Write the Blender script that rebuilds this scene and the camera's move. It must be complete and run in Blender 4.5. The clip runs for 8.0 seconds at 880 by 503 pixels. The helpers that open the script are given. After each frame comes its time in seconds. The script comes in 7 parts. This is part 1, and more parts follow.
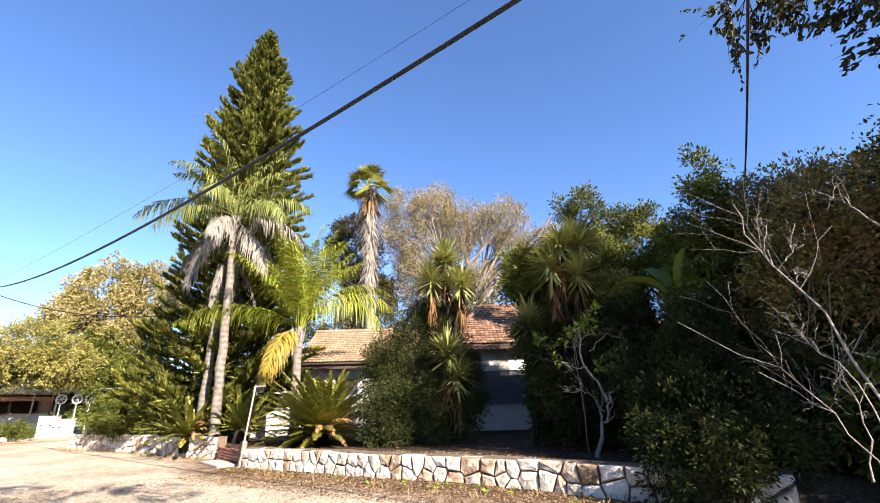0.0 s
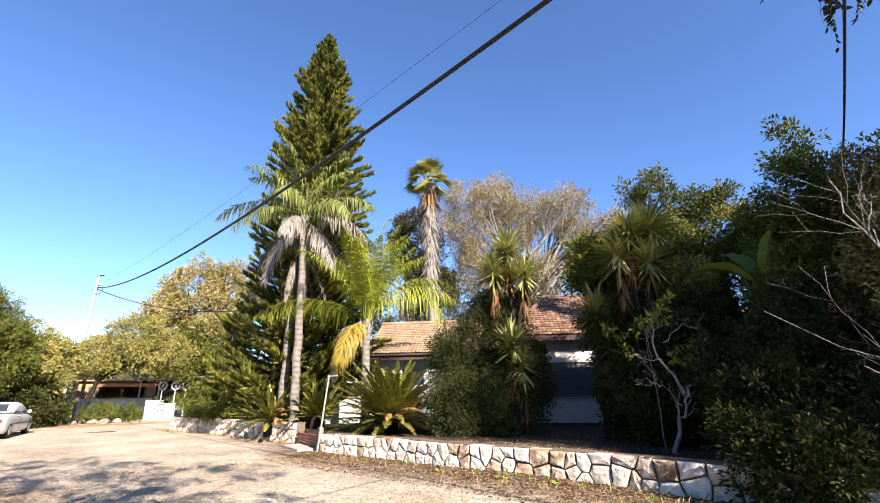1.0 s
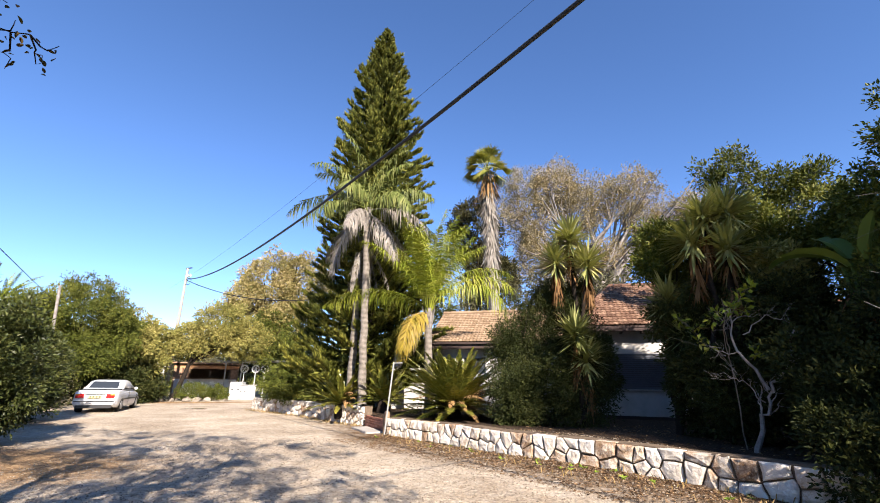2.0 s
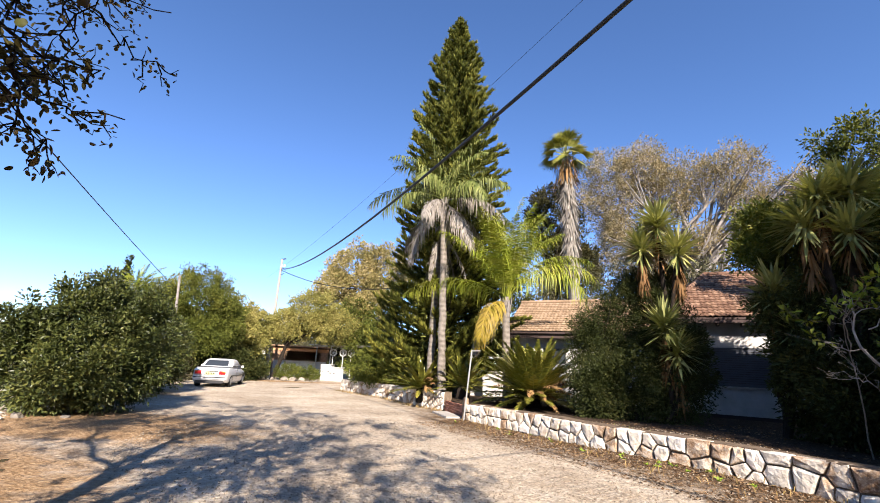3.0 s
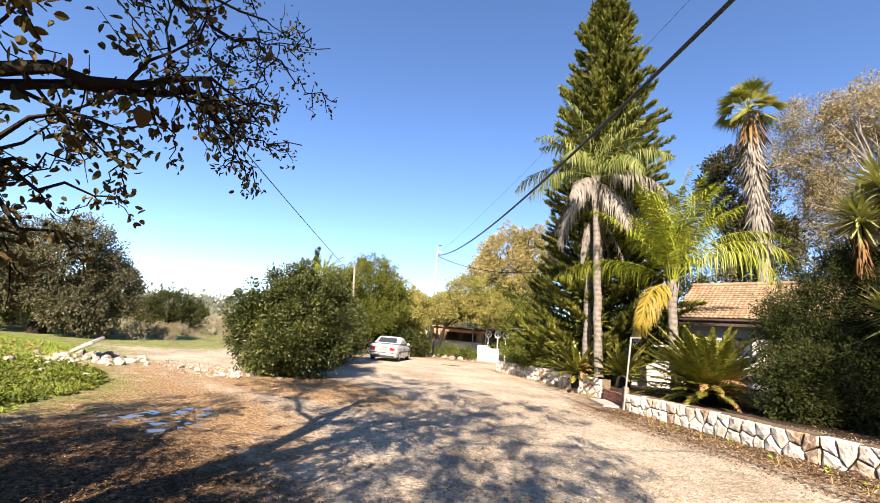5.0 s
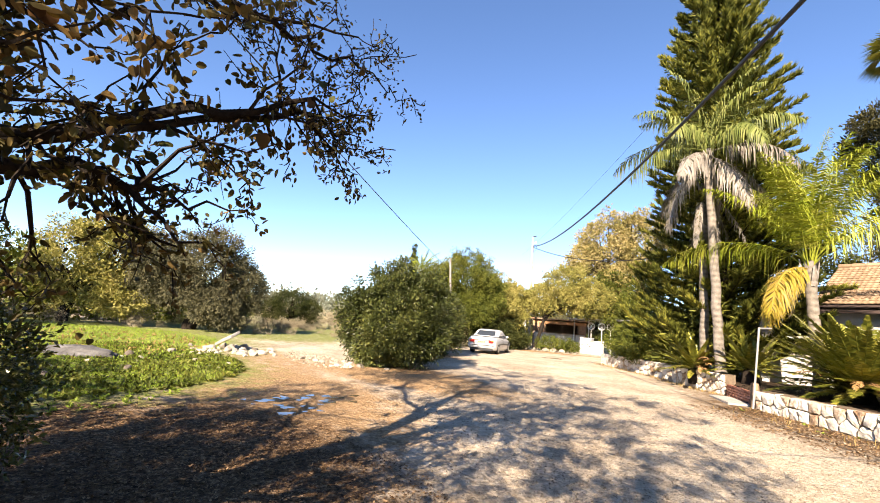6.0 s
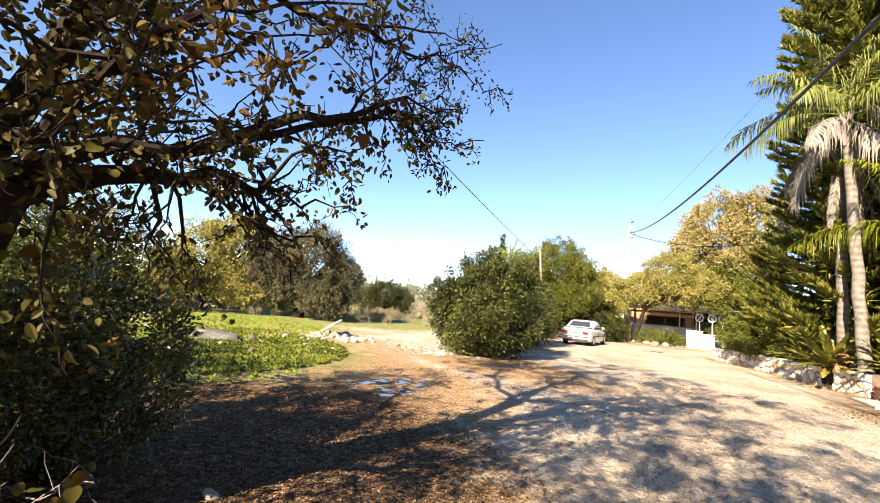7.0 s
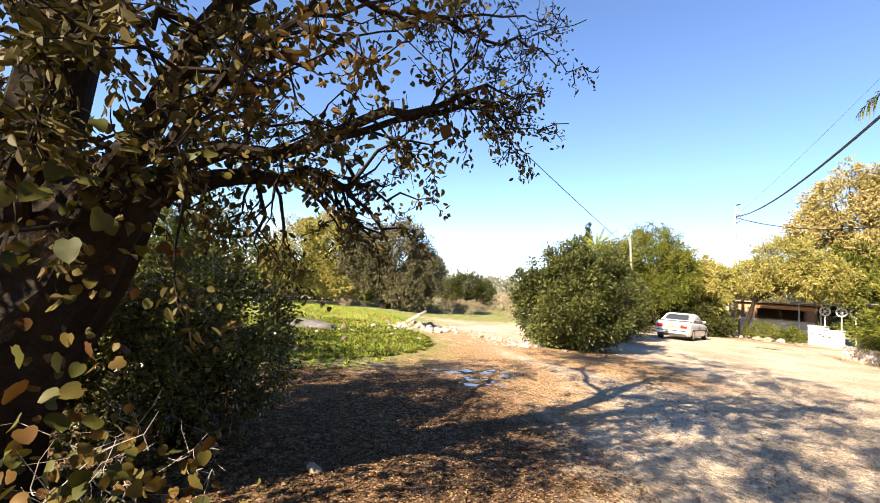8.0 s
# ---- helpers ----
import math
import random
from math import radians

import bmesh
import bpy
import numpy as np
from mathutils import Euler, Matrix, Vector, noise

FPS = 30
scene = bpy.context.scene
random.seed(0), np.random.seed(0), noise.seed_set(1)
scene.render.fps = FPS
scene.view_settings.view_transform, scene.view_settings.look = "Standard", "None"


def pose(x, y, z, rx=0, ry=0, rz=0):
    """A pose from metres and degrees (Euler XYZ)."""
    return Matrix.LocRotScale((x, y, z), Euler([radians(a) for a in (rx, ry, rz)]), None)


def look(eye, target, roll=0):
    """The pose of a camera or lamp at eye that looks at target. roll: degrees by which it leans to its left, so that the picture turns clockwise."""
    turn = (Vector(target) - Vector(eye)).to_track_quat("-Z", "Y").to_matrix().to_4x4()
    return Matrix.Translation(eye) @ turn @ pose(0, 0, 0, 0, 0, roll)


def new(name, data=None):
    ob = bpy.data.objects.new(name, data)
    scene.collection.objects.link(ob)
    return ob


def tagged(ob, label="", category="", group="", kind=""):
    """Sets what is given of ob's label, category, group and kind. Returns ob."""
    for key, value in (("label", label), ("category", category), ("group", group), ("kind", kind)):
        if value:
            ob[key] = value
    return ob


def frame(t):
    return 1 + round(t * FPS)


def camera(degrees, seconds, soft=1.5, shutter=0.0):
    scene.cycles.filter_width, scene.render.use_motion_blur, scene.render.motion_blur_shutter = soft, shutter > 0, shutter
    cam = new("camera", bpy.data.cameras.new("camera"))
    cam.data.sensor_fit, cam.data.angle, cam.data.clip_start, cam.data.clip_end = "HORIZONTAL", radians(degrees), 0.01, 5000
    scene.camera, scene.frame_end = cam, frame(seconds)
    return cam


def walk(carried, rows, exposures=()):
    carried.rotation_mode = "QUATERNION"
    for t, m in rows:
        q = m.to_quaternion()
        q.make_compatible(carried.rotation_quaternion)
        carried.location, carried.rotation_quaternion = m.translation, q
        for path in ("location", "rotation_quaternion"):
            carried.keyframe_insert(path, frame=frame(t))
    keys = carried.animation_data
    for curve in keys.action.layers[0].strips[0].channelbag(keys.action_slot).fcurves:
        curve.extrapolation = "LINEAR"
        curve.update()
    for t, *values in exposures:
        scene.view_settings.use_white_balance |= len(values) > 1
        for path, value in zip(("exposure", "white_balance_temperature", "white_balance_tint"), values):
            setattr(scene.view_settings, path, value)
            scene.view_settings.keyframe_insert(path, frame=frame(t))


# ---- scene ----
cam = camera(90.7, 8.0, soft=0.95)

PATH = [
    (0.0, -0.001, -0.000, 1.594, -0.04, 19.00, -1.46),
    (0.5, -0.016, -0.027, 1.593, 4.06, 18.62, -1.01),
    (1.0, -0.029, -0.045, 1.598, 8.33, 18.04, -0.61),
    (2.5, -0.000, -0.148, 1.599, 21.48, 15.70, 1.90),
    (3.0, 0.022, -0.179, 1.584, 27.01, 14.81, 2.90),
    (3.5, 0.056, -0.196, 1.581, 31.50, 13.97, 3.76),
    (4.0, 0.096, -0.215, 1.590, 36.37, 13.02, 4.39),
    (5.5, 0.259, -0.241, 1.614, 53.21, 10.22, 5.11),
    (6.0, 0.280, -0.265, 1.602, 59.65, 9.23, 4.61),
    (6.5, 0.309, -0.295, 1.586, 65.61, 8.20, 4.49),
    (7.0, 0.346, -0.320, 1.571, 71.20, 7.05, 4.85),
    (7.5, 0.345, -0.335, 1.561, 77.48, 6.01, 5.00),
    (8.0, 0.340, -0.338, 1.549, 81.75, 5.12, 4.76),
]


def held(x, y, z, yaw, pitch, roll):
    """Camera pose: turned left by yaw, tipped up by pitch, leaning by roll."""
    m = pose(0, 0, 0, 0, 0, yaw) @ pose(0, 0, 0, 90 + pitch, 0, 0) @ pose(0, 0, 0, 0, 0, roll)
    return Matrix.Translation((x, y, z)) @ m


walk(cam, [(t, held(*p)) for t, *p in PATH], exposures=[(0.0, 2.0, 6850, 16), (1.0, 1.83, 6650, 16), (2.5, 1.55, 6600, 16), (4.0, 1.58, 6850, 16), (5.5, 1.86, 7500, 16), (8.0, 2.06, 7900, 16)])

# ---- sky and sun ----
SUN_TO = Vector((0.63, -0.77, 0.62)).normalized()
world = bpy.data.worlds.new("sky")
scene.world = world
world.use_nodes = True
wn = world.node_tree.nodes
sky = wn.new("ShaderNodeTexSky")
sky.sky_type = "NISHITA"
sky.sun_disc = False
sky.sun_elevation = math.asin(SUN_TO.z)
sky.sun_rotation = math.atan2(SUN_TO.x, SUN_TO.y)
sky.air_density, sky.dust_density, sky.ozone_density = 0.9, 0.05, 3.6
sky.altitude = 1800
hue = wn.new("ShaderNodeHueSaturation")
hue.inputs["Saturation"].default_value = 1.11
hue.inputs["Hue"].default_value = 0.503
world.node_tree.links.new(sky.outputs[0], hue.inputs["Color"])
world.node_tree.links.new(hue.outputs[0], wn["Background"].inputs[0])
wn["Background"].inputs[1].default_value = 0.096
sun_data = bpy.data.lights.new("sun", "SUN")
sun_data.energy, sun_data.angle, sun_data.color = 5.0, radians(0.53), (1.0, 0.93, 0.82)
sun_ob = new("sun", sun_data)
sun_ob.matrix_world = look(SUN_TO * 50, (0, 0, 0))

# ---- materials ----


def mat_base(name, rough=0.8, metal=0.0):
    """Node material; matt surfaces keep only a weak sheen."""
    m = bpy.data.materials.new(name)
    m.use_nodes = True
    nt = m.node_tree
    b = nt.nodes["Principled BSDF"]
    b.inputs["Roughness"].default_value = rough
    b.inputs["Metallic"].default_value = metal
    if rough > 0.65 and metal == 0:
        b.inputs["Specular IOR Level"].default_value = 0.08
    return m, nt, b


def ramp(nt, stops):
    r = nt.nodes.new("ShaderNodeValToRGB")
    el = r.color_ramp.elements
    while len(el) < len(stops):
        el.new(0.5)
    for e, (p, c) in zip(el, stops):
        e.position, e.color = p, (*c, 1)
    return r


def noise_tex(nt, scale, detail=6.0, rough=0.6, coord="Object"):
    tc = nt.nodes.new("ShaderNodeTexCoord")
    n = nt.nodes.new("ShaderNodeTexNoise")
    n.inputs["Scale"].default_value, n.inputs["Detail"].default_value, n.inputs["Roughness"].default_value = scale, detail, rough
    nt.links.new(tc.outputs[coord], n.inputs["Vector"])
    return n


def mixc(nt, fac, a, b, mode="MIX"):
    x = nt.nodes.new("ShaderNodeMix")
    x.data_type, x.blend_type = "RGBA", mode
    for sock, v in ((x.inputs[0], fac), (x.inputs[6], a), (x.inputs[7], b)):
        if isinstance(v, (int, float)):
            sock.default_value = v
        elif isinstance(v, tuple):
            sock.default_value = (*v, 1)
        else:
            nt.links.new(v, sock)
    return x.outputs[2]


def math_node(nt, op, a, b=0.0, c=0.0):
    x = nt.nodes.new("ShaderNodeMath")
    x.operation = op
    for sock, v in zip(x.inputs, (a, b, c)):
        if isinstance(v, (int, float)):
            sock.default_value = v
        else:
            nt.links.new(v, sock)
    return x.outputs[0]


def bump(nt, bsdf, height, strength=0.4, dist=0.02):
    b = nt.nodes.new("ShaderNodeBump")
    b.inputs["Strength"].default_value, b.inputs["Distance"].default_value = strength, dist
    nt.links.new(height, b.inputs["Height"])
    nt.links.new(b.outputs[0], bsdf.inputs["Normal"])


LEAF_TONE = (0.92, 0.80, 0.58)


def leaf_mat(name, stops, rough=0.55, through_light=0.35, patch=0.5, tone=None, gloss=0.12):
    """Leaves: colour by leaf, and by large patches of the crown; some light comes through."""
    m, nt, b = mat_base(name, rough)
    g = nt.nodes.new("ShaderNodeNewGeometry")
    n = noise_tex(nt, 0.55, 3)
    mix = math_node(nt, "ADD", math_node(nt, "MULTIPLY", g.outputs["Random Per Island"], 1 - patch),
                    math_node(nt, "MULTIPLY", math_node(nt, "MULTIPLY_ADD", n.outputs[0], 2.4, -0.7), patch))
    r = ramp(nt, [(p, tuple(x * k for x, k in zip(c, tone or LEAF_TONE))) for p, c in stops])
    nt.links.new(mix, r.inputs[0])
    nt.links.new(r.outputs[0], b.inputs["Base Color"])
    b.inputs["Specular IOR Level"].default_value = gloss
    tr = nt.nodes.new("ShaderNodeBsdfTranslucent")
    nt.links.new(mixc(nt, 1.0, r.outputs[0], (1.5, 1.45, 0.7), "MULTIPLY"), tr.inputs[0])
    ms = nt.nodes.new("ShaderNodeMixShader")
    ms.inputs[0].default_value = through_light * 0.42
    nt.links.new(b.outputs[0], ms.inputs[1])
    nt.links.new(tr.outputs[0], ms.inputs[2])
    nt.links.new(ms.outputs[0], nt.nodes["Material Output"].inputs[0])
    return m


def rough_mat(name, stops, scale=6.0, rough=0.85, bump_strength=0.5, bump_dist=0.02, fine=60.0, metal=0.0, spread=0.5):
    """Coarse colour variation with finer grain on top and relief from both."""
    m, nt, b = mat_base(name, rough, metal)
    n1, n2 = noise_tex(nt, scale), noise_tex(nt, fine, 4)
    v = math_node(nt, "ADD", math_node(nt, "MULTIPLY", n1.outputs[0], 1 - spread * 0.5), math_node(nt, "MULTIPLY", n2.outputs[0], spread * 0.5))
    r = ramp(nt, stops)
    nt.links.new(v, r.inputs[0])
    nt.links.new(r.outputs[0], b.inputs["Base Color"])
    bump(nt, b, v, bump_strength, bump_dist)
    return m


def piece_mat(name, stops, scale=9.0, rough=0.85, bump_strength=0.6, bump_dist=0.02, shift=0.5):
    """Like rough_mat, with each piece of its own tone."""
    m, nt, b = mat_base(name, rough)
    n1, n2 = noise_tex(nt, scale), noise_tex(nt, scale * 9, 3)
    oi = nt.nodes.new("ShaderNodeObjectInfo")
    v = math_node(nt, "ADD", math_node(nt, "MULTIPLY", n1.outputs[0], 0.55), math_node(nt, "MULTIPLY", n2.outputs[0], 0.25))
    v = math_node(nt, "ADD", v, math_node(nt, "MULTIPLY_ADD", oi.outputs["Random"], shift, -shift * 0.35))
    r = ramp(nt, stops)
    nt.links.new(v, r.inputs[0])
    nt.links.new(r.outputs[0], b.inputs["Base Color"])
    bump(nt, b, n1.outputs[0], bump_strength, bump_dist)
    return m


def plain_mat(name, col, rough=0.5, metal=0.0, var=0.12, scale=5.0):
    d = tuple(c * (1 - var) for c in col)
    l = tuple(min(1, c * (1 + var)) for c in col)
    return rough_mat(name, [(0.3, d), (0.7, l)], scale, rough, 0.08, 0.005, 45.0, metal)


def bark_mat(name, dark, light, rings=0.0):
    m, nt, b = mat_base(name, 0.9)
    n1 = noise_tex(nt, 7.0, 8)
    n2 = noise_tex(nt, 40.0, 4)
    v = math_node(nt, "ADD", math_node(nt, "MULTIPLY", n1.outputs[0], 0.65), math_node(nt, "MULTIPLY", n2.outputs[0], 0.35))
    if rings:
        tc = nt.nodes.new("ShaderNodeTexCoord")
        w = nt.nodes.new("ShaderNodeTexWave")
        w.bands_direction = "Z"
        w.inputs["Scale"].default_value, w.inputs["Distortion"].default_value = rings, 3.0
        nt.links.new(tc.outputs["Object"], w.inputs["Vector"])
        v = math_node(nt, "ADD", math_node(nt, "MULTIPLY", v, 0.88), math_node(nt, "MULTIPLY", w.outputs[1], 0.12))
    r = ramp(nt, [(0.32, dark), (0.68, light)])
    nt.links.new(v, r.inputs[0])
    nt.links.new(r.outputs[0], b.inputs["Base Color"])
    bump(nt, b, v, 0.9, 0.03)
    return m


M = {
    "stone": piece_mat("wall_stone", [(0.20, (0.16, 0.085, 0.045)), (0.30, (0.36, 0.25, 0.16)), (0.40, (0.52, 0.45, 0.36)), (0.62, (0.66, 0.61, 0.53))], 5.0, 0.9, 1.0, 0.06, 0.32),
    "mortar": rough_mat("earth_mortar", [(0.3, (0.07, 0.05, 0.035)), (0.7, (0.20, 0.15, 0.105))], 8.0),
    "bark_palm": bark_mat("palm_bark", (0.085, 0.072, 0.058), (0.25, 0.22, 0.185), 1.6),
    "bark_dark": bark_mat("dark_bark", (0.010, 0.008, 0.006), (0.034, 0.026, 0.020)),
    "bark_grey": bark_mat("grey_bark", (0.12, 0.10, 0.085), (0.34, 0.31, 0.28)),
    "dry_frond": leaf_mat("dry_frond", [(0.1, (0.13, 0.115, 0.10)), (0.5, (0.25, 0.225, 0.195)), (0.9, (0.38, 0.35, 0.31))], 0.8, 0.15, tone=(0.85, 0.83, 0.80)),
    "rust_frond": leaf_mat("rust_frond", [(0.1, (0.13, 0.08, 0.045)), (0.6, (0.28, 0.185, 0.105)), (0.95, (0.42, 0.31, 0.19))], 0.8, 0.15),
    "gold_frond": leaf_mat("gold_frond", [(0.0, (0.17, 0.18, 0.035)), (0.5, (0.33, 0.27, 0.05)), (1.0, (0.34, 0.28, 0.17))], 0.5, 0.35),
    "conifer": leaf_mat("conifer_green", [(0.05, (0.018, 0.026, 0.008)), (0.5, (0.088, 0.113, 0.028)), (0.95, (0.31, 0.33, 0.085))], 0.55, 0.15),
    "palm_grey": leaf_mat("old_palm_green", [(0.05, (0.045, 0.065, 0.018)), (0.5, (0.12, 0.15, 0.042)), (0.95, (0.27, 0.28, 0.11))], 0.45, 0.2, tone=(0.88, 0.84, 0.72)),
    "palm_bright": leaf_mat("bright_palm_green", [(0.05, (0.10, 0.15, 0.02)), (0.5, (0.21, 0.27, 0.03)), (0.95, (0.34, 0.35, 0.10))], 0.45, 0.3, tone=(0.92, 0.84, 0.66)),
    "fan": leaf_mat("fan_palm_green", [(0.05, (0.07, 0.10, 0.025)), (0.5, (0.21, 0.25, 0.07)), (0.95, (0.44, 0.43, 0.18))], 0.45, 0.35, gloss=0.3),
    "cycad": leaf_mat("cycad_green", [(0.05, (0.045, 0.062, 0.014)), (0.5, (0.13, 0.16, 0.034)), (0.95, (0.42, 0.40, 0.11))], 0.3, 0.2, gloss=0.5),
    "yucca": leaf_mat("yucca_green", [(0.05, (0.10, 0.125, 0.045)), (0.5, (0.26, 0.28, 0.11)), (0.95, (0.50, 0.48, 0.24))], 0.35, 0.25, gloss=0.4, tone=(0.95, 0.92, 0.75)),
    "banana": leaf_mat("broad_leaf_green", [(0.1, (0.06, 0.11, 0.03)), (0.9, (0.17, 0.25, 0.07))], 0.35, 0.3, 0.2),
    "dark_green": leaf_mat("dark_shrub_green", [(0.05, (0.012, 0.020, 0.007)), (0.5, (0.034, 0.049, 0.016)), (0.95, (0.095, 0.105, 0.042))], 0.6, 0.2),
    "near_bush": leaf_mat("glossy_small_leaves", [(0.05, (0.025, 0.038, 0.014)), (0.5, (0.075, 0.10, 0.035)), (0.95, (0.19, 0.21, 0.08))], 0.24, 0.3, gloss=0.6),
    "mid_green": leaf_mat("tree_green", [(0.05, (0.035, 0.055, 0.014)), (0.5, (0.085, 0.115, 0.028)), (0.95, (0.19, 0.21, 0.06))], 0.45, 0.3),
    "bush_green": leaf_mat("glossy_bush_green", [(0.05, (0.016, 0.026, 0.009)), (0.5, (0.050, 0.072, 0.024)), (0.95, (0.165, 0.19, 0.068))], 0.42, 0.15, gloss=0.25),
    "acacia": leaf_mat("feathery_green", [(0.05, (0.035, 0.055, 0.014)), (0.5, (0.10, 0.135, 0.032)), (0.95, (0.23, 0.25, 0.07))], 0.5, 0.3),
    "yellow_green": leaf_mat("turning_leaves", [(0.05, (0.085, 0.095, 0.03)), (0.5, (0.26, 0.25, 0.08)), (0.95, (0.48, 0.42, 0.19))], 0.55, 0.3, tone=(0.86, 0.83, 0.68)),
    "brown_gold": leaf_mat("brown_gold_leaves", [(0.05, (0.09, 0.09, 0.03)), (0.4, (0.25, 0.22, 0.09)), (0.7, (0.43, 0.35, 0.17)), (0.95, (0.52, 0.44, 0.28))], 0.6, 0.3, tone=(0.84, 0.82, 0.72)),
    "olive": leaf_mat("grey_green_leaves", [(0.05, (0.038, 0.038, 0.022)), (0.5, (0.085, 0.08, 0.045)), (0.95, (0.18, 0.165, 0.10))], 0.6, 0.2, tone=(1.0, 1.0, 0.95)),
    "grey_tree": leaf_mat("sparse_grey_leaves", [(0.05, (0.12, 0.112, 0.072)), (0.5, (0.25, 0.215, 0.14)), (0.95, (0.42, 0.335, 0.215))], 0.7, 0.4, tone=(1.0, 0.96, 0.84)),
    "dark_olive": leaf_mat("blackish_leaves", [(0.05, (0.020, 0.024, 0.012)), (0.5, (0.048, 0.052, 0.026)), (0.95, (0.095, 0.095, 0.05))], 0.55, 0.15),
    "oak": leaf_mat("oak_leaves", [(0.05, (0.035, 0.036, 0.016)), (0.45, (0.07, 0.068, 0.028)), (0.75, (0.10, 0.075, 0.036)), (0.95, (0.19, 0.13, 0.062))], 0.5, 0.25),
    "vine": leaf_mat("yellowing_vine", [(0.05, (0.028, 0.040, 0.013)), (0.4, (0.058, 0.066, 0.021)), (0.65, (0.088, 0.074, 0.027)), (0.82, (0.07, 0.037, 0.018)), (0.93, (0.15, 0.11, 0.044)), (1.0, (0.04, 0.021, 0.012))], 0.5, 0.28, 0.3),
    "dead_brown": leaf_mat("dead_brown_leaves", [(0.1, (0.09, 0.055, 0.03)), (0.9, (0.24, 0.15, 0.085))], 0.8, 0.15),
    "grass": leaf_mat("grass_blades", [(0.05, (0.13, 0.19, 0.03)), (0.5, (0.28, 0.37, 0.06)), (0.95, (0.42, 0.46, 0.13))], 0.7, 0.35, tone=(0.66, 0.70, 0.55)),
    "weed": leaf_mat("dry_weeds", [(0.05, (0.14, 0.12, 0.05)), (0.5, (0.28, 0.22, 0.12)), (0.95, (0.42, 0.34, 0.22))], 0.8, 0.25),
    "litter": leaf_mat("leaf_litter", [(0.05, (0.028, 0.017, 0.010)), (0.5, (0.12, 0.072, 0.040)), (0.95, (0.34, 0.24, 0.15))], 0.7, 0.1, 0.3, tone=(1.0, 0.95, 0.85)),
    "pebble": leaf_mat("pebbles", [(0.05, (0.12, 0.092, 0.065)), (0.5, (0.25, 0.205, 0.155)), (0.95, (0.40, 0.35, 0.28))], 0.9, 0.0, 0.2, tone=(0.95, 0.93, 0.9)),
    "scrub": leaf_mat("dry_scrub", [(0.05, (0.15, 0.125, 0.085)), (0.5, (0.27, 0.23, 0.16)), (0.95, (0.36, 0.32, 0.23))], 0.8, 0.1, tone=(0.8, 0.78, 0.74)),
    "far_wood": leaf_mat("far_wood", [(0.05, (0.10, 0.11, 0.08)), (0.5, (0.17, 0.18, 0.13)), (0.95, (0.24, 0.24, 0.18))], 0.8, 0.1, tone=(0.85, 0.85, 0.85)),
    "plaster": rough_mat("weathered_plaster", [(0.25, (0.34, 0.315, 0.29)), (0.6, (0.52, 0.50, 0.47))], 2.2, 0.9, 0.2, 0.01),
    "roof_tile": piece_mat("clay_tile", [(0.1, (0.07, 0.038, 0.026)), (0.45, (0.155, 0.088, 0.058)), (0.8, (0.24, 0.15, 0.10))], 5.0, 0.85, 0.3, 0.01, 0.6),
    "roof_tile_pale": piece_mat("pale_clay_tile", [(0.1, (0.14, 0.093, 0.058)), (0.45, (0.26, 0.18, 0.115)), (0.8, (0.34, 0.245, 0.165))], 5.0, 0.85, 0.3, 0.01, 0.35),
    "fascia": plain_mat("dark_wood", (0.07, 0.05, 0.045), 0.7),
    "white": plain_mat("white_paint", (0.56, 0.55, 0.52), 0.5),
    "shutter": plain_mat("grey_blue_shutter", (0.07, 0.075, 0.09), 0.5),
    "cable": plain_mat("black_cable", (0.012, 0.012, 0.013), 0.6),
    "galv": plain_mat("galvanised_steel", (0.38, 0.38, 0.36), 0.45, 0.5),
    "pole_grey": plain_mat("weathered_pole", (0.30, 0.28, 0.25), 0.85),
    "pole_wood": bark_mat("weathered_timber", (0.10, 0.08, 0.06), (0.24, 0.20, 0.15)),
    # lighter leaf colour that carries the sunlight on the thicket's top
    "thicket_sunlit": leaf_mat("sunlit_thicket_leaves", [(0.05, (0.06, 0.062, 0.025)), (0.5, (0.18, 0.165, 0.075)), (0.95, (0.38, 0.32, 0.16))], 0.6, 0.25),
    "thicket_green": leaf_mat("thicket_leaves", [(0.05, (0.035, 0.045, 0.017)), (0.5, (0.125, 0.14, 0.055)), (0.95, (0.33, 0.32, 0.14))], 0.55, 0.25),
    "car_paint": plain_mat("silver_white_car_paint", (0.56, 0.56, 0.56), 0.25, 0.15, 0.05),
    "rubber": plain_mat("black_rubber", (0.02, 0.02, 0.02), 0.8),
    "trimblack": plain_mat("black_trim", (0.025, 0.025, 0.027), 0.45),
    "chrome": plain_mat("chrome", (0.7, 0.7, 0.7), 0.15, 1.0),
    "taillight": plain_mat("red_lens", (0.40, 0.02, 0.02), 0.2),
    "amber": plain_mat("amber_lens", (0.55, 0.20, 0.03), 0.2),
    "plate": plain_mat("yellow_plate", (0.66, 0.56, 0.22), 0.5),
    "brick": piece_mat("red_brick", [(0.1, (0.20, 0.08, 0.05)), (0.8, (0.45, 0.22, 0.15))], 12.0),
    "concrete": rough_mat("concrete", [(0.3, (0.24, 0.22, 0.19)), (0.7, (0.42, 0.39, 0.35))], 4.0),
    "rust": rough_mat("rust_sheet", [(0.3, (0.20, 0.115, 0.07)), (0.7, (0.38, 0.25, 0.165))], 5.0),
    "rock": piece_mat("field_rock", [(0.15, (0.11, 0.088, 0.066)), (0.5, (0.22, 0.19, 0.155)), (0.85, (0.36, 0.32, 0.27))], 6.0),
    "grey_rock": piece_mat("grey_rock", [(0.2, (0.035, 0.034, 0.032)), (0.45, (0.11, 0.105, 0.10)), (0.8, (0.30, 0.29, 0.27))], 5.0, 0.9, 1.0, 0.08),
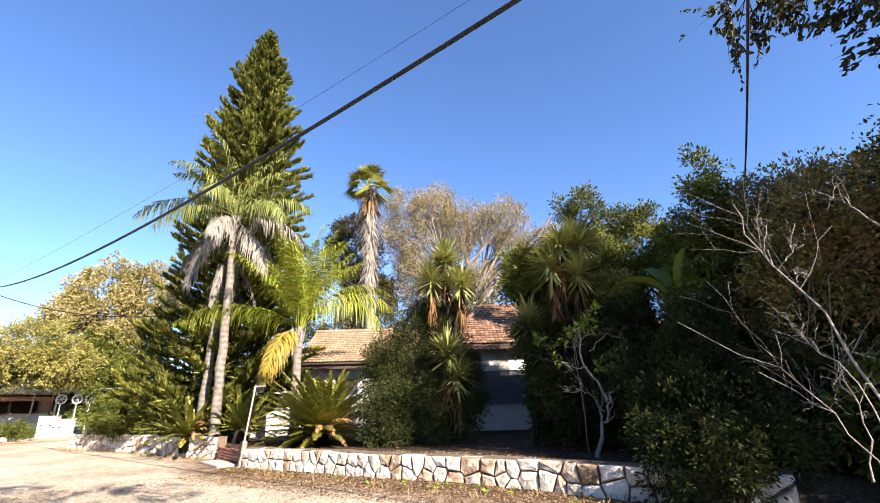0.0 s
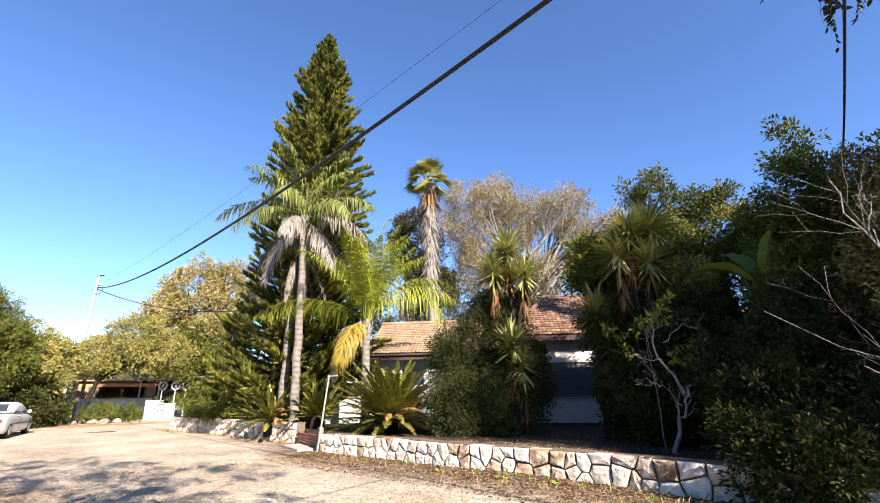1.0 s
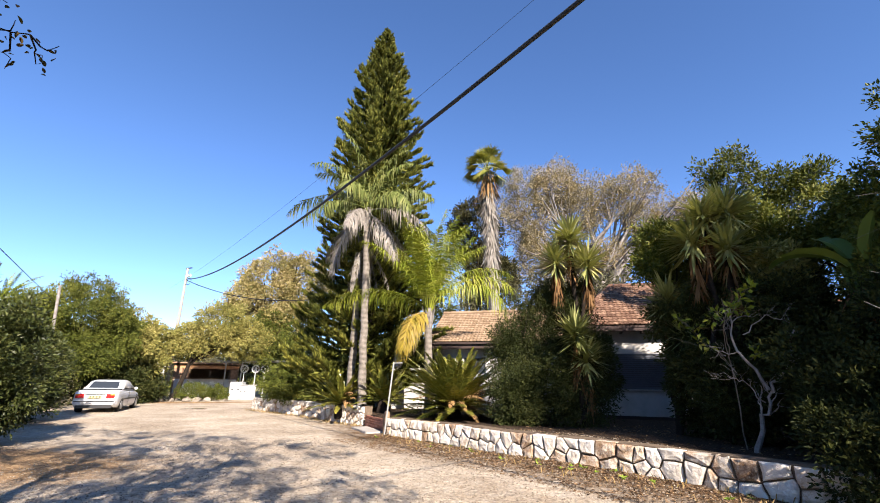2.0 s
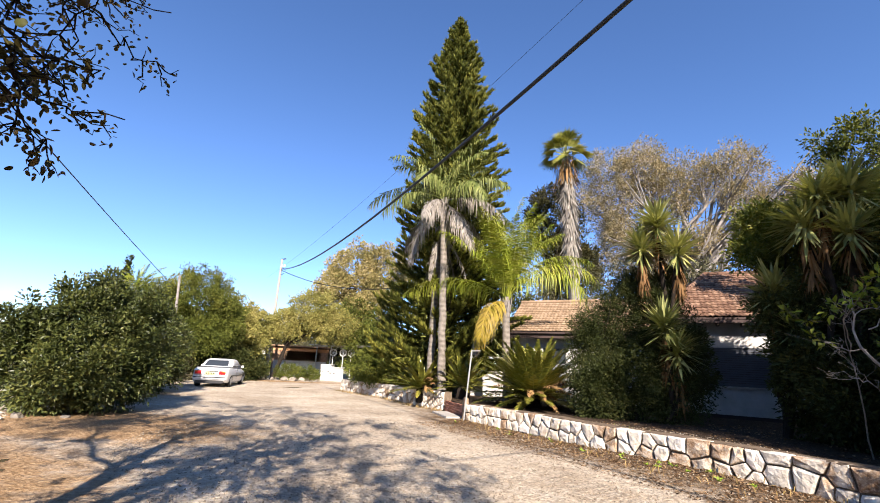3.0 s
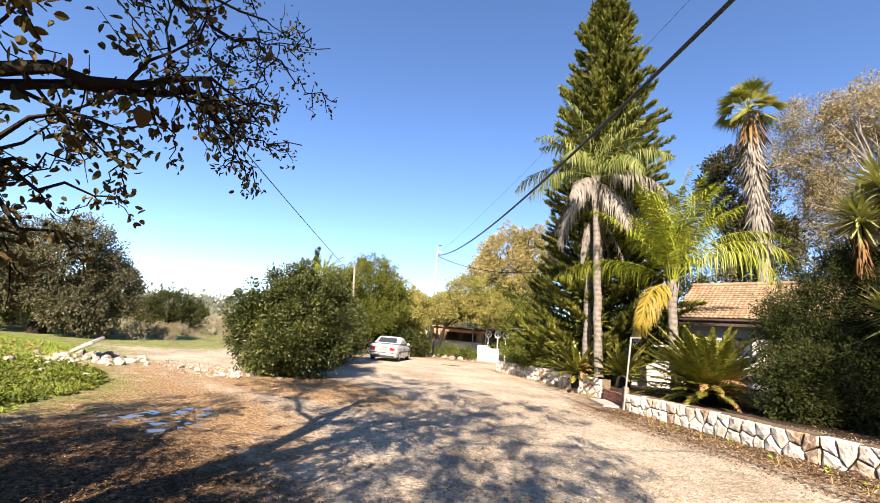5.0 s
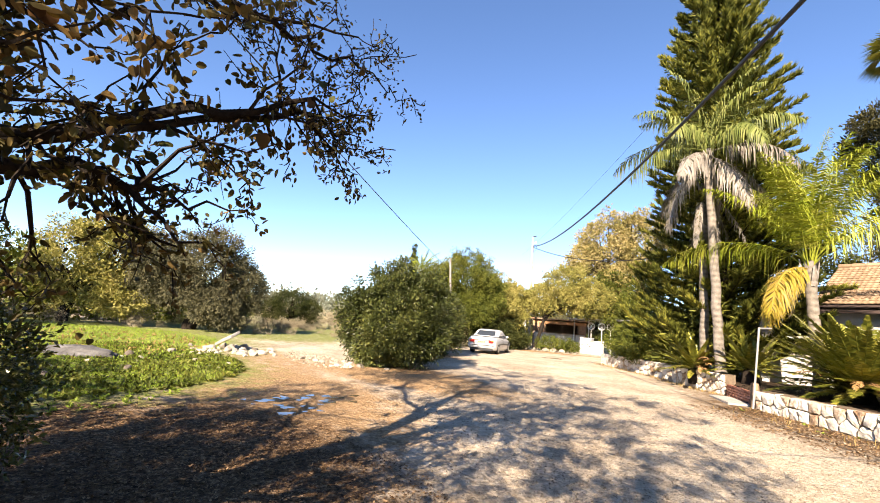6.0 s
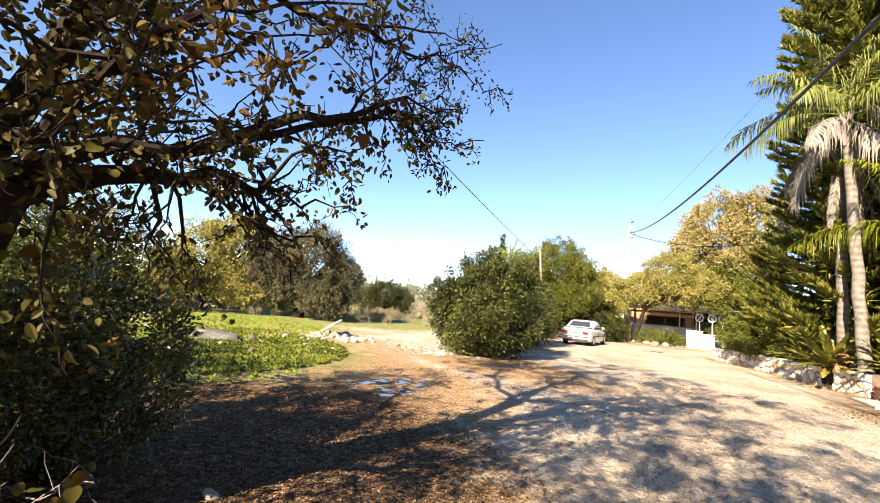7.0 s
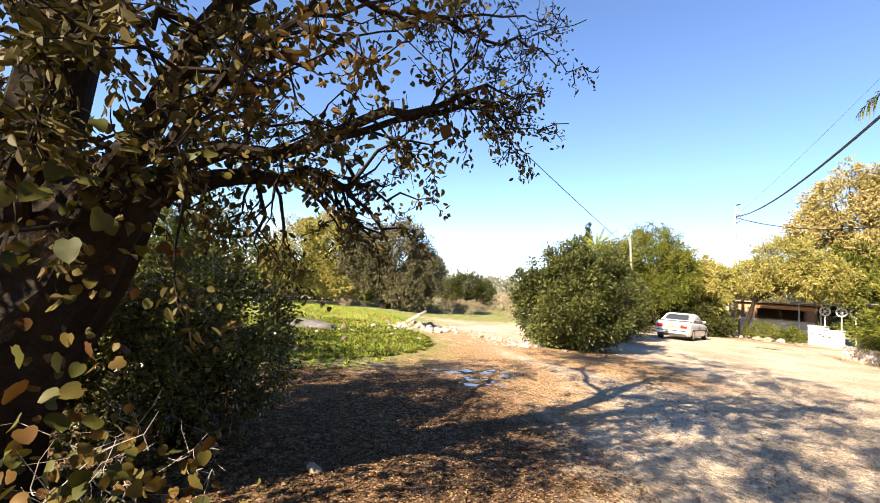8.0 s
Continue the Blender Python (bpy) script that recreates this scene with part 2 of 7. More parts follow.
    "pale_rock": piece_mat("pale_rock", [(0.15, (0.20, 0.17, 0.13)), (0.5, (0.38, 0.34, 0.28)), (0.85, (0.56, 0.52, 0.45))], 6.0),
    "orange_board": rough_mat("orange_board", [(0.3, (0.34, 0.17, 0.08)), (0.7, (0.52, 0.30, 0.16))], 5.0),
    "wood": rough_mat("old_wood", [(0.3, (0.14, 0.09, 0.055)), (0.7, (0.32, 0.23, 0.15))], 9.0),
}


def glass_mat():
    m, nt, b = mat_base("tinted_glass", 0.06)
    b.inputs["Base Color"].default_value = (0.03, 0.035, 0.04, 1)
    b.inputs["Specular IOR Level"].default_value = 0.8
    return m


M["glass"] = glass_mat()


def water_mat():
    m, nt, b = mat_base("muddy_water", 0.12)
    b.inputs["Base Color"].default_value = (0.10, 0.07, 0.045, 1)
    n = noise_tex(nt, 3.0, 2)
    bump(nt, b, n.outputs[0], 0.05, 0.01)
    return m


M["water"] = water_mat()

# ---- mesh helpers ----
rng = np.random.default_rng(11)


def raw(name, V, F, material, parent=None, smooth=False):
    me = bpy.data.meshes.new(name)
    me.from_pydata(V.tolist() if isinstance(V, np.ndarray) else V, [], F.tolist() if isinstance(F, np.ndarray) else F)
    me.materials.append(material)
    if smooth:
        me.polygons.foreach_set("use_smooth", [True] * len(me.polygons))
    ob = new(name, me)
    if parent is not None:
        ob.parent = parent
    return ob


def part(name, bm, material, parent=None, label="", smooth=False):
    me = bpy.data.meshes.new(name)
    bm.normal_update()
    bm.to_mesh(me)
    bm.free()
    me.materials.append(material)
    if smooth:
        me.polygons.foreach_set("use_smooth", [True] * len(me.polygons))
    ob = new(name, me)
    if parent is not None:
        ob.parent = parent
    if label:
        ob["label"] = label
    return ob


def thing(name, at, label, category, group="", kind=""):
    e = new(name)
    e.location = at
    e.empty_display_size = 0.2
    return tagged(e, label, category, group, kind)


def unit(v):
    return v / np.maximum(np.linalg.norm(v, axis=-1, keepdims=True), 1e-9)


def rand_dirs(n, r=rng):
    return unit(r.normal(size=(n, 3)))


class Soup:
    """Collects vertices and faces of one mesh."""

    def __init__(self):
        self.V, self.F, self.n = [], [], 0

    def add(self, V, F):
        V = np.asarray(V, float).reshape(-1, 3)
        self.F += [[i + self.n for i in f] for f in (F.tolist() if isinstance(F, np.ndarray) else F)]
        self.V.append(V)
        self.n += len(V)

    def done(self, name, material, parent=None, origin=(0, 0, 0), smooth=False):
        V = np.concatenate(self.V) - np.array(origin) if self.V else np.zeros((0, 3))
        return raw(name, V, self.F, material, parent, smooth)


def oval_leaves(S, P, D, N, L, W, fold=0.2):
    """Rounder leaves for close plants."""
    D = unit(D)
    side = unit(np.cross(D, N))
    N = np.cross(side, D)
    n = len(P)
    L, W = np.broadcast_to(L, n)[:, None], np.broadcast_to(W, n)[:, None]
    rim = [P + D * L * t + side * W * w * 0.5 + N * (W * fold * abs(w) - L * 0.12 * t * t)
           for t, w in ((0.0, 0.0), (0.12, 0.62), (0.35, 1.0), (0.62, 0.94), (0.86, 0.52), (1.0, 0.0), (0.86, -0.52), (0.62, -0.94), (0.35, -1.0), (0.12, -0.62))]
    k = np.arange(n)[:, None] * 10
    S.add(np.stack(rim, 1).reshape(-1, 3), np.concatenate([k + [0, 1, 2, 3, 4, 5], k + [0, 5, 6, 7, 8, 9]], 0))


def leaves(S, P, D, N, L, W, fold=0.25):
    """Pointed leaves at P along D, facing N: two faces folded along the midrib."""
    D = unit(D)
    side = unit(np.cross(D, N))
    N = np.cross(side, D)
    n = len(P)
    L, W = np.broadcast_to(L, n)[:, None], np.broadcast_to(W, n)[:, None]
    mid = P + D * L * 0.45
    V = np.stack([P, mid + side * W * 0.5 + N * W * fold, P + D * L, mid - side * W * 0.5 + N * W * fold], 1).reshape(-1, 3)
    k = np.arange(n)[:, None] * 4
    F = np.concatenate([k + [0, 1, 2], k + [0, 2, 3]], 0)
    S.add(V, F)


def blades(S, P, D, N, L, W, droop=0.3):
    """Long narrow blades in two bends, drooping under their weight."""
    D = unit(D)
    side = unit(np.cross(D, N))
    n = len(P)
    L, W = np.broadcast_to(L, n)[:, None], np.broadcast_to(W, n)[:, None]
    dr = np.broadcast_to(droop, n)[:, None]
    down = np.array([0, 0, -1.0])
    a = P + D * L * 0.5 + down * L * dr * 0.25
    b = P + D * L * (1 - 0.3 * dr) + down * L * dr
    V = np.stack([P - side * W * 0.3, P + side * W * 0.3, a + side * W * 0.5, a - side * W * 0.5, b], 1).reshape(-1, 3)
    k = np.arange(n)[:, None] * 5
    S.add(V, np.concatenate([k + [0, 1, 2], k + [0, 2, 3], k + [3, 2, 4]], 0))


def tube(S, pts, radii, sides=7, wob=0.0, r=rng):
    """A tapered tube along pts."""
    pts = np.asarray(pts, float)
    radii = np.broadcast_to(radii, len(pts))
    T = np.gradient(pts, axis=0)
    T = unit(T)
    ref = np.array([0, 0, 1.0]) if abs(T[0, 2]) < 0.8 else np.array([1.0, 0, 0])
    A = unit(np.cross(T, ref))
    B = np.cross(T, A)
    ang = np.linspace(0, 2 * np.pi, sides, endpoint=False)
    R = radii[:, None] * (1 + wob * r.normal(size=(len(pts), sides)))
    V = pts[:, None] + (A[:, None] * np.cos(ang)[None, :, None] + B[:, None] * np.sin(ang)[None, :, None]) * R[..., None]
    F = []
    for i in range(len(pts) - 1):
        for j in range(sides):
            k = (j + 1) % sides
            F.append([i * sides + j, i * sides + k, (i + 1) * sides + k, (i + 1) * sides + j])
    F.append(list(range(sides))[::-1])
    F.append([(len(pts) - 1) * sides + j for j in range(sides)])
    S.add(V.reshape(-1, 3), F)


def bend(a, b, n=6, sag=0.0, jit=0.0, r=rng):
    """Points from a to b with a sag (positive: arched up) and jitter."""
    a, b = np.asarray(a, float), np.asarray(b, float)
    s = np.linspace(0, 1, n)[:, None]
    P = a + (b - a) * s
    P[:, 2] += sag * 4 * (s * (1 - s))[:, 0]
    if jit:
        j = r.normal(size=(n, 3)) * jit
        j[0] = j[-1] = 0
        P += j
    return P


def boxes(bm, x0, y0, z0, x1, y1, z1, bevel=0.0):
    r = bmesh.ops.create_cube(bm, size=1.0, matrix=Matrix.LocRotScale(((x0 + x1) / 2, (y0 + y1) / 2, (z0 + z1) / 2), None, (abs(x1 - x0), abs(y1 - y0), abs(z1 - z0))))
    if bevel:
        ed = {e for v in r["verts"] for e in v.link_edges}
        bmesh.ops.bevel(bm, geom=list(ed), offset=bevel, segments=2, affect="EDGES")


def box_part(name, material, parent, x0, y0, z0, x1, y1, z1, bevel=0.006, label=""):
    bm = bmesh.new()
    boxes(bm, x0, y0, z0, x1, y1, z1, bevel)
    return part(name, bm, material, parent, label)


def bar(name, material, parent, a, b, radius, sides=8, label=""):
    S = Soup()
    tube(S, [a, b], radius, sides)
    ob = S.done(name, material, parent)
    if label:
        ob["label"] = label
    return ob

# ---- ground ----
GARDEN_LINE = np.array([(-22, 30), (-16.4, 20.5), (-11.0, 17.55), (-7.4, 15.3), (-5.6, 13.2), (-3.2, 11.9), (-1.5, 10.8), (0.0, 9.95), (1.6, 9.0), (2.8, 8.1), (4.8, 6.7), (9.0, 5.0), (20.0, 2.0)])


def line_side(P, line):
    """Signed distance of points P (n, 2) to a polyline; positive on its left."""
    best, sign = np.full(len(P), 1e9), np.ones(len(P))
    for a, b in zip(line[:-1], line[1:]):
        d = b - a
        s = np.clip(((P - a) @ d) / (d @ d), 0, 1)
        q = P - (a + s[:, None] * d)
        r = np.hypot(q[:, 0], q[:, 1])
        cr = d[0] * q[:, 1] - d[1] * q[:, 0]
        m = r < best
        best[m], sign[m] = r[m], np.where(cr[m] >= 0, 1.0, -1.0)
    return best * sign


def smooth(a, b, x):
    t = np.clip((x - a) / (b - a), 0, 1)
    return t * t * (3 - 2 * t)


def ground_height(P):
    sd = line_side(P, GARDEN_LINE)
    width = 0.22 + np.maximum(0, P[:, 0] - 4.4) * 0.6 + np.maximum(0, -15.5 - P[:, 0]) * 1.0
    h = 0.43 * smooth(0.10, 0.10 + width, sd)
    near = np.exp(-(P[:, 0] ** 2 + P[:, 1] ** 2) / 900.0)
    h += near * 0.03 * (np.sin(P[:, 0] * 0.7 + 1.3) * np.cos(P[:, 1] * 0.55) + 0.5 * np.sin(P[:, 0] * 1.9 + P[:, 1] * 1.4))
    far = np.hypot(P[:, 0], P[:, 1])
    h += 9.0 * smooth(140, 420, far) * (0.75 + 0.25 * np.sin(np.arctan2(P[:, 1], P[:, 0]) * 9))
    return h


def z_at(x, y):
    return float(ground_height(np.array([[x, y]], float))[0])


def zone(P, cx, cy, rx, ry, turn=0.0, soft=0.5):
    c, s = math.cos(radians(turn)), math.sin(radians(turn))
    dx, dy = P[:, 0] - cx, P[:, 1] - cy
    u, v = (c * dx + s * dy) / rx, (-s * dx + c * dy) / ry
    return 1 - smooth(1 - soft, 1 + soft, np.hypot(u, v))


def make_ground():
    outer = np.array([45, 55, 70, 90, 120, 160, 220, 300, 420, 600, 1000, 2000], float)
    xs = np.unique(np.concatenate([-outer - 2, np.arange(-44, 14, 0.21), outer - 30]))
    ys = np.unique(np.concatenate([-outer + 30, np.arange(-10, 40, 0.21), outer]))
    X, Y = np.meshgrid(xs, ys)
    P = np.stack([X.ravel(), Y.ravel()], 1)
    Z = ground_height(P)
    V = np.column_stack([P, Z])
    nx, ny = len(xs), len(ys)
    i = np.arange(nx - 1)[None, :] + np.arange(ny - 1)[:, None] * nx
    F = np.stack([i, i + 1, i + nx + 1, i + nx], -1).reshape(-1, 4)
    ob = raw("ground", V, F, ground_mat(), None, True)
    sd = line_side(P, GARDEN_LINE)
    garden = smooth(-0.05, 0.1, sd)
    edge = smooth(-2.6, -0.5, sd) * (1 - garden) * smooth(-13, -5, P[:, 0])
    grass = np.maximum.reduce([zone(P, -13.6, -2.4, 5.6, 4.2, 10), zone(P, -22, -5, 11, 8, 0), zone(P, -23.2, 10.5, 3.2, 2.0, 30), zone(P, -36, 5, 14, 9, 0, 0.3) * 0.7, zone(P, -44, 18, 14, 12, 0, 0.3) * 0.75, zone(P, -30, -14, 12, 10, 0)])
    grass = np.maximum(grass, smooth(40, 60, np.hypot(P[:, 0], P[:, 1])) * 0.55)
    red = np.maximum.reduce([zone(P, -11.2, 5.6, 3.6, 1.9, 20), zone(P, -9.5, 1.6, 4.5, 2.2, 10) * 0.9, zone(P, -14, 2.5, 4, 1.6, 0) * 0.7, zone(P, -27, 22, 8, 1.2, 40)])
    litter = np.maximum.reduce([zone(P, -4.0, -0.5, 4.4, 2.5, -10), zone(P, -6.2, -2.2, 3.6, 2.2, 0), zone(P, 0.5, -2.5, 4, 4), edge * 0.8, garden])
    col = ob.data.color_attributes.new("zones", "FLOAT_COLOR", "POINT")
    col.data.foreach_set("color", np.stack([grass, red, litter, garden], 1).ravel())
    tagged(ob, "pale gravel yard with soil, grass and leaf litter", "ground", kind="structure")
    return ob


def ground_mat():
    m, nt, b = mat_base("yard_ground", 0.95)
    at = nt.nodes.new("ShaderNodeVertexColor")
    at.layer_name = "zones"
    sp = nt.nodes.new("ShaderNodeSeparateColor")
    nt.links.new(at.outputs[0], sp.inputs[0])
    big, mid, fine, grit = noise_tex(nt, 0.45, 5), noise_tex(nt, 2.6, 6, 0.7), noise_tex(nt, 16.0, 6, 0.75), noise_tex(nt, 70.0, 3)
    vo = nt.nodes.new("ShaderNodeTexVoronoi")
    vo.inputs["Scale"].default_value = 17.0
    nt.links.new(mid.inputs["Vector"].links[0].from_socket, vo.inputs["Vector"])

    def mask(sock, width=0.35):
        s = math_node(nt, "ADD", sock, math_node(nt, "MULTIPLY_ADD", mid.outputs[0], 1.3, -0.65))
        s = math_node(nt, "ADD", s, math_node(nt, "MULTIPLY_ADD", fine.outputs[0], 0.7, -0.35))
        x = nt.nodes.new("ShaderNodeMapRange")
        x.inputs[1].default_value, x.inputs[2].default_value = 0.5 - width / 2, 0.5 + width / 2
        nt.links.new(s, x.inputs[0])
        return x.outputs[0]

    g = ramp(nt, [(0.36, (0.12, 0.085, 0.055)), (0.44, (0.27, 0.215, 0.155)), (0.54, (0.42, 0.36, 0.28)), (0.68, (0.58, 0.52, 0.43))])
    nt.links.new(math_node(nt, "ADD", math_node(nt, "MULTIPLY", fine.outputs[0], 0.55), math_node(nt, "MULTIPLY", big.outputs[0], 0.45)), g.inputs[0])
    pale = mixc(nt, math_node(nt, "MULTIPLY", grit.outputs[0], 0.3), g.outputs[0], (0.50, 0.45, 0.38))
    tan = ramp(nt, [(0.38, (1, 1, 1)), (0.62, (0.92, 0.80, 0.66))])
    nt.links.new(mid.outputs[0], tan.inputs[0])
    worn = noise_tex(nt, 6.5, 5, 0.8)
    patch = ramp(nt, [(0.36, (0.68, 0.64, 0.60)), (0.48, (1.02, 1.02, 1.01)), (0.64, (1.25, 1.25, 1.24))])
    nt.links.new(worn.outputs[0], patch.inputs[0])
    gravel = mixc(nt, 0.4, mixc(nt, 0.85, pale, patch.outputs[0], "MULTIPLY"), tan.outputs[0], "MULTIPLY")
    soil = ramp(nt, [(0.34, (0.13, 0.072, 0.034)), (0.5, (0.28, 0.175, 0.09)), (0.68, (0.46, 0.33, 0.195))])
    nt.links.new(fine.outputs[0], soil.inputs[0])
    lit = ramp(nt, [(0.38, (0.026, 0.015, 0.008)), (0.54, (0.13, 0.078, 0.042)), (0.72, (0.42, 0.30, 0.18))])
    nt.links.new(fine.outputs[0], lit.inputs[0])
    grs = ramp(nt, [(0.32, (0.06, 0.07, 0.02)), (0.5, (0.15, 0.175, 0.045)), (0.68, (0.31, 0.28, 0.13))])
    nt.links.new(fine.outputs[0], grs.inputs[0])
    c = mixc(nt, mask(sp.outputs[1], 0.6), gravel, soil.outputs[0])
    c = mixc(nt, mask(sp.outputs[2], 0.6), c, lit.outputs[0])
    c = mixc(nt, mask(sp.outputs[0], 0.4), c, grs.outputs[0])
    # garden soil darkened to near black: the shade behind the wall, as colour
    shade_soil = ramp(nt, [(0.35, (0.018, 0.012, 0.008)), (0.65, (0.085, 0.058, 0.038))])
    nt.links.new(fine.outputs[0], shade_soil.inputs[0])
    c = mixc(nt, at.outputs[1], c, shade_soil.outputs[0])
    nt.links.new(c, b.inputs["Base Color"])
    h = math_node(nt, "ADD", math_node(nt, "MULTIPLY", fine.outputs[0], 0.5), math_node(nt, "MULTIPLY", vo.outputs[0], -0.35))
    h = math_node(nt, "ADD", h, math_node(nt, "MULTIPLY", mid.outputs[0], 0.6))
    bump(nt, b, h, 0.9, 0.07)
    return m


make_ground()


def puddle(x, y, rx, ry, turn, seed):
    r = random.Random(seed)
    n = 28
    pts = []
    for i in range(n):
        a = 2 * math.pi * i / n
        k = 1 + 0.22 * math.sin(3 * a + seed) + 0.14 * math.sin(7 * a + 2 * seed) + r.uniform(-0.08, 0.08)
        pts.append((rx * k * math.cos(a), ry * k * math.sin(a), 0))
    z = max(z_at(x + p[0] * 0.8, y + p[1] * 0.8) for p in pts) + 0.006
    V = [(0, 0, 0)] + pts + [(p[0] * 1.02, p[1] * 1.02, -0.05) for p in pts]
    F = [(0, 1 + i, 1 + (i + 1) % n) for i in range(n)] + [(1 + i, 1 + n + i, 1 + n + (i + 1) % n, 1 + (i + 1) % n) for i in range(n)]
    ob = raw("puddle", V, F, M["water"])
    ob.matrix_world = pose(x, y, z, 0, 0, turn)
    tagged(ob, "shallow muddy puddle reflecting the sky", "puddle", "puddles on the yard", "structure")


pr = random.Random(12)
for cx, cy, n in ((-7.9, 1.35, 16), (-8.2, 2.35, 14), (-7.25, 1.6, 7)):
    for i in range(n):
        k = pr.uniform(0.04, 0.12)
        puddle(cx + pr.gauss(0, 0.33), cy + pr.gauss(0, 0.3), k * 0.95, k * pr.uniform(0.5, 0.9), pr.uniform(0, 180), i + 1)
puddle(-19.2, 19.6, 0.55, 0.25, 40, 4)

# ---- stone garden walls ----


def along(line, u):
    """Point and road-side normal at length u of a polyline."""
    line = np.asarray(line, float)
    for a, b in zip(line[:-1], line[1:]):
        d = b - a
        L = np.hypot(*d)
        if u <= L or (b == line[-1]).all():
            d = d / L
            return a + d * u, np.array([d[1], -d[0]])
        u -= L


def length_of(line):
    line = np.asarray(line, float)
    return float(np.hypot(*(line[1:] - line[:-1]).T).sum())


def clip_poly(poly, n, c):
    """Keeps the part of a polygon where p . n <= c."""
    out = []
    for i, p in enumerate(poly):
        q = poly[(i + 1) % len(poly)]
        dp, dq = p[0] * n[0] + p[1] * n[1] - c, q[0] * n[0] + q[1] * n[1] - c
        if dp <= 0:
            out.append(p)
        if (dp < 0 < dq) or (dq < 0 < dp):
            s = dp / (dp - dq)
            out.append((p[0] + (q[0] - p[0]) * s, p[1] + (q[1] - p[1]) * s))
    return out


def stone_cells(L, H, size, seed):
    r = random.Random(seed)
    seeds = []
    rows = max(2, round(H / (size * 0.85)))
    for j in range(rows):
        u = r.uniform(0, size * 0.5)
        while u < L:
            seeds.append((u + r.uniform(-0.3, 0.3) * size, (j + 0.5) * H / rows + r.uniform(-0.36, 0.36) * H / rows))
            u += size * r.uniform(0.6, 1.45)
    cells = []
    for i, s in enumerate(seeds):
        poly = [(0, 0), (L, 0), (L, H), (0, H)]
        for k, q in enumerate(seeds):
            if k != i and abs(q[0] - s[0]) < 4 * size:
                n = (q[0] - s[0], q[1] - s[1])
                d = math.hypot(*n)
                n = (n[0] / d, n[1] / d)
                poly = clip_poly(poly, n, (s[0] + q[0]) / 2 * n[0] + (s[1] + q[1]) / 2 * n[1] - 0.006)
        if len(poly) >= 3:
            edge = []
            for a, b in zip(poly, poly[1:] + poly[:1]):
                e = math.hypot(b[0] - a[0], b[1] - a[1])
                edge.append((a[0] + (s[0] - a[0]) * 0.05, a[1] + (s[1] - a[1]) * 0.05))
                if e > 0.09:
                    k, w = r.uniform(0.4, 0.6), r.uniform(-0.004, 0.022)
                    edge.append((a[0] + (b[0] - a[0]) * k + (s[0] - a[0]) * w / 0.15, a[1] + (b[1] - a[1]) * k + (s[1] - a[1]) * w / 0.15))
            cells.append(edge)
    return cells


def stone_wall(name, line, H0, H1, size, seed, label):
    L = length_of(line)
    root = thing(name, (*line[0], 0), label, "stone wall", kind="structure")
    base = np.array([*line[0], 0.0])
    r = random.Random(seed + 5)
    T = 0.36
    # core
    n = int(L / 0.25)
    S = Soup()
    V = []
    for i in range(n + 1):
        u = L * i / n
        p, o = along(line, u)
        h = H0 + (H1 - H0) * u / L - 0.012 - 0.02 + 0.015 * math.sin(u * 3.1) * math.sin(u * 1.3)
        for w, z in ((-0.03, -0.12), (-0.03, h), (-T, h + 0.01), (-T, -0.12)):
            V.append([*(p + o * w), z])
    F = []
    for i in range(n):
        for j in range(4):
            k = (j + 1) % 4
            F.append([i * 4 + j, i * 4 + k, i * 4 + 4 + k, i * 4 + 4 + j][::-1])
    F += [[0, 1, 2, 3], [n * 4 + 3, n * 4 + 2, n * 4 + 1, n * 4]]
    S.add(np.array(V), F)
    core = S.done("wall_core", M["mortar"], root, base)
    core["label"] = "earth and mortar core of the wall"
    for poly in stone_cells(L, (H0 + H1) / 2, size, seed):
        cu = sum(p[0] for p in poly) / len(poly)
        cv = sum(p[1] for p in poly) / len(poly)
        hk = (H0 + (H1 - H0) * cu / L) / ((H0 + H1) / 2)
        proud = r.uniform(0.018, 0.042)
        rings = []
        rise = r.uniform(-0.012, 0.018)
        for w, sc in ((-0.17, 1.0), (proud * 0.35, 0.985), (proud, 0.78)):
            ring = []
            for u, v in poly:
                uu, vv = cu + (u - cu) * sc, cv + (v - cv) * sc
                p, o = along(line, min(max(uu, 0), L))
                jit = r.uniform(-0.014, 0.014) if sc < 0.9 else r.uniform(-0.006, 0.006)
                ring.append([*(p + o * (w + jit)), vv * hk - 0.03 + (rise if v > (H0 + H1) / 2 - 0.02 else 0)])
            rings.append(ring)
        p, o = along(line, cu)
        centre = [*(p + o * (proud + 0.012)), cv * hk - 0.03]
        m = len(poly)
        V = np.array(sum(rings, []) + [centre]) - base
        F = []
        for a in range(2):
            for j in range(m):
                k = (j + 1) % m
                F.append([a * m + j, a * m + k, a * m + m + k, a * m + m + j])
        F += [[2 * m + j, 2 * m + (j + 1) % m, 3 * m] for j in range(m)]
        raw("stone", V, F, M["stone"], root)
    return root


WALL_R = [(-5.6, 13.2), (-3.2, 11.9), (-1.5, 10.8), (0.0, 9.95), (1.6, 9.0), (2.8, 8.1), (4.8, 6.7)]
WALL_L = [(-16.4, 20.5), (-11.0, 17.55), (-7.4, 15.3)]
stone_wall("wall_east", WALL_R, 0.52, 0.55, 0.30, 3, "low retaining wall of irregular white limestone")
stone_wall("wall_west", WALL_L, 0.66, 0.70, 0.30, 8, "low retaining wall of irregular white limestone")

# ---- house ----
GZ = 0.43


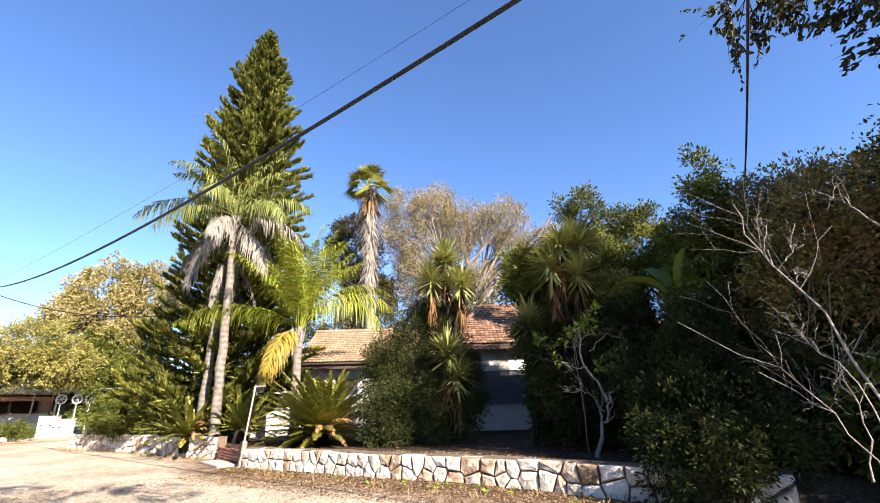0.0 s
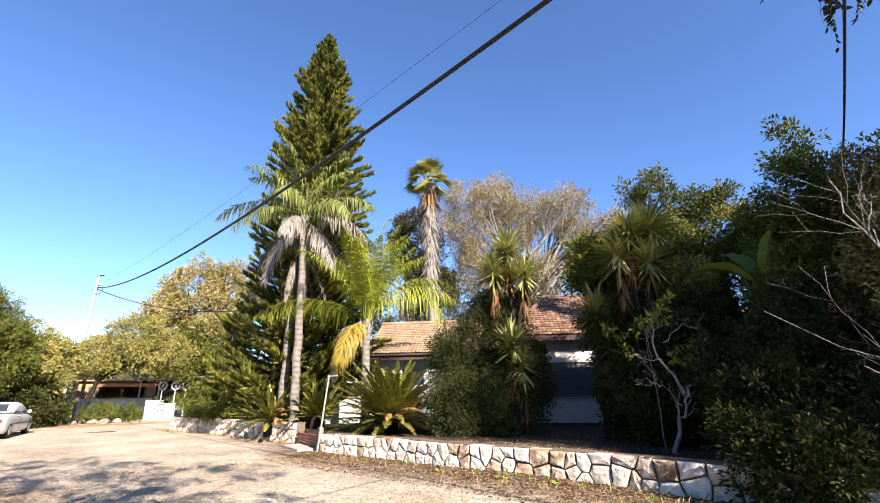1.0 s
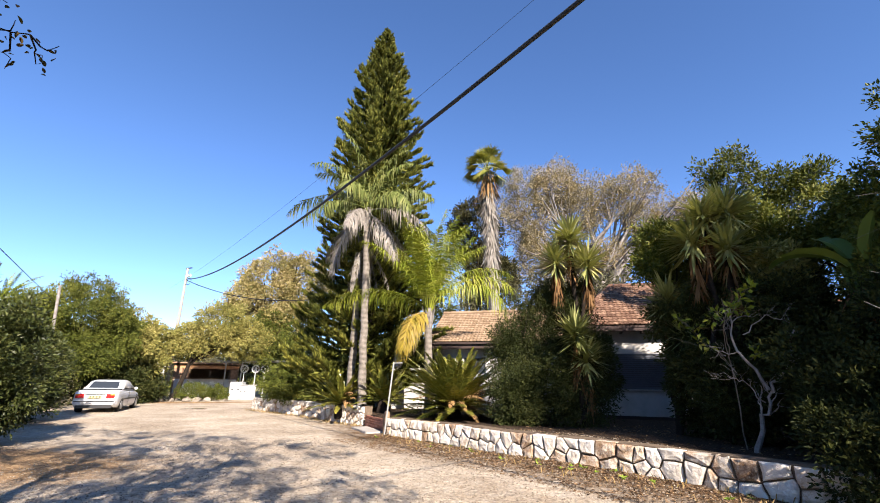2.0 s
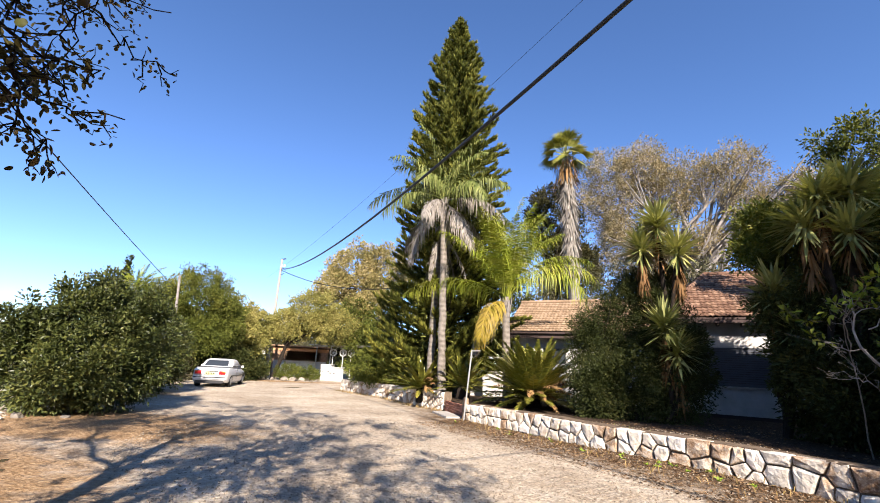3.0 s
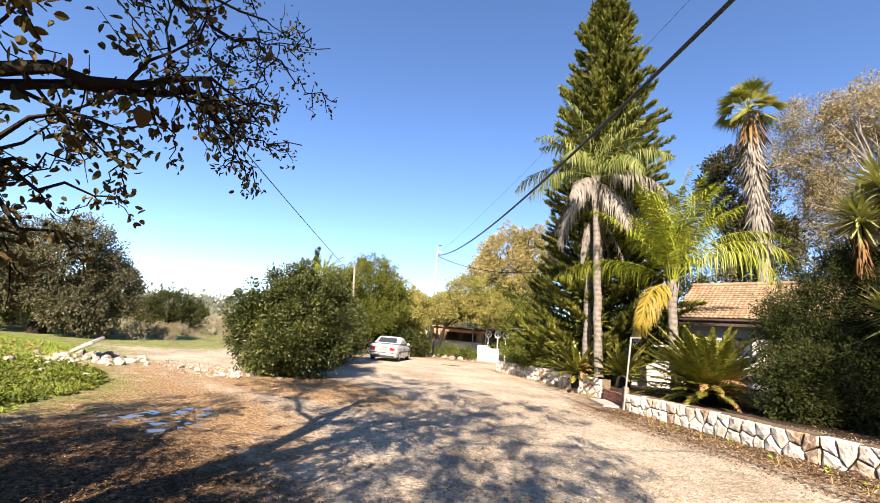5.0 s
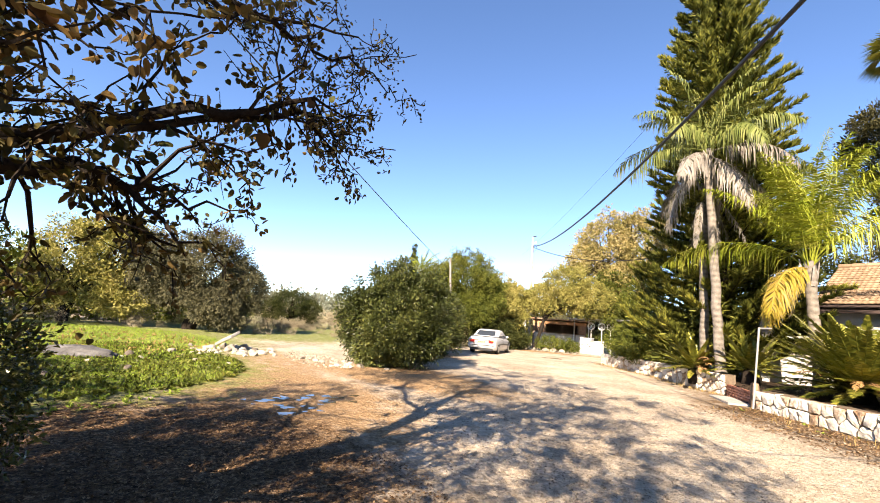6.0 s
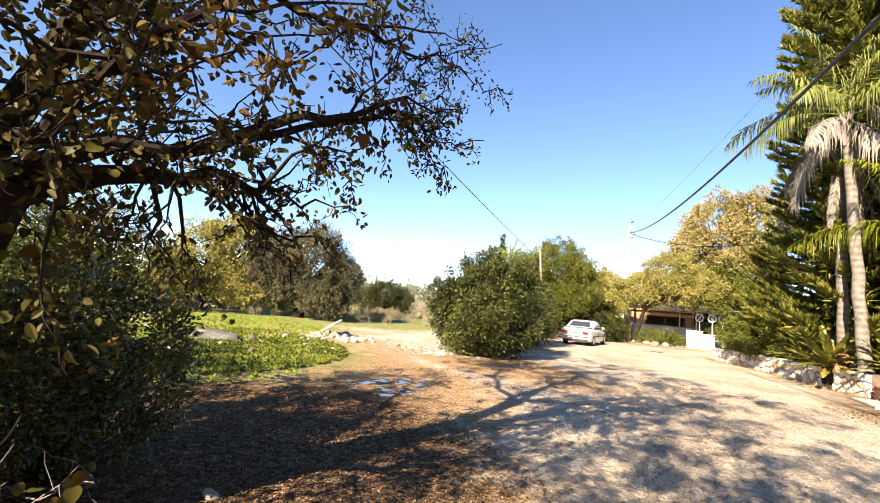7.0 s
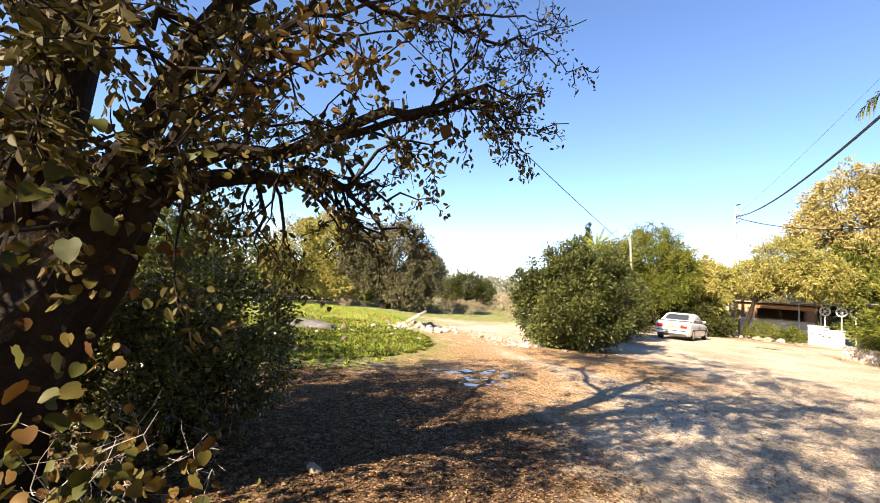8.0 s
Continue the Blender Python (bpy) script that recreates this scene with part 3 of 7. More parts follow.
def tile_mesh():
    me = bpy.data.meshes.new("roof_tile")
    w, l = 0.175, 0.26
    prof = [(0, 0.0), (0.035, 0.015), (0.07, 0.016), (0.10, 0.003), (0.14, 0.0), (w, 0.004)]
    V = [(x, 0, z + 0.035) for x, z in prof] + [(x, l, z + 0.004) for x, z in prof] + [(x, 0, z + 0.010) for x, z in prof]
    n = len(prof)
    F = [(i, i + 1, n + i + 1, n + i) for i in range(n - 1)] + [(2 * n + i, 2 * n + i + 1, i + 1, i) for i in range(n - 1)]
    me.from_pydata(V, [], F)
    return me


def roof_slope(root, material, origin, across, up, width, run, cut_l=0.0, cut_r=0.0, single=None):
    """Tiles on a slope: origin at the eave's left end, across and up unit vectors in the slope; cuts are the hips' inward steps at the top."""
    me = tile_mesh()
    me.materials.append(material)
    across, up = Vector(across).normalized(), Vector(up).normalized()
    nrm = across.cross(up)
    m3 = Matrix((across, up, nrm)).transposed().to_4x4()
    base = Vector(origin) - root.location
    rows, cols = int(run / 0.21), int(width / 0.165)
    joined = Soup()
    tv, tf = np.array([v.co for v in me.vertices]), [list(p.vertices) for p in me.polygons]
    r = random.Random(int(width * 100))
    for j in range(rows):
        s = j * 0.21
        f = (s + 0.13) / run
        for i in range(cols):
            x = i * 0.165
            if x + 0.1 < cut_l * f or x + 0.1 > width - cut_r * f:
                continue
            loc = base + across * x + up * s + nrm * r.uniform(0.0, 0.012)
            if single is None or single[0] <= (Vector(origin) + across * x).x <= single[1]:
                ob = new("roof_tile", me)
                ob.parent = root
                ob.matrix_local = Matrix.Translation(loc) @ m3 @ pose(0, 0, 0, 0, 0, r.uniform(-1.2, 1.2))
            else:
                joined.add(tv @ np.array(m3.to_3x3()).T + np.array(loc), tf)
    if joined.n:
        ob = joined.done("roof_tiles", material, root)
        ob["kind"] = "stuff"


def slab(name, pts, thick, material, parent):
    """A flat plate: pts its upper corners, counted anticlockwise from above."""
    n = len(pts)
    V = [Vector(p) for p in pts] + [Vector(p) - Vector((0, 0, thick)) for p in pts]
    F = [list(range(n)), list(range(2 * n - 1, n - 1, -1))] + [[i, n + i, n + (i + 1) % n, (i + 1) % n] for i in range(n)]
    o = parent.location
    return raw(name, [tuple(v - o) for v in V], F, material, parent)


def wall_with_hole(name, parent, x0, x1, y, thick, z0, z1, hole, material):
    """A wall along x with one rectangular opening (x0, x1, z0, z1) cut through it."""
    o = parent.location
    bm = bmesh.new()
    hx0, hx1, hz0, hz1 = hole
    for a, b, c, d in ((x0, hx0, z0, z1), (hx1, x1, z0, z1), (hx0, hx1, z0, hz0), (hx0, hx1, hz1, z1)):
        boxes(bm, a - o.x, y - o.y, c - o.z, b - o.x, y + thick - o.y, d - o.z)
    bmesh.ops.remove_doubles(bm, verts=bm.verts, dist=0.001)
    return part(name, bm, material, parent)


def shuttered_window(parent, x0, x1, y, z0, z1, rows, label):
    o = parent.location
    e = box_part("window", M["fascia"], parent, x0 - o.x, y + 0.10 - o.y, z0 - o.z, x1 - o.x, y + 0.13 - o.y, z1 - o.z, 0.002, label)
    for a, b, c, d in ((x0, x0 + 0.05, z0, z1), (x1 - 0.05, x1, z0, z1), (x0 + 0.05, x1 - 0.05, z1 - 0.05, z1), (x0 + 0.05, x1 - 0.05, z0, z0 + 0.05)):
        box_part("window_frame", M["shutter"], e, a - o.x, y + 0.04 - o.y, c - o.z, b - o.x, y + 0.098 - o.y, d - o.z, 0.004)
    step = (z1 - z0 - 0.1) / rows
    for i in range(rows):
        z = z0 + 0.05 + i * step
        bm = bmesh.new()
        boxes(bm, x0 + 0.055 - o.x, y + 0.055 - o.y, z - o.z, x1 - 0.055 - o.x, y + 0.085 - o.y, z + step * 0.82 - o.z, 0.004)
        part("slat", bm, M["shutter"], e)
    box_part("window_sill", M["concrete"], e, x0 - 0.05 - o.x, y - 0.05 - o.y, z0 - 0.06 - o.z, x1 + 0.05 - o.x, y + 0.10 - o.y, z0 - 0.002 - o.z, 0.006)


def house_main():
    x0, x1, y0, y1, ze = 0.55, 9.5, 17.35, 22.3, 3.62
    root = thing("house", (x0, y0, GZ), "single-storey white plastered house with a red tiled hip roof", "house", "house with its wing")
    o = root.location
    wall_with_hole("wall", root, x0, x1, y0, 0.2, GZ - 0.3, ze, (1.16, 3.25, 1.42, 2.66), M["plaster"])
    for a in ((x0, y0 + 0.2, x0 + 0.2, y1), (x1 - 0.2, y0 + 0.2, x1, y1), (x0 + 0.2, y1 - 0.2, x1 - 0.2, y1)):
        box_part("wall", M["plaster"], root, a[0] - o.x, a[1] - o.y, GZ - 0.3 - o.z, a[2] - o.x, a[3] - o.y, ze - o.z, 0.004)
    box_part("plinth", M["fascia"], root, x0 - 0.02 - o.x, y0 - 0.03 - o.y, GZ - 0.3 - o.z, x1 - o.x, y0 - 0.003 - o.y, GZ + 0.10 - o.z, 0.004, "dark strip along the foot of the wall")
    shuttered_window(root, 1.16, 3.25, y0, 1.42, 2.66, 16, "dark slatted roller shutter, closed")
    ov = 0.5
    ex0, ex1, ey0, ey1, zr = x0 - ov, x1 + ov, y0 - ov, y1 + ov, 5.62
    rx0, rx1, ry = ex0 + 1.75, ex1 - 1.9, (ey0 + ey1) / 2
    E = [(ex0, ey0, ze), (ex1, ey0, ze), (ex1, ey1, ze), (ex0, ey1, ze)]
    R = [(rx0, ry, zr), (rx1, ry, zr)]
    slab("roof", [E[0], E[1], R[1], R[0]], 0.08, M["fascia"], root)
    slab("roof", [E[1], E[2], R[1]], 0.08, M["fascia"], root)
    slab("roof", [E[2], E[3], R[0], R[1]], 0.08, M["fascia"], root)
    slab("roof", [E[3], E[0], R[0]], 0.08, M["fascia"], root)
    up = Vector((0, ry - ey0, zr - ze))
    roof_slope(root, M["roof_tile"], (ex0, ey0 - 0.03, ze + 0.01), (1, 0, 0), up, ex1 - ex0, up.length, rx0 - ex0, ex1 - rx1, (-9, 4.0))
    upw = Vector((rx0 - ex0, 0, zr - ze))
    roof_slope(root, M["roof_tile"], (ex0 - 0.03, ey1, ze + 0.01), (0, -1, 0), upw, ey1 - ey0, upw.length, ey1 - ry, ry - ey0, (-9, -8))
    # ridge and hip caps
    for a, b in ((E[0], R[0]), (R[0], R[1]), (E[3], R[0])):
        a, b = Vector(a) + Vector((0, 0, 0.05)), Vector(b) + Vector((0, 0, 0.05))
        n = int((b - a).length / 0.36)
        for i in range(n):
            S = Soup()
            p, q = a.lerp(b, i / n) - o, a.lerp(b, (i + 1.12) / n) - o
            tube(S, [p, q], [0.11, 0.09], 8)
            S.done("ridge_tile", M["roof_tile"], root)
    box_part("fascia", M["fascia"], root, ex0 - o.x, ey0 + 0.02 - o.y, ze - 0.20 - o.z, ex1 - o.x, ey0 + 0.05 - o.y, ze - 0.085 - o.z, 0.004, "dark eaves board")
    box_part("soffit", M["fascia"], root, ex0 + 0.02 - o.x, ey0 + 0.06 - o.y, ze - 0.14 - o.z, ex1 - o.x, y0 - 0.004 - o.y, ze - 0.10 - o.z, 0.004)
    for i in range(14):
        x = ex0 + 0.3 + i * 0.7
        box_part("rafter_end", M["fascia"], root, x - o.x, ey0 + 0.06 - o.y, ze - 0.26 - o.z, x + 0.07 - o.x, y0 - 0.004 - o.y, ze - 0.145 - o.z, 0.004)
    return root


def house_wing():
    x0, x1, y0, y1, ze = -6.15, 0.2, 19.9, 24.4, 3.30
    root = thing("house_wing", (x0, y0, GZ), "lower white house wing with a pale clay tiled gable roof", "house", "house with its wing")
    o = root.location
    wall_with_hole("wall", root, x0, x1, y0, 0.2, GZ - 0.3, ze, (-4.75, -3.75, 1.95, 2.62), M["plaster"])
    for a in ((x0, y0 + 0.2, x0 + 0.2, y1), (x1 - 0.2, y0 + 0.2, x1, y1), (x0 + 0.2, y1 - 0.2, x1 - 0.2, y1)):
        box_part("wall", M["plaster"], root, a[0] - o.x, a[1] - o.y, GZ - 0.3 - o.z, a[2] - o.x, a[3] - o.y, ze - o.z, 0.004)
    w = box_part("window", M["glass"], root, -4.75 - o.x, y0 + 0.10 - o.y, 1.95 - o.z, -3.75 - o.x, y0 + 0.13 - o.y, 2.62 - o.z, 0.002, "small dark window")
    for a, b, c, d in ((-4.75, -4.70, 1.95, 2.62), (-3.80, -3.75, 1.95, 2.62), (-4.70, -3.80, 2.57, 2.62), (-4.70, -3.80, 1.95, 2.0), (-4.27, -4.23, 2.0, 2.57)):
        box_part("window_frame", M["trimblack"], w, a - o.x, y0 + 0.05 - o.y, c - o.z, b - o.x, y0 + 0.098 - o.y, d - o.z, 0.003)
    ov = 0.55
    ey0, ey1, ry, zr = y0 - ov, y1 + ov, (y0 + y1) / 2, 5.0
    slab("roof", [(x0 - 0.2, ey0, ze), (x1, ey0, ze), (x1, ry, zr), (x0 - 0.2, ry, zr)], 0.08, M["fascia"], root)
    slab("roof", [(x0 - 0.2, ry, zr), (x1, ry, zr), (x1, ey1, ze), (x0 - 0.2, ey1, ze)], 0.08, M["fascia"], root)
    V = np.array([(x0, y0, ze), (x0, y1, ze), (x0, ry, zr - 0.1), (x0 + 0.2, y0, ze), (x0 + 0.2, y1, ze), (x0 + 0.2, ry, zr - 0.1)]) - np.array(o)
    raw("gable", V, [(0, 2, 1), (3, 4, 5), (0, 3, 5, 2), (2, 5, 4, 1), (0, 1, 4, 3)], M["plaster"], root)
    up = Vector((0, ry - ey0, zr - ze))
    roof_slope(root, M["roof_tile_pale"], (x0 - 0.22, ey0 - 0.03, ze + 0.01), (1, 0, 0), up, x1 - x0 + 0.22, up.length, 0, 0, (-9, -2.2))
    n = 16
    for i in range(n):
        S = Soup()
        a, b = Vector((x0 - 0.22, ry, zr + 0.05)), Vector((x1, ry, zr + 0.05))
        tube(S, [a.lerp(b, i / n) - o, a.lerp(b, (i + 1.1) / n) - o], [0.11, 0.09], 8)
        S.done("ridge_tile", M["roof_tile_pale"], root)
    box_part("fascia", M["fascia"], root, x0 - 0.2 - o.x, ey0 + 0.02 - o.y, ze - 0.28 - o.z, x1 - o.x, ey0 + 0.05 - o.y, ze - 0.085 - o.z, 0.004, "dark eaves board")
    box_part("gutter", M["fascia"], root, x0 - 0.2 - o.x, ey0 - 0.09 - o.y, ze - 0.10 - o.z, x1 - o.x, ey0 + 0.015 - o.y, ze - 0.015 - o.z, 0.02)
    # porch parapet by the entrance
    p = thing("porch_parapet", (-7.9, 18.7, GZ), "low white plastered porch wall with a slab top", "porch wall", kind="structure")
    box_part("parapet_wall", M["plaster"], p, 0, 0, -0.2, 2.9, 0.16, 1.0, 0.01)
    box_part("coping", M["concrete"], p, -0.06, -0.07, 1.003, 2.96, 0.23, 1.09, 0.012)
    box_part("ledge", M["white"], p, 0.3, -0.22, 1.6, 2.3, 0.20, 1.69, 0.012, "white plank ledge above the porch wall")
    for x in (0.4, 2.1):
        box_part("strut", M["white"], p, x, 0.0, 1.093, x + 0.08, 0.08, 1.597, 0.006)
    return root


house_main()
house_wing()

# ---- entrance in the gap between the walls ----


def entrance():
    root = thing("entrance_step", (-7.3, 15.2, 0), "brick-edged garden step with a pale concrete threshold", "step", kind="structure")
    o = np.array([-7.3, 15.2, 0])
    a, b = np.array([-7.3, 15.15]), np.array([-5.55, 13.25])
    d = (b - a) / np.hypot(*(b - a))
    n = np.array([d[1], -d[0]])
    L = np.hypot(*(b - a))
    yaw = math.degrees(math.atan2(d[1], d[0]))
    bm = bmesh.new()
    boxes(bm, 0, 0, 0, 0.23, 0.11, 0.065, 0.006)
    br = part("brick", bm, M["brick"], root)
    br.matrix_local = Matrix.Translation((0, 0, 0.02)) @ pose(0, 0, 0, 0, 0, yaw)
    r = random.Random(4)
    for j in range(5):
        u = -0.12 * (j % 2) + 0.12
        while u + 0.23 < L:
            q = new("brick", br.data)
            q.parent = root
            p = a + d * u - o[:2]
            q.matrix_local = Matrix.Translation((p[0], p[1], 0.02 + j * 0.077)) @ pose(0, 0, 0, 0, 0, yaw + r.uniform(-1, 1))
            u += 0.242
    bm = bmesh.new()
    boxes(bm, 0, -0.6, -0.05, 1.7, -0.02, 0.055, 0.015)
    t = part("threshold", bm, M["concrete"], root, "worn pale concrete threshold")
    p = a + d * 0.5 - o[:2]
    t.matrix_local = Matrix.Translation((p[0], p[1], 0)) @ pose(0, 0, 0, 0, 0, yaw)
    S = Soup()
    tube(S, [(-5.72, 13.42, -0.1), (-5.72, 13.42, 0.3), (-5.71, 13.43, 0.62), (-5.71, 13.43, 0.66)], [0.10, 0.10, 0.095, 0.07], 10, 0.05)
    tagged(S.done("wooden_stump", M["wood"], None), "short weathered wooden gate stump beside the wall", "post")
    g = thing("steel_post", (-5.62, 13.06, 0), "leaning galvanised steel post with a stub arm", "post")
    bar("post_tube", M["galv"], g, (0, 0, -0.1), (0.18, 0.10, 2.15), 0.026, 10)
    bar("stub_arm", M["galv"], g, (0.18, 0.10, 2.12), (0.48, 0.06, 2.13), 0.02, 8)


entrance()

# ---- plants ----


def blob_points(blobs, n, seed, shell=0.55):
    """Clump centres in a union of ellipsoids (centre, radii), denser towards their skins."""
    r = np.random.default_rng(seed)
    vol = np.array([b[1][0] * b[1][1] * b[1][2] for b in blobs]) ** (2 / 3)
    pick = r.choice(len(blobs), n, p=vol / vol.sum())
    C = np.array([b[0] for b in blobs], float)[pick]
    R = np.array([b[1] for b in blobs], float)[pick]
    d = rand_dirs(n, r)
    s = shell + (1 - shell) * r.random(n) ** 0.6
    s *= 0.85 + 0.3 * r.random(n)
    return C + d * R * s[:, None], d, r


def foliage(S, blobs, n_clumps, clump, per, leaf, width, seed, shell=0.55, up=0.5, lean=0.0, oval=False):
    """Leaves in many clumps; each clump a loose tuft that opens outwards."""
    C, d, r = blob_points(blobs, n_clumps, seed, shell)
    C = np.repeat(C, per, 0)
    d = np.repeat(d, per, 0)
    size = np.repeat(clump * (0.6 + 0.8 * r.random(n_clumps)), per)[:, None]
    q = rand_dirs(len(C), r)
    P = C + q * size * (0.25 + 0.75 * r.random((len(C), 1)))
    D = unit(q * 0.8 + d * 0.5 + r.normal(size=P.shape) * 0.5 + [0, 0, lean])
    N = unit(r.normal(size=P.shape) * 0.6 + [0, 0, up] + d * 0.4)
    k = 0.65 + 0.7 * r.random(len(P))
    keep = P[:, 2] > 0.06
    (oval_leaves if oval else leaves)(S, P[keep], D[keep], N[keep], leaf * k[keep], width * k[keep])


def limbs(S, fork, blobs, n, r0, seed, sub=2):
    C, d, r = blob_points(blobs, n, seed, 0.35)
    fork = np.asarray(fork, float)
    for c in C:
        a = fork + [0, 0, r.uniform(-0.25, 0.1) * abs(c[2] - fork[2])]
        P = bend(a, c, 6, 0.08 * np.linalg.norm(c - a), 0.04 * np.linalg.norm(c - a), r)
        k = r.uniform(0.6, 1.0)
        tube(S, P, np.linspace(r0 * k, r0 * 0.18 * k, 6), 5)
        for _ in range(sub):
            i = r.integers(2, 5)
            e = P[i] + unit((c - a)[None])[0] * np.linalg.norm(c - a) * 0.22 + r.normal(size=3) * 0.09 * np.linalg.norm(c - a)
            tube(S, bend(P[i], e, 4, 0, 0.03, r), np.linspace(r0 * 0.35 * k, r0 * 0.08, 4), 4)


def broad_tree(name, base, fork, r0, blobs, clumps, clump, per, leaf, width, mat, bark, label, category="tree", group="", seed=1, shell=0.55, nl=12, up=0.5, extra=None, sub=2):
    root = thing(name, base, label, category, group)
    S = Soup()
    b, f = np.array(base, float), np.array(fork, float)
    tube(S, bend(b - [0, 0, 0.15], f, 6, 0, 0.04, np.random.default_rng(seed)), np.linspace(r0 * 1.25, r0 * 0.75, 6), 9, 0.07)
    limbs(S, f, blobs, nl, r0 * 0.6, seed + 50, sub)
    S.done("trunk", bark, root, base)
    S = Soup()
    foliage(S, blobs, clumps, clump, per, leaf, width, seed + 9, shell, up)
    S.done("crown", mat, root, base)
    if extra:
        S = Soup()
        foliage(S, extra[0], extra[1], clump, per, leaf, width, seed + 77, shell, up)
        S.done("crown", extra[2], root, base)["label"] = extra[3]
    return root


def shrub(name, base, blobs, clumps, clump, per, leaf, width, mat, label, category="shrub", group="", seed=1, shell=0.5, bark=None, nl=9, r0=0.04, up=0.5):
    root = thing(name, base, label, category, group)
    S = Soup()
    b = np.array(base, float)
    limbs(S, b - [0, 0, 0.1], blobs, nl, r0, seed + 3, 1)
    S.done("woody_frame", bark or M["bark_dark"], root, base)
    S = Soup()
    foliage(S, blobs, clumps, clump, per, leaf, width, seed, shell, up)
    S.done("foliage", mat, root, base)
    return root


def frond(SL, SR, base, az, elev, length, sag, leaflet, n, r, width=0.045, hang=0.5, plume=0.35, rach=0.022):
    """A feather frond: an arching midrib with two rows of drooping leaflets."""
    m = 12
    s = np.linspace(0, 1, m)
    e = elev - sag * s ** 1.3
    step = length / (m - 1)
    h = np.concatenate([[0], np.cumsum(np.cos(e[:-1]) * step)])
    z = np.concatenate([[0], np.cumsum(np.sin(e[:-1]) * step)])
    out = np.array([math.cos(az), math.sin(az), 0])
    P = np.asarray(base, float) + h[:, None] * out + z[:, None] * np.array([0, 0, 1.0])
    tube(SR, P, np.linspace(rach, rach * 0.25, m), 4)
    t = np.repeat(np.linspace(0.16, 1.0, n), 2) + r.uniform(-0.01, 0.01, 2 * n)
    t = np.clip(t, 0, 1)
    A = np.stack([np.interp(t, s, P[:, i]) for i in range(3)], 1)
    T = np.stack([np.interp(t, s, np.gradient(P[:, i])) for i in range(3)], 1)
    T = unit(T)
    side = np.array([-out[1], out[0], 0])
    sgn = np.tile([1.0, -1.0], n)[:, None]
    N = np.cross(T, side * np.ones_like(T))
    D = side * sgn * 0.85 + T * (0.45 + 0.4 * t[:, None]) + N * r.normal(size=(2 * n, 1)) * plume
    L = leaflet * np.sin(np.pi * np.clip(0.12 + 0.86 * t, 0, 1)) ** 0.6 * r.uniform(0.8, 1.15, 2 * n)
    blades(SL, A, D, N, L, width, hang * r.uniform(0.5, 1.4, 2 * n))


def feather_palm(name, base, top, r0, r1, fronds, label, leaf_mats, leaflet=0.62, n=46, width=0.045, seed=1, shaft=0.0, group="", rach_mat=None):
    """fronds: rows of (azimuth, elevation, length, sag, hang, which material)."""
    r = np.random.default_rng(seed)
    root = thing(name, base, label, "palm tree", group)
    S = Soup()
    b, t = np.array(base, float), np.array(top, float)
    P = bend(b - [0, 0, 0.1], t, 14, 0, 0.012, r)
    tube(S, P, np.linspace(r0, r1, 14) * (1 + 0.25 * np.exp(-np.arange(14) * 1.6)), 14, 0.02)
    S.done("trunk", M["bark_palm"], root, base, True)
    for az, el, L, sag, hang, w in fronds:
        nm, lab = leaf_mats[w]
        SL = Soup()
        a = radians(az)
        p = t + np.array([math.cos(a), math.sin(a), 0]) * r1 * 0.8 + [0, 0, r.uniform(-0.2, 0.15) if el > 0 else -0.25]
        frond(SL, SL, p, a, radians(el), L, radians(sag), leaflet * min(1.0, (L / 3.3) ** 1.6), n, r, width, hang)
        SL.done("frond", M[nm], root, base)["label"] = lab
    # old leaf bases under the crown
    S = Soup()
    for i in range(9):
        a = r.uniform(0, 6.28)
        p = t + np.array([math.cos(a) * r1, math.sin(a) * r1, r.uniform(-0.9, -0.1)])
        tube(S, bend(p - [0, 0, 0.25], p + np.array([math.cos(a) * 0.12, math.sin(a) * 0.12, 0.35]), 4), [0.06, 0.05, 0.035, 0.02], 5)
    tagged(S.done("leaf_base", M["bark_grey"], root, base), kind="stuff")
    return root


def ring_fronds(seed, n, el0, el1, L, sag0, sag1, which, hang=0.5, az0=0, az1=360):
    r = random.Random(seed)
    rows = []
    for i in range(n):
        k = (i + 0.5) / n
        az = az0 + (az1 - az0) * ((i * 0.381966) % 1.0) + r.uniform(-8, 8)
        el = el0 + (el1 - el0) * k
        rows.append((az, el + r.uniform(-6, 6), L * r.uniform(0.85, 1.12), sag0 + (sag1 - sag0) * k + r.uniform(-8, 8), hang, which))
    return rows


feather_palm("queen_palm", (-7.75, 15.8, GZ), (-8.0, 15.7, 8.7), 0.17, 0.125,
             ring_fronds(3, 10, 84, 48, 3.3, 70, 110, 0, 0.8) + ring_fronds(4, 9, 46, 0, 3.5, 105, 80, 0, 1.2) + ring_fronds(5, 9, 6, -56, 2.9, 72, 28, 1, 1.25),
             "tall queen palm with grey ringed trunk and old hanging fronds",
             [("palm_grey", "greyish green arching frond"), ("dry_frond", "dead grey frond hanging down")], 0.66, 70, 0.038, 21, group="garden palms")
feather_palm("queen_palm", (-8.75, 16.6, GZ), (-8.55, 16.5, 7.7), 0.16, 0.13,
             ring_fronds(13, 7, -50, -82, 2.6, 20, 6, 0, 0.9) + ring_fronds(14, 3, 50, 15, 2.4, 80, 70, 1, 0.7),
             "slim dead-skirted palm behind the queen palm",
             [("dry_frond", "dead grey frond hanging along the trunk"), ("palm_grey", "sparse greyish frond")], 0.4, 40, 0.035, 22, group="garden palms")
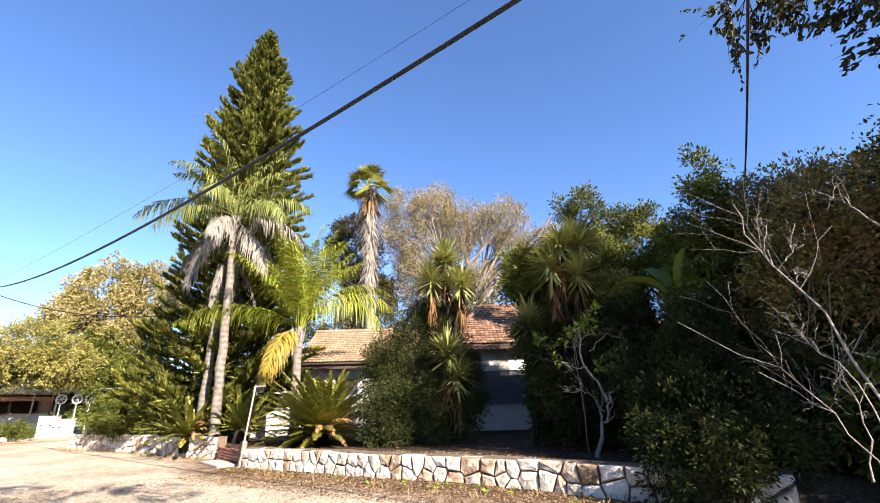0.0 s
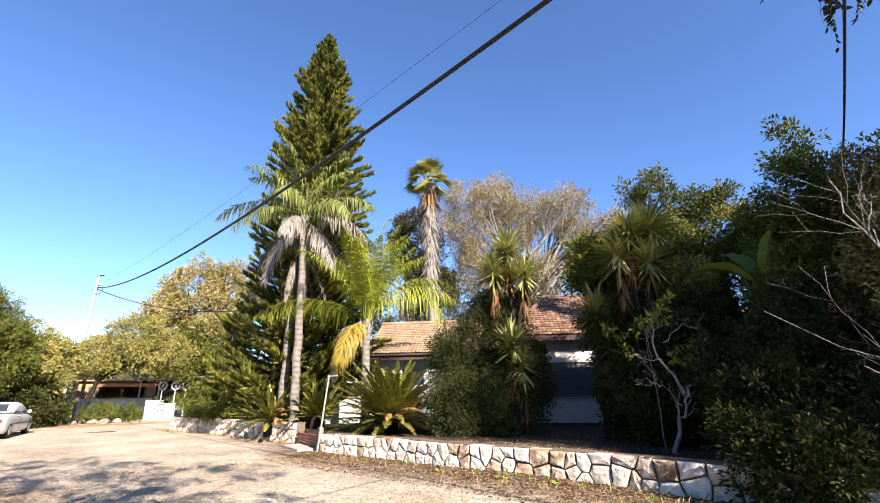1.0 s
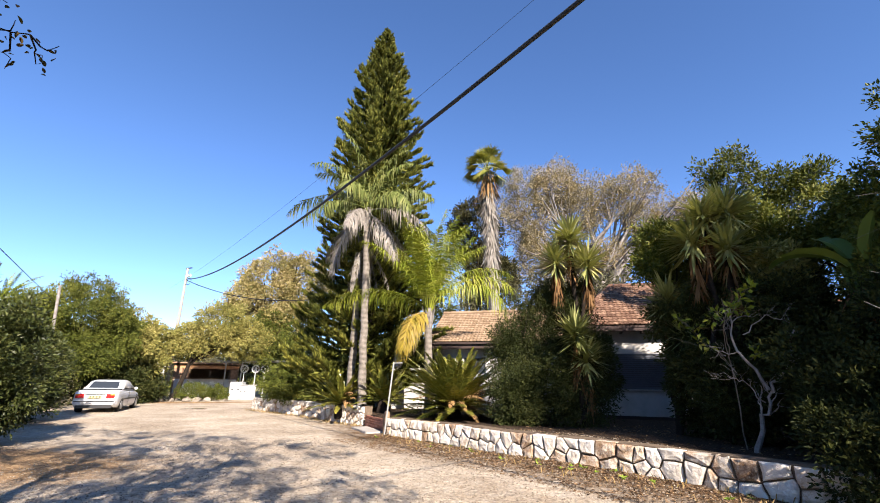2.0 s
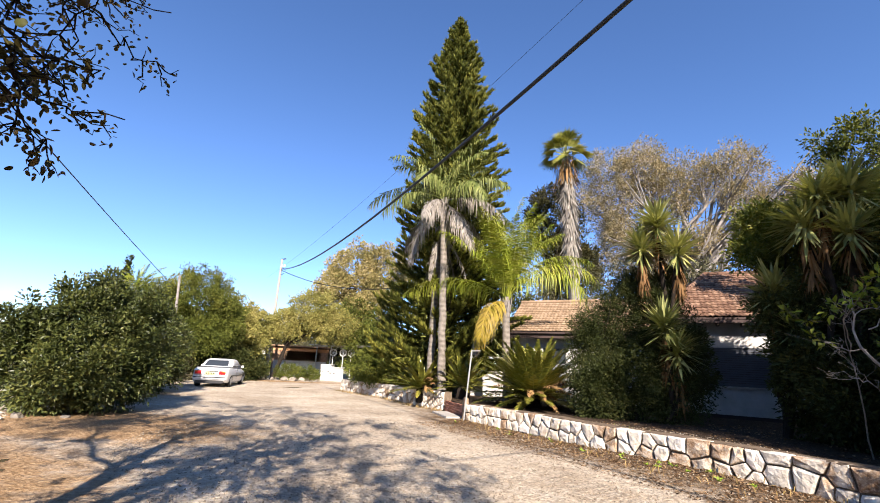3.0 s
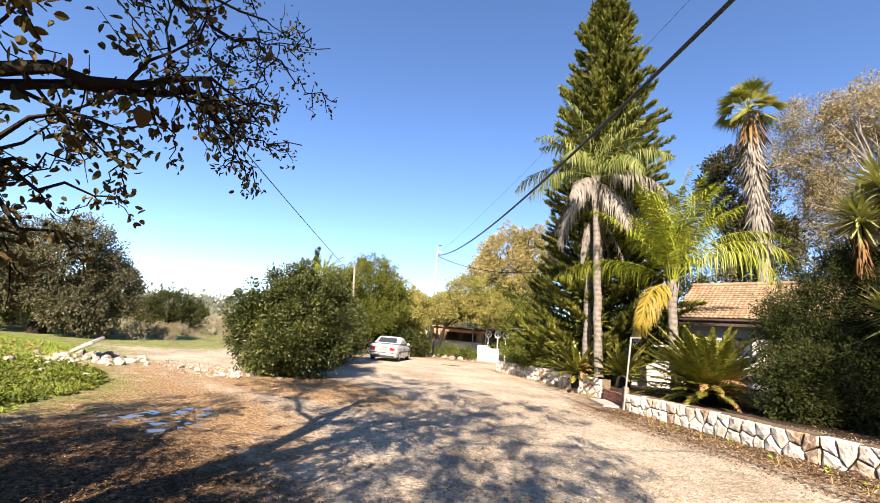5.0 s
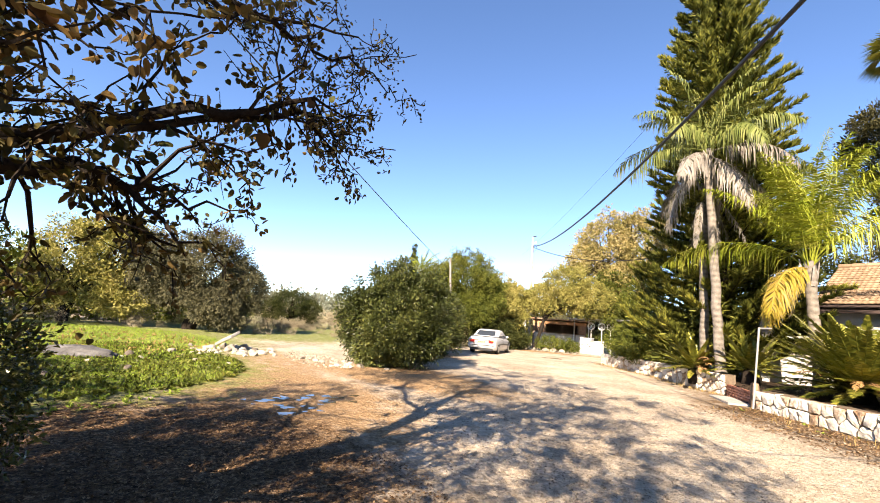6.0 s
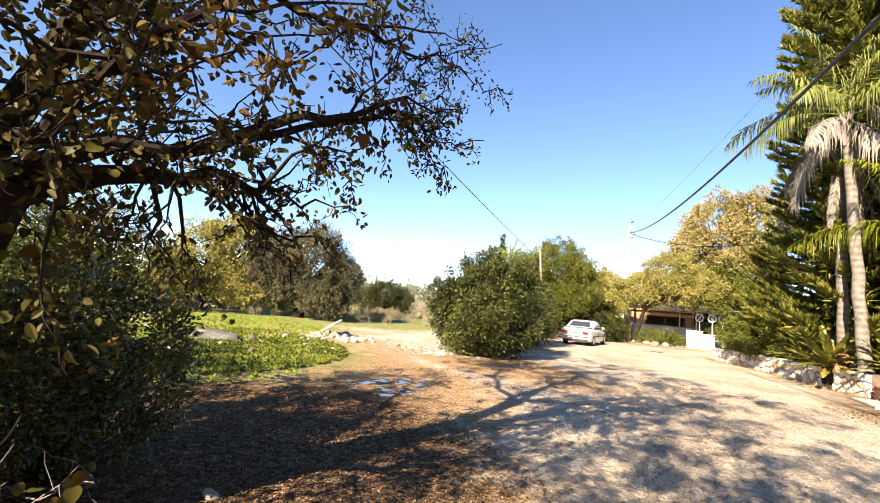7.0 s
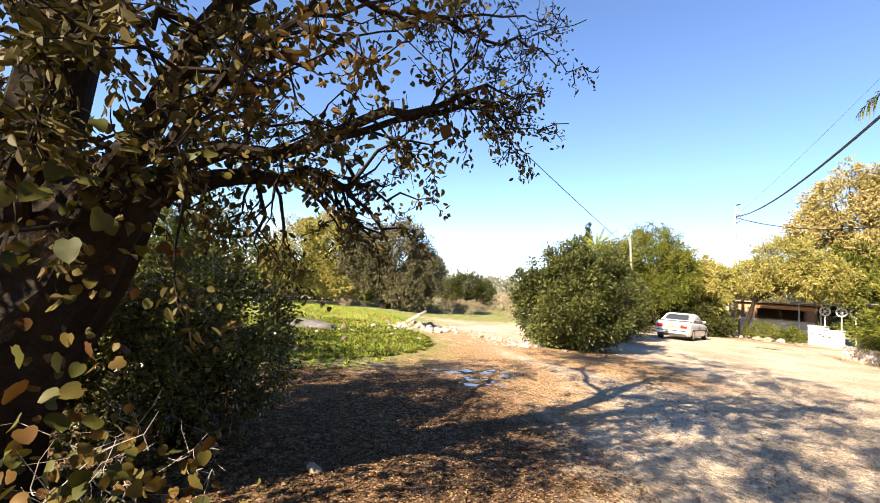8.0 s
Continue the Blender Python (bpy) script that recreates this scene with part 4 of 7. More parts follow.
feather_palm("queen_palm", (-5.2, 16.2, GZ), (-5.3, 16.15, 4.35), 0.17, 0.14,
             ring_fronds(23, 24, 88, 64, 3.8, 34, 66, 0, 0.6)
             + [(268, 0, 3.0, 86, 0.8, 1), (260, -18, 2.8, 66, 0.8, 1), (248, -32, 2.6, 52, 0.8, 2), (190, 28, 4.5, 72, 1.0, 0), (172, 45, 3.6, 95, 1.0, 0), (4, 52, 4.8, 145, 1.1, 0), (-12, 48, 4.2, 145, 1.0, 0), (25, 64, 4.2, 100, 0.8, 0), (80, 82, 4.4, 50, 0.4, 0)] + [(-150, -70, 1.5, 12, 0.8, 2), (200, -60, 1.6, 20, 0.8, 2)],
             "young queen palm with bright yellow-green arching fronds",
             [("palm_bright", "bright yellow-green frond"), ("gold_frond", "yellowed drooping frond"), ("dry_frond", "dry hanging frond remains")], 0.74, 92, 0.031, 23, group="garden palms")


def fan_palm(base, top, label):
    r = np.random.default_rng(41)
    root = thing("fan_palm", base, label, "palm tree", "garden palms")
    S = Soup()
    b, t = np.array(base, float), np.array(top, float)
    tube(S, bend(b - [0, 0, 0.1], t, 8, 0, 0.03, r), np.linspace(0.36, 0.24, 8), 12, 0.03)
    S.done("trunk", M["bark_grey"], root, base)

    def fans(S, n, el0, el1, pet, size, droop, zoff=0.0, spread=100):
        for i in range(n):
            az = i * 2.39996 + r.uniform(-0.2, 0.2)
            el = radians(el0 + (el1 - el0) * (i + 0.5) / n + r.uniform(-8, 8))
            out = np.array([math.cos(az) * math.cos(el), math.sin(az) * math.cos(el), math.sin(el)])
            q = t + [0, 0, zoff * r.random()] + out * pet * r.uniform(0.5, 1.1)
            tube(S, bend(t + [0, 0, zoff * 0.3], q, 3), [0.03, 0.025, 0.02], 3)
            side = np.array([-math.sin(az), math.cos(az), 0])
            nrm = np.cross(side, out)
            k = 20
            ang = np.radians(np.linspace(-spread, spread, k))
            D = out * np.cos(ang)[:, None] + side * np.sin(ang)[:, None] + nrm * 0.12
            blades(S, np.repeat(q[None], k, 0), D, np.repeat(nrm[None], k, 0), size * r.uniform(0.8, 1.1, k), 0.085, droop)

    S = Soup()
    fans(S, 30, 88, -46, 1.05, 1.0, 0.18, 0.6, 66)
    S.done("fronds", M["fan"], root, base)["label"] = "green fan leaves"
    S = Soup()
    n = 170
    a = r.uniform(0, 6.28, n)
    k = np.stack([np.cos(a), np.sin(a), np.zeros(n)], 1)
    blades(S, t + k * r.uniform(0.2, 0.7, (n, 1)) + [0, 0, 1] * r.uniform(-1.5, -0.3, (n, 1)), k * 0.3 + [0, 0, -1.0] + r.normal(size=(n, 3)) * 0.18, k, r.uniform(0.6, 1.3, n), 0.075, 0.05)
    S.done("fronds", M["rust_frond"], root, base)["label"] = "rusty dead fan leaves under the crown"
    S = Soup()
    n = 1700
    z = t[2] - 1.2 - 6.5 * r.random(n)
    a = r.uniform(0, 6.28, n)
    k = np.stack([np.cos(a), np.sin(a), np.zeros(n)], 1)
    ax = b + (t - b) * ((z - b[2]) / (t[2] - b[2]))[:, None]
    blades(S, ax + k * 0.36, k * 0.22 + [0, 0, -1.0] + r.normal(size=(n, 3)) * 0.2, k, r.uniform(0.4, 1.0, n), 0.09, 0.05)
    S.done("dead_skirt", M["dry_frond"], root, base)["label"] = "shaggy grey skirt of dead leaves"


fan_palm((-4.2, 26.9, GZ), (-4.7, 26.6, 15.3), "tall fan palm with a shaggy grey skirt of dead leaves")


def conifer(base, height):
    r = np.random.default_rng(31)
    root = thing("araucaria", base, "tall conical conifer with tiered bright green branches", "conifer tree")
    b = np.array(base, float)
    S = Soup()
    tube(S, bend(b - [0, 0, 0.1], b + [0, 0, height - 0.3], 12, 0, 0.03, r), np.linspace(0.38, 0.03, 12), 10, 0.03)
    zs = [0.2, 3.0, 7.5, 12.5, 16.5, 19.3, height]
    rs = [3.6, 3.6, 2.95, 2.35, 1.55, 0.75, 0.05]
    SB, SF = S, Soup()
    z = 0.5
    while z < height - 0.1:
        R = float(np.interp(z, zs, rs))
        n = 9 if z < 15 else 7
        off = r.uniform(0, 6.28)
        for i in range(n):
            a = off + 2 * math.pi * i / n + r.uniform(-0.25, 0.25)
            L = R * r.uniform(0.72, 1.12)
            out = np.array([math.cos(a), math.sin(a), 0])
            s = np.linspace(0, 1, 6)
            lift = (-0.10 * s + 0.34 * s ** 2.2) * L * (1.0 if z < 12 else 1.4)
            P = b + [0, 0, z] + out * (s * L)[:, None] + np.array([0, 0, 1.0]) * lift[:, None] + r.normal(size=(6, 3)) * 0.03 * L * s[:, None]
            tube(SB, P, np.linspace(0.035, 0.01, 6), 3)
            m = int(30 + 48 * L)
            t = 0.18 + 0.82 * r.random(m) ** 0.7
            A = np.stack([np.interp(t, s, P[:, k]) for k in range(3)], 1)
            T = unit(np.stack([np.interp(t, s, np.gradient(P[:, k])) for k in range(3)], 1))
            side = np.array([-out[1], out[0], 0]) * r.choice([-1, 1], m)[:, None]
            D = unit(T * 0.9 + side * r.uniform(0.2, 1.0, m)[:, None] + np.array([0, 0, 1]) * r.uniform(0.0, 0.75, m)[:, None])
            ll = r.uniform(0.16, 0.36, m) * (0.55 + 0.45 * min(1, R / 1.5))
            # each shoot is a plume of four needle cords
            for kx in range(4):
                dd = unit(D + r.normal(size=D.shape) * 0.22)
                blades(SF, A, dd, unit(r.normal(size=D.shape) + [0, 0, 0.8]), ll * r.uniform(0.75, 1.0, m), 0.042, -0.15)
        z += 0.30 if z < 14 else 0.25
    core = [(b + [0, 0, z], (0.62 * float(np.interp(z, zs, rs)),) * 2 + (0.8,)) for z in np.arange(0.8, 17.5, 0.7)]
    foliage(SF, core, 900, 0.36, 26, 0.3, 0.07, 37, 0.3)
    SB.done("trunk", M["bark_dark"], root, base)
    SF.done("foliage", M["conifer"], root, base)


conifer((-9.12, 18.95, GZ), 20.95)


def cycad(base, n, L, label, seed, dry=16):
    r = np.random.default_rng(seed)
    root = thing("sago_palm", base, label, "cycad", "sago palms behind the wall")
    b = np.array(base, float)
    S = Soup()
    tube(S, [b - [0, 0, 0.1], b + [0, 0, 0.2], b + [0, 0, 0.42], b + [0, 0, 0.5]], [0.24, 0.26, 0.22, 0.1], 12, 0.08)
    S.done("trunk", M["bark_dark"], root, base)
    for i in range(n):
        SL = Soup()
        k = (i + 0.5) / n
        frond(SL, SL, b + [0, 0, 0.42], i * 2.39996, radians(70 - 70 * k + r.uniform(-6, 6)), L * r.uniform(0.8, 1.08), radians(16 + 12 * k), L * 0.105, 54, r, 0.05, 0.05, 0.15, 0.02)
        SL.done("frond", M["cycad"], root, base)
    for i in range(dry):
        SL = Soup()
        a = radians(-80 + 95 * r.random()) if i < 13 else r.uniform(0, 6.28)
        frond(SL, SL, b + [0, 0, 0.55], a, radians(r.uniform(5, 42)), L * r.uniform(0.6, 0.95), radians(52), L * 0.085, 44, r, 0.03, 0.3, 0.3, 0.014)
        SL.done("frond", M["rust_frond"], root, base)["label"] = "dry orange-brown frond"


cycad((-3.85, 14.65, GZ - 0.15), 132, 2.2, "large sago palm with stiff green and dry rusty fronds", 51)
cycad((-8.9, 16.3, GZ - 0.2), 46, 1.5, "sago palm with green fronds behind the stone wall", 52, 6)
cycad((-6.9, 15.9, GZ), 36, 1.4, "small sago palm beside the palm trunk", 53, 0)


def yucca(base, heads, label, seed):
    r = np.random.default_rng(seed)
    root = thing("yucca", base, label, "yucca", "garden yuccas")
    b = np.array(base, float)
    for (x, y, z, size) in heads:
        S, SH, SD = Soup(), Soup(), Soup()
        h = np.array([x, y, z], float)
        tube(S, bend(b - [0, 0, 0.1], h, 7, 0, 0.08, r), np.linspace(0.075, 0.05, 7), 8, 0.06)
        S.done("stem", M["bark_dark"], root, base)
        n = 230
        d = rand_dirs(n, r)
        d[:, 2] = d[:, 2] * 0.8 + 0.22
        d = unit(d)
        P = h + d * 0.06 + np.array([0, 0, 1]) * r.uniform(-0.25, 0.12, n)[:, None]
        blades(SH, P, d, unit(np.cross(d, np.cross([0, 0, 1], d))), size * r.uniform(0.65, 1.1, n), 0.075, 0.06)
        n = 90
        a = r.uniform(0, 6.28, n)
        k = np.stack([np.cos(a), np.sin(a), np.zeros(n)], 1)
        zz = -0.3 - 1.0 * r.random(n)
        blades(SD, h + k * 0.07 + np.array([0, 0, 1]) * zz[:, None], k * r.uniform(0.15, 0.5, n)[:, None] + [0, 0, -0.8], k, size * r.uniform(0.35, 0.6, n), 0.045, 0.2)
        SH.done("leaf_rosette", M["yucca"], root, base)
        SD.done("dead_leaf_skirt", M["dead_brown"], root, base)["label"] = "brown dead leaves hanging below the rosette"


yucca((0.0, 14.0, GZ), [(0.18, 13.95, 6.15, 0.85), (0.66, 13.9, 5.25, 0.85), (-0.3, 13.95, 5.4, 0.8)], "tall branching yucca with spiky green rosettes", 61)
yucca((0.25, 13.3, GZ), [(0.15, 13.2, 3.0, 0.85), (0.4, 13.2, 2.3, 0.75)], "low yucca with spiky leaves in front of the house", 62)
yucca((3.5, 11.6, GZ), [(3.85, 11.4, 5.75, 0.85), (3.05, 11.5, 5.05, 0.85), (3.7, 11.3, 4.75, 0.9), (3.3, 11.3, 5.6, 0.7)], "old yucca with several spiky heads among the trees", 63)
yucca((2.4, 12.6, GZ), [(2.5, 12.4, 3.7, 0.8), (2.85, 12.3, 2.9, 0.8)], "yucca rosette in the shade of the trees", 64)


def paddle_leaf(S, base, az, elev, L, W, sag, r):
    """One large ribbed paddle leaf with a stalk."""
    out = np.array([math.cos(az), math.sin(az), 0])
    side = np.array([-out[1], out[0], 0])
    m = 10
    s = np.linspace(0, 1, m)
    e = elev - sag * s
    h = np.cumsum(np.cos(e)) * L / m
    z = np.cumsum(np.sin(e)) * L / m
    P = np.asarray(base) + out * h[:, None] + np.array([0, 0, 1]) * z[:, None]
    w = W * np.sin(np.pi * (0.06 + 0.9 * s)) ** 0.55
    up = np.cross(unit(np.gradient(P, axis=0)), side)
    for sg in (1, -1):
        edge = P + side * sg * w[:, None] * 0.5 + up * w[:, None] * 0.16 + r.normal(size=P.shape) * 0.015
        V = np.stack([P, edge], 1).reshape(-1, 3)
        S.add(V, [[2 * i, 2 * i + 1, 2 * i + 3, 2 * i + 2] for i in range(m - 1)])


def strelitzia():
    r = np.random.default_rng(71)
    base = (5.3, 9.75, GZ)
    root = thing("giant_strelitzia", base, "giant bird of paradise plant with paddle leaves", "plant")
    b = np.array(base)
    S, SL = Soup(), Soup()
    for (tx, ty, tz, az, el, L, W, sag) in ((5.3, 9.4, 3.75, -60, 84, 0.98, 0.36, 22), (5.2, 9.7, 3.7, 170, 55, 1.2, 0.45, 70), (5.1, 9.8, 3.8, 140, 50, 1.3, 0.45, 80), (5.5, 9.7, 3.6, 20, 50, 1.1, 0.4, 75), (5.3, 9.9, 3.9, 95, 65, 1.2, 0.45, 50)):
        t = np.array([tx, ty, tz])
        tube(S, bend(b - [0, 0, 0.1], t, 6, 0, 0.02, r), np.linspace(0.07, 0.028, 6), 6)
        paddle_leaf(SL, t, radians(az), radians(el), L, W, radians(sag), r)
    S.done("stalks", M["banana"], root, base)
    SL.done("leaves", M["banana"], root, base, True)
    S = Soup()
    n = 50
    a = r.uniform(0, 6.28, n)
    k = np.stack([np.cos(a), np.sin(a), np.zeros(n)], 1)
    blades(S, b + k * 0.08 + np.array([0, 0, 1]) * r.uniform(1.6, 3.1, n)[:, None], k * 0.7 + [0, 0, -0.6], k, r.uniform(0.4, 0.8, n), 0.07, 0.3)
    S.done("dead_leaves", M["dead_brown"], root, base)


strelitzia()

# house-side shrubs and trees
shrub("shrub", (-1.6, 14.6, GZ), [((-1.7, 14.5, 1.9), (0.95, 0.8, 1.5)), ((-1.0, 14.7, 3.4), (0.75, 0.6, 1.1)), ((-2.0, 14.2, 2.8), (0.5, 0.5, 0.8)), ((-0.6, 14.8, 4.4), (0.45, 0.45, 0.6))], 700, 0.26, 60, 0.08, 0.026, M["dark_green"], "tall narrow-leaved shrub against the house", "shrub", "garden shrubs", 101, 0.3)
shrub("shrub", (-0.6, 13.6, GZ), [((-0.9, 13.5, 1.4), (1.1, 0.7, 1.2)), ((0.3, 13.5, 1.4), (0.75, 0.6, 1.2)), ((-0.1, 14.2, 3.0), (0.7, 0.5, 1.2)), ((0.3, 14.4, 4.0), (0.5, 0.4, 0.9)), ((0.8, 13.9, 2.0), (0.5, 0.5, 1.3)), ((-1.6, 13.2, 1.1), (0.8, 0.6, 0.8))], 1000, 0.22, 60, 0.085, 0.032, M["dark_green"], "dense dark shrub in front of the house", "shrub", "garden shrubs", 102, 0.3)
broad_tree("garden_tree", (4.3, 14.2, GZ), (4.1, 13.9, 2.6), 0.11, [((3.3, 13.3, 5.0), (1.2, 1.1, 1.0)), ((4.9, 12.9, 4.9), (1.3, 1.1, 1.5)), ((2.6, 13.2, 5.5), (0.7, 0.6, 0.6)), ((3.8, 13.5, 3.3), (1.0, 0.8, 0.9)), ((2.3, 13.0, 4.9), (0.45, 0.45, 0.6))], 820, 0.27, 60, 0.11, 0.045, M["acacia"], M["bark_dark"], "leafy green garden tree by the house", "tree", "garden trees", 111, 0.3,
           extra=([((4.75, 11.6, 4.4), (0.55, 0.4, 0.45)), ((4.95, 11.5, 4.1), (0.4, 0.4, 0.4))], 80, M["yellow_green"], "pale yellow-green flowering sprays"))
shrub("shrub", (3.6, 12.9, GZ), [((4.0, 12.9, 2.2), (1.1, 0.9, 1.3)), ((4.5, 11.7, 1.9), (1.3, 1.0, 1.4)), ((2.9, 12.7, 3.2), (0.6, 0.5, 0.6)), ((4.6, 11.3, 3.2), (1.0, 0.8, 0.9)), ((3.0, 12.2, 2.3), (0.6, 0.5, 0.7)), ((3.9, 11.3, 1.5), (0.7, 0.5, 1.0)), ((2.4, 12.35, 3.1), (0.4, 0.4, 0.6)), ((2.65, 12.3, 2.3), (0.4, 0.4, 0.7)), ((3.2, 11.0, 1.3), (0.7, 0.4, 0.8)), ((2.9, 11.3, 2.0), (0.5, 0.4, 0.6)), ((3.4, 11.9, 3.5), (0.7, 0.6, 0.7)), ((2.7, 12.0, 1.9), (0.6, 0.45, 0.8)), ((3.1, 12.4, 1.2), (0.7, 0.5, 0.9))], 1300, 0.24, 55, 0.10, 0.045, M["dark_green"], "dark shrub hiding the house corner", "shrub", "garden shrubs", 112, 0.3)
broad_tree("garden_tree", (6.4, 15.6, GZ), (6.2, 15.4, 6.0), 0.13, [((5.5, 15.0, 8.3), (0.8, 0.7, 0.8)), ((6.6, 14.7, 7.6), (0.8, 0.7, 0.5)), ((7.4, 14.4, 7.4), (0.7, 0.7, 0.6)), ((4.8, 15.2, 8.4), (0.45, 0.4, 0.5)), ((6.0, 15.0, 6.8), (1.2, 0.9, 0.7))], 180, 0.28, 60, 0.12, 0.05, M["mid_green"], M["bark_grey"], "thin tall tree with open dark foliage", "tree", "garden trees", 113)
broad_tree("garden_tree", (6.9, 10.2, GZ), (6.8, 10.0, 3.4), 0.12, [((6.75, 9.9, 6.1), (0.75, 0.7, 1.4)), ((6.2, 10.2, 5.2), (0.7, 0.7, 0.9)), ((7.4, 9.6, 5.0), (0.9, 0.8, 1.2)), ((6.4, 10.0, 3.6), (1.2, 0.9, 1.2)), ((6.2, 11.4, 5.0), (0.8, 0.7, 0.8)), ((6.6, 12.2, 5.2), (1.0, 0.8, 1.2)), ((5.7, 13.6, 4.2), (1.0, 0.8, 1.1))], 760, 0.26, 60, 0.10, 0.05, M["acacia"], M["bark_dark"], "upright green tree beside the yard", "tree", "garden trees", 114, 0.35)
# the last two blobs are a hidden rear layer added to block sunlight
shrub("thicket", (7.6, 7.6, 0.3), [((7.3, 7.7, 3.8), (1.6, 1.2, 1.7)), ((8.3, 6.5, 3.6), (1.7, 1.4, 1.7)), ((9.6, 4.8, 3.6), (2.0, 1.8, 2.0)), ((8.2, 7.6, 2.2), (2.0, 1.4, 2.2)), ((9.2, 5.6, 1.8), (1.9, 1.8, 2.0)), ((7.6, 6.9, 1.3), (1.3, 1.0, 1.4)), ((8.6, 8.6, 4.2), (1.6, 1.4, 1.8)), ((8.8, 6.0, 4.4), (1.7, 1.4, 1.2)), ((11.2, 6.0, 4.2), (2.4, 2.4, 2.4)), ((10.6, 8.8, 4.8), (2.4, 2.2, 2.6))], 3000, 0.36, 52, 0.10, 0.05, M["thicket_green"], "tall dark evergreen thicket", "thicket", "", 121, 0.25, None, 30, 0.07)
shrub("shrub", (5.2, 8.6, 0.3), [((5.3, 8.7, 1.7), (1.3, 0.9, 1.5)), ((4.4, 8.2, 1.0), (1.1, 0.8, 1.1)), ((6.3, 8.0, 1.6), (1.2, 1.0, 1.6)), ((4.2, 9.2, 1.9), (0.9, 0.6, 1.0)), ((5.6, 9.1, 2.9), (1.0, 0.7, 0.8)), ((4.8, 7.3, 0.8), (0.9, 0.6, 0.8)), ((3.8, 7.5, 0.6), (0.7, 0.55, 0.75)), ((4.1, 6.9, 0.55), (0.55, 0.5, 0.7)), ((3.6, 7.2, 0.35), (0.35, 0.3, 0.45))], 1000, 0.24, 55, 0.085, 0.04, M["dark_green"], "dark shrub sprawling over the end of the wall", "shrub", "garden shrubs", 122, 0.25, None, 16, 0.05)
shrub("shrub", (7.0, 6.3, 0.1), [((7.0, 6.4, 0.9), (0.6, 0.6, 0.8)), ((6.4, 6.9, 1.2), (0.5, 0.5, 0.7))], 90, 0.2, 30, 0.16, 0.07, M["mid_green"], "leafy green sapling at the thicket's foot", "shrub", "garden shrubs", 123)
# upper front of the thicket, its sunlit look put into the leaf colour
broad_tree("garden_tree", (8.4, 8.2, 0.3), (8.0, 7.6, 2.4), 0.12, [((6.9, 7.2, 4.6), (1.0, 0.8, 1.0)), ((7.6, 6.3, 4.5), (1.1, 0.9, 1.0)), ((8.0, 5.4, 4.9), (1.2, 1.0, 1.1)), ((6.3, 7.6, 3.4), (0.7, 0.6, 0.8)), ((7.0, 8.2, 5.2), (0.8, 0.7, 0.8))], 420, 0.3, 50, 0.09, 0.045, M["thicket_sunlit"], M["bark_grey"], "thicket top in lighter olive-brown, as the sun lights it", "tree", "garden trees", 126, 0.4)
shrub("dead_shrub", (6.2, 8.0, 0.3), [((6.0, 7.9, 3.0), (0.7, 0.6, 0.6)), ((6.6, 6.9, 3.9), (0.7, 0.6, 0.5)), ((6.9, 6.2, 3.0), (0.8, 0.7, 0.8))], 90, 0.28, 26, 0.07, 0.03, M["dead_brown"], "withered brown branches in the thicket", "shrub", "", 124, 0.4, M["bark_grey"], 18, 0.018)


shrub("thicket", (9.5, 12.0, GZ), [((7.6, 13.6, 2.4), (1.6, 1.2, 2.2)), ((9.4, 12.4, 2.8), (1.9, 1.5, 2.6)), ((11.4, 10.6, 3.0), (2.0, 1.8, 2.8)), ((12.6, 8.0, 2.8), (2.0, 2.0, 2.6)), ((7.0, 11.8, 1.8), (1.5, 1.0, 1.8)), ((13.6, 5.4, 2.6), (2.2, 2.2, 2.6)), ((10.4, 13.4, 5.0), (2.2, 1.8, 2.0)), ((6.2, 14.6, 3.4), (1.2, 0.8, 1.6))], 1400, 0.4, 42, 0.17, 0.09, M["dark_green"], "dark evergreen growth closing the garden's far end", "thicket", "", 127, 0.15, None, 24, 0.08)


def twig_tree(name, base, stems, label, r0, seed, bark, leaf=None, n_leaf=0, group="", twigs=7):
    """A bare or nearly bare small tree; stems are polylines in metres."""
    r = np.random.default_rng(seed)
    root = thing(name, base, label, "tree", group)
    SL = Soup()
    for pts, k in stems:
        S = Soup()
        P = np.array(pts, float)
        s = np.linspace(0, 1, 9)
        t = np.linspace(0, 1, len(P))
        Q = np.stack([np.interp(s, t, P[:, i]) for i in range(3)], 1) + r.normal(size=(9, 3)) * 0.025
        tube(S, Q, np.linspace(r0 * k, r0 * k * 0.35, 9), 6, 0.06)
        L = np.linalg.norm(P[-1] - P[0])
        for _ in range(twigs):
            i = r.integers(3, 8)
            e = Q[i] + unit((Q[-1] - Q[0])[None])[0] * L * 0.2 + r.normal(size=3) * L * 0.12
            tube(S, bend(Q[i], e, 5, 0.02, 0.03, r), np.linspace(r0 * k * 0.28, 0.003, 5), 4)
            for _ in range(2):
                e2 = e + r.normal(size=3) * L * 0.08
                tube(S, bend(Q[i] + (e - Q[i]) * 0.6, e2, 4, 0, 0.015, r), np.linspace(r0 * k * 0.12, 0.002, 4), 3)
            if leaf and n_leaf:
                D = rand_dirs(n_leaf, r)
                leaves(SL, e + D * 0.1 * r.random((n_leaf, 1)), D + [0, 0, 0.1], rand_dirs(n_leaf, r) + [0, 0, 1], r.uniform(0.1, 0.2, n_leaf), r.uniform(0.05, 0.09, n_leaf))
        S.done("branch", bark, root, base)
    if SL.n:
        SL.done("foliage", leaf, root, base)


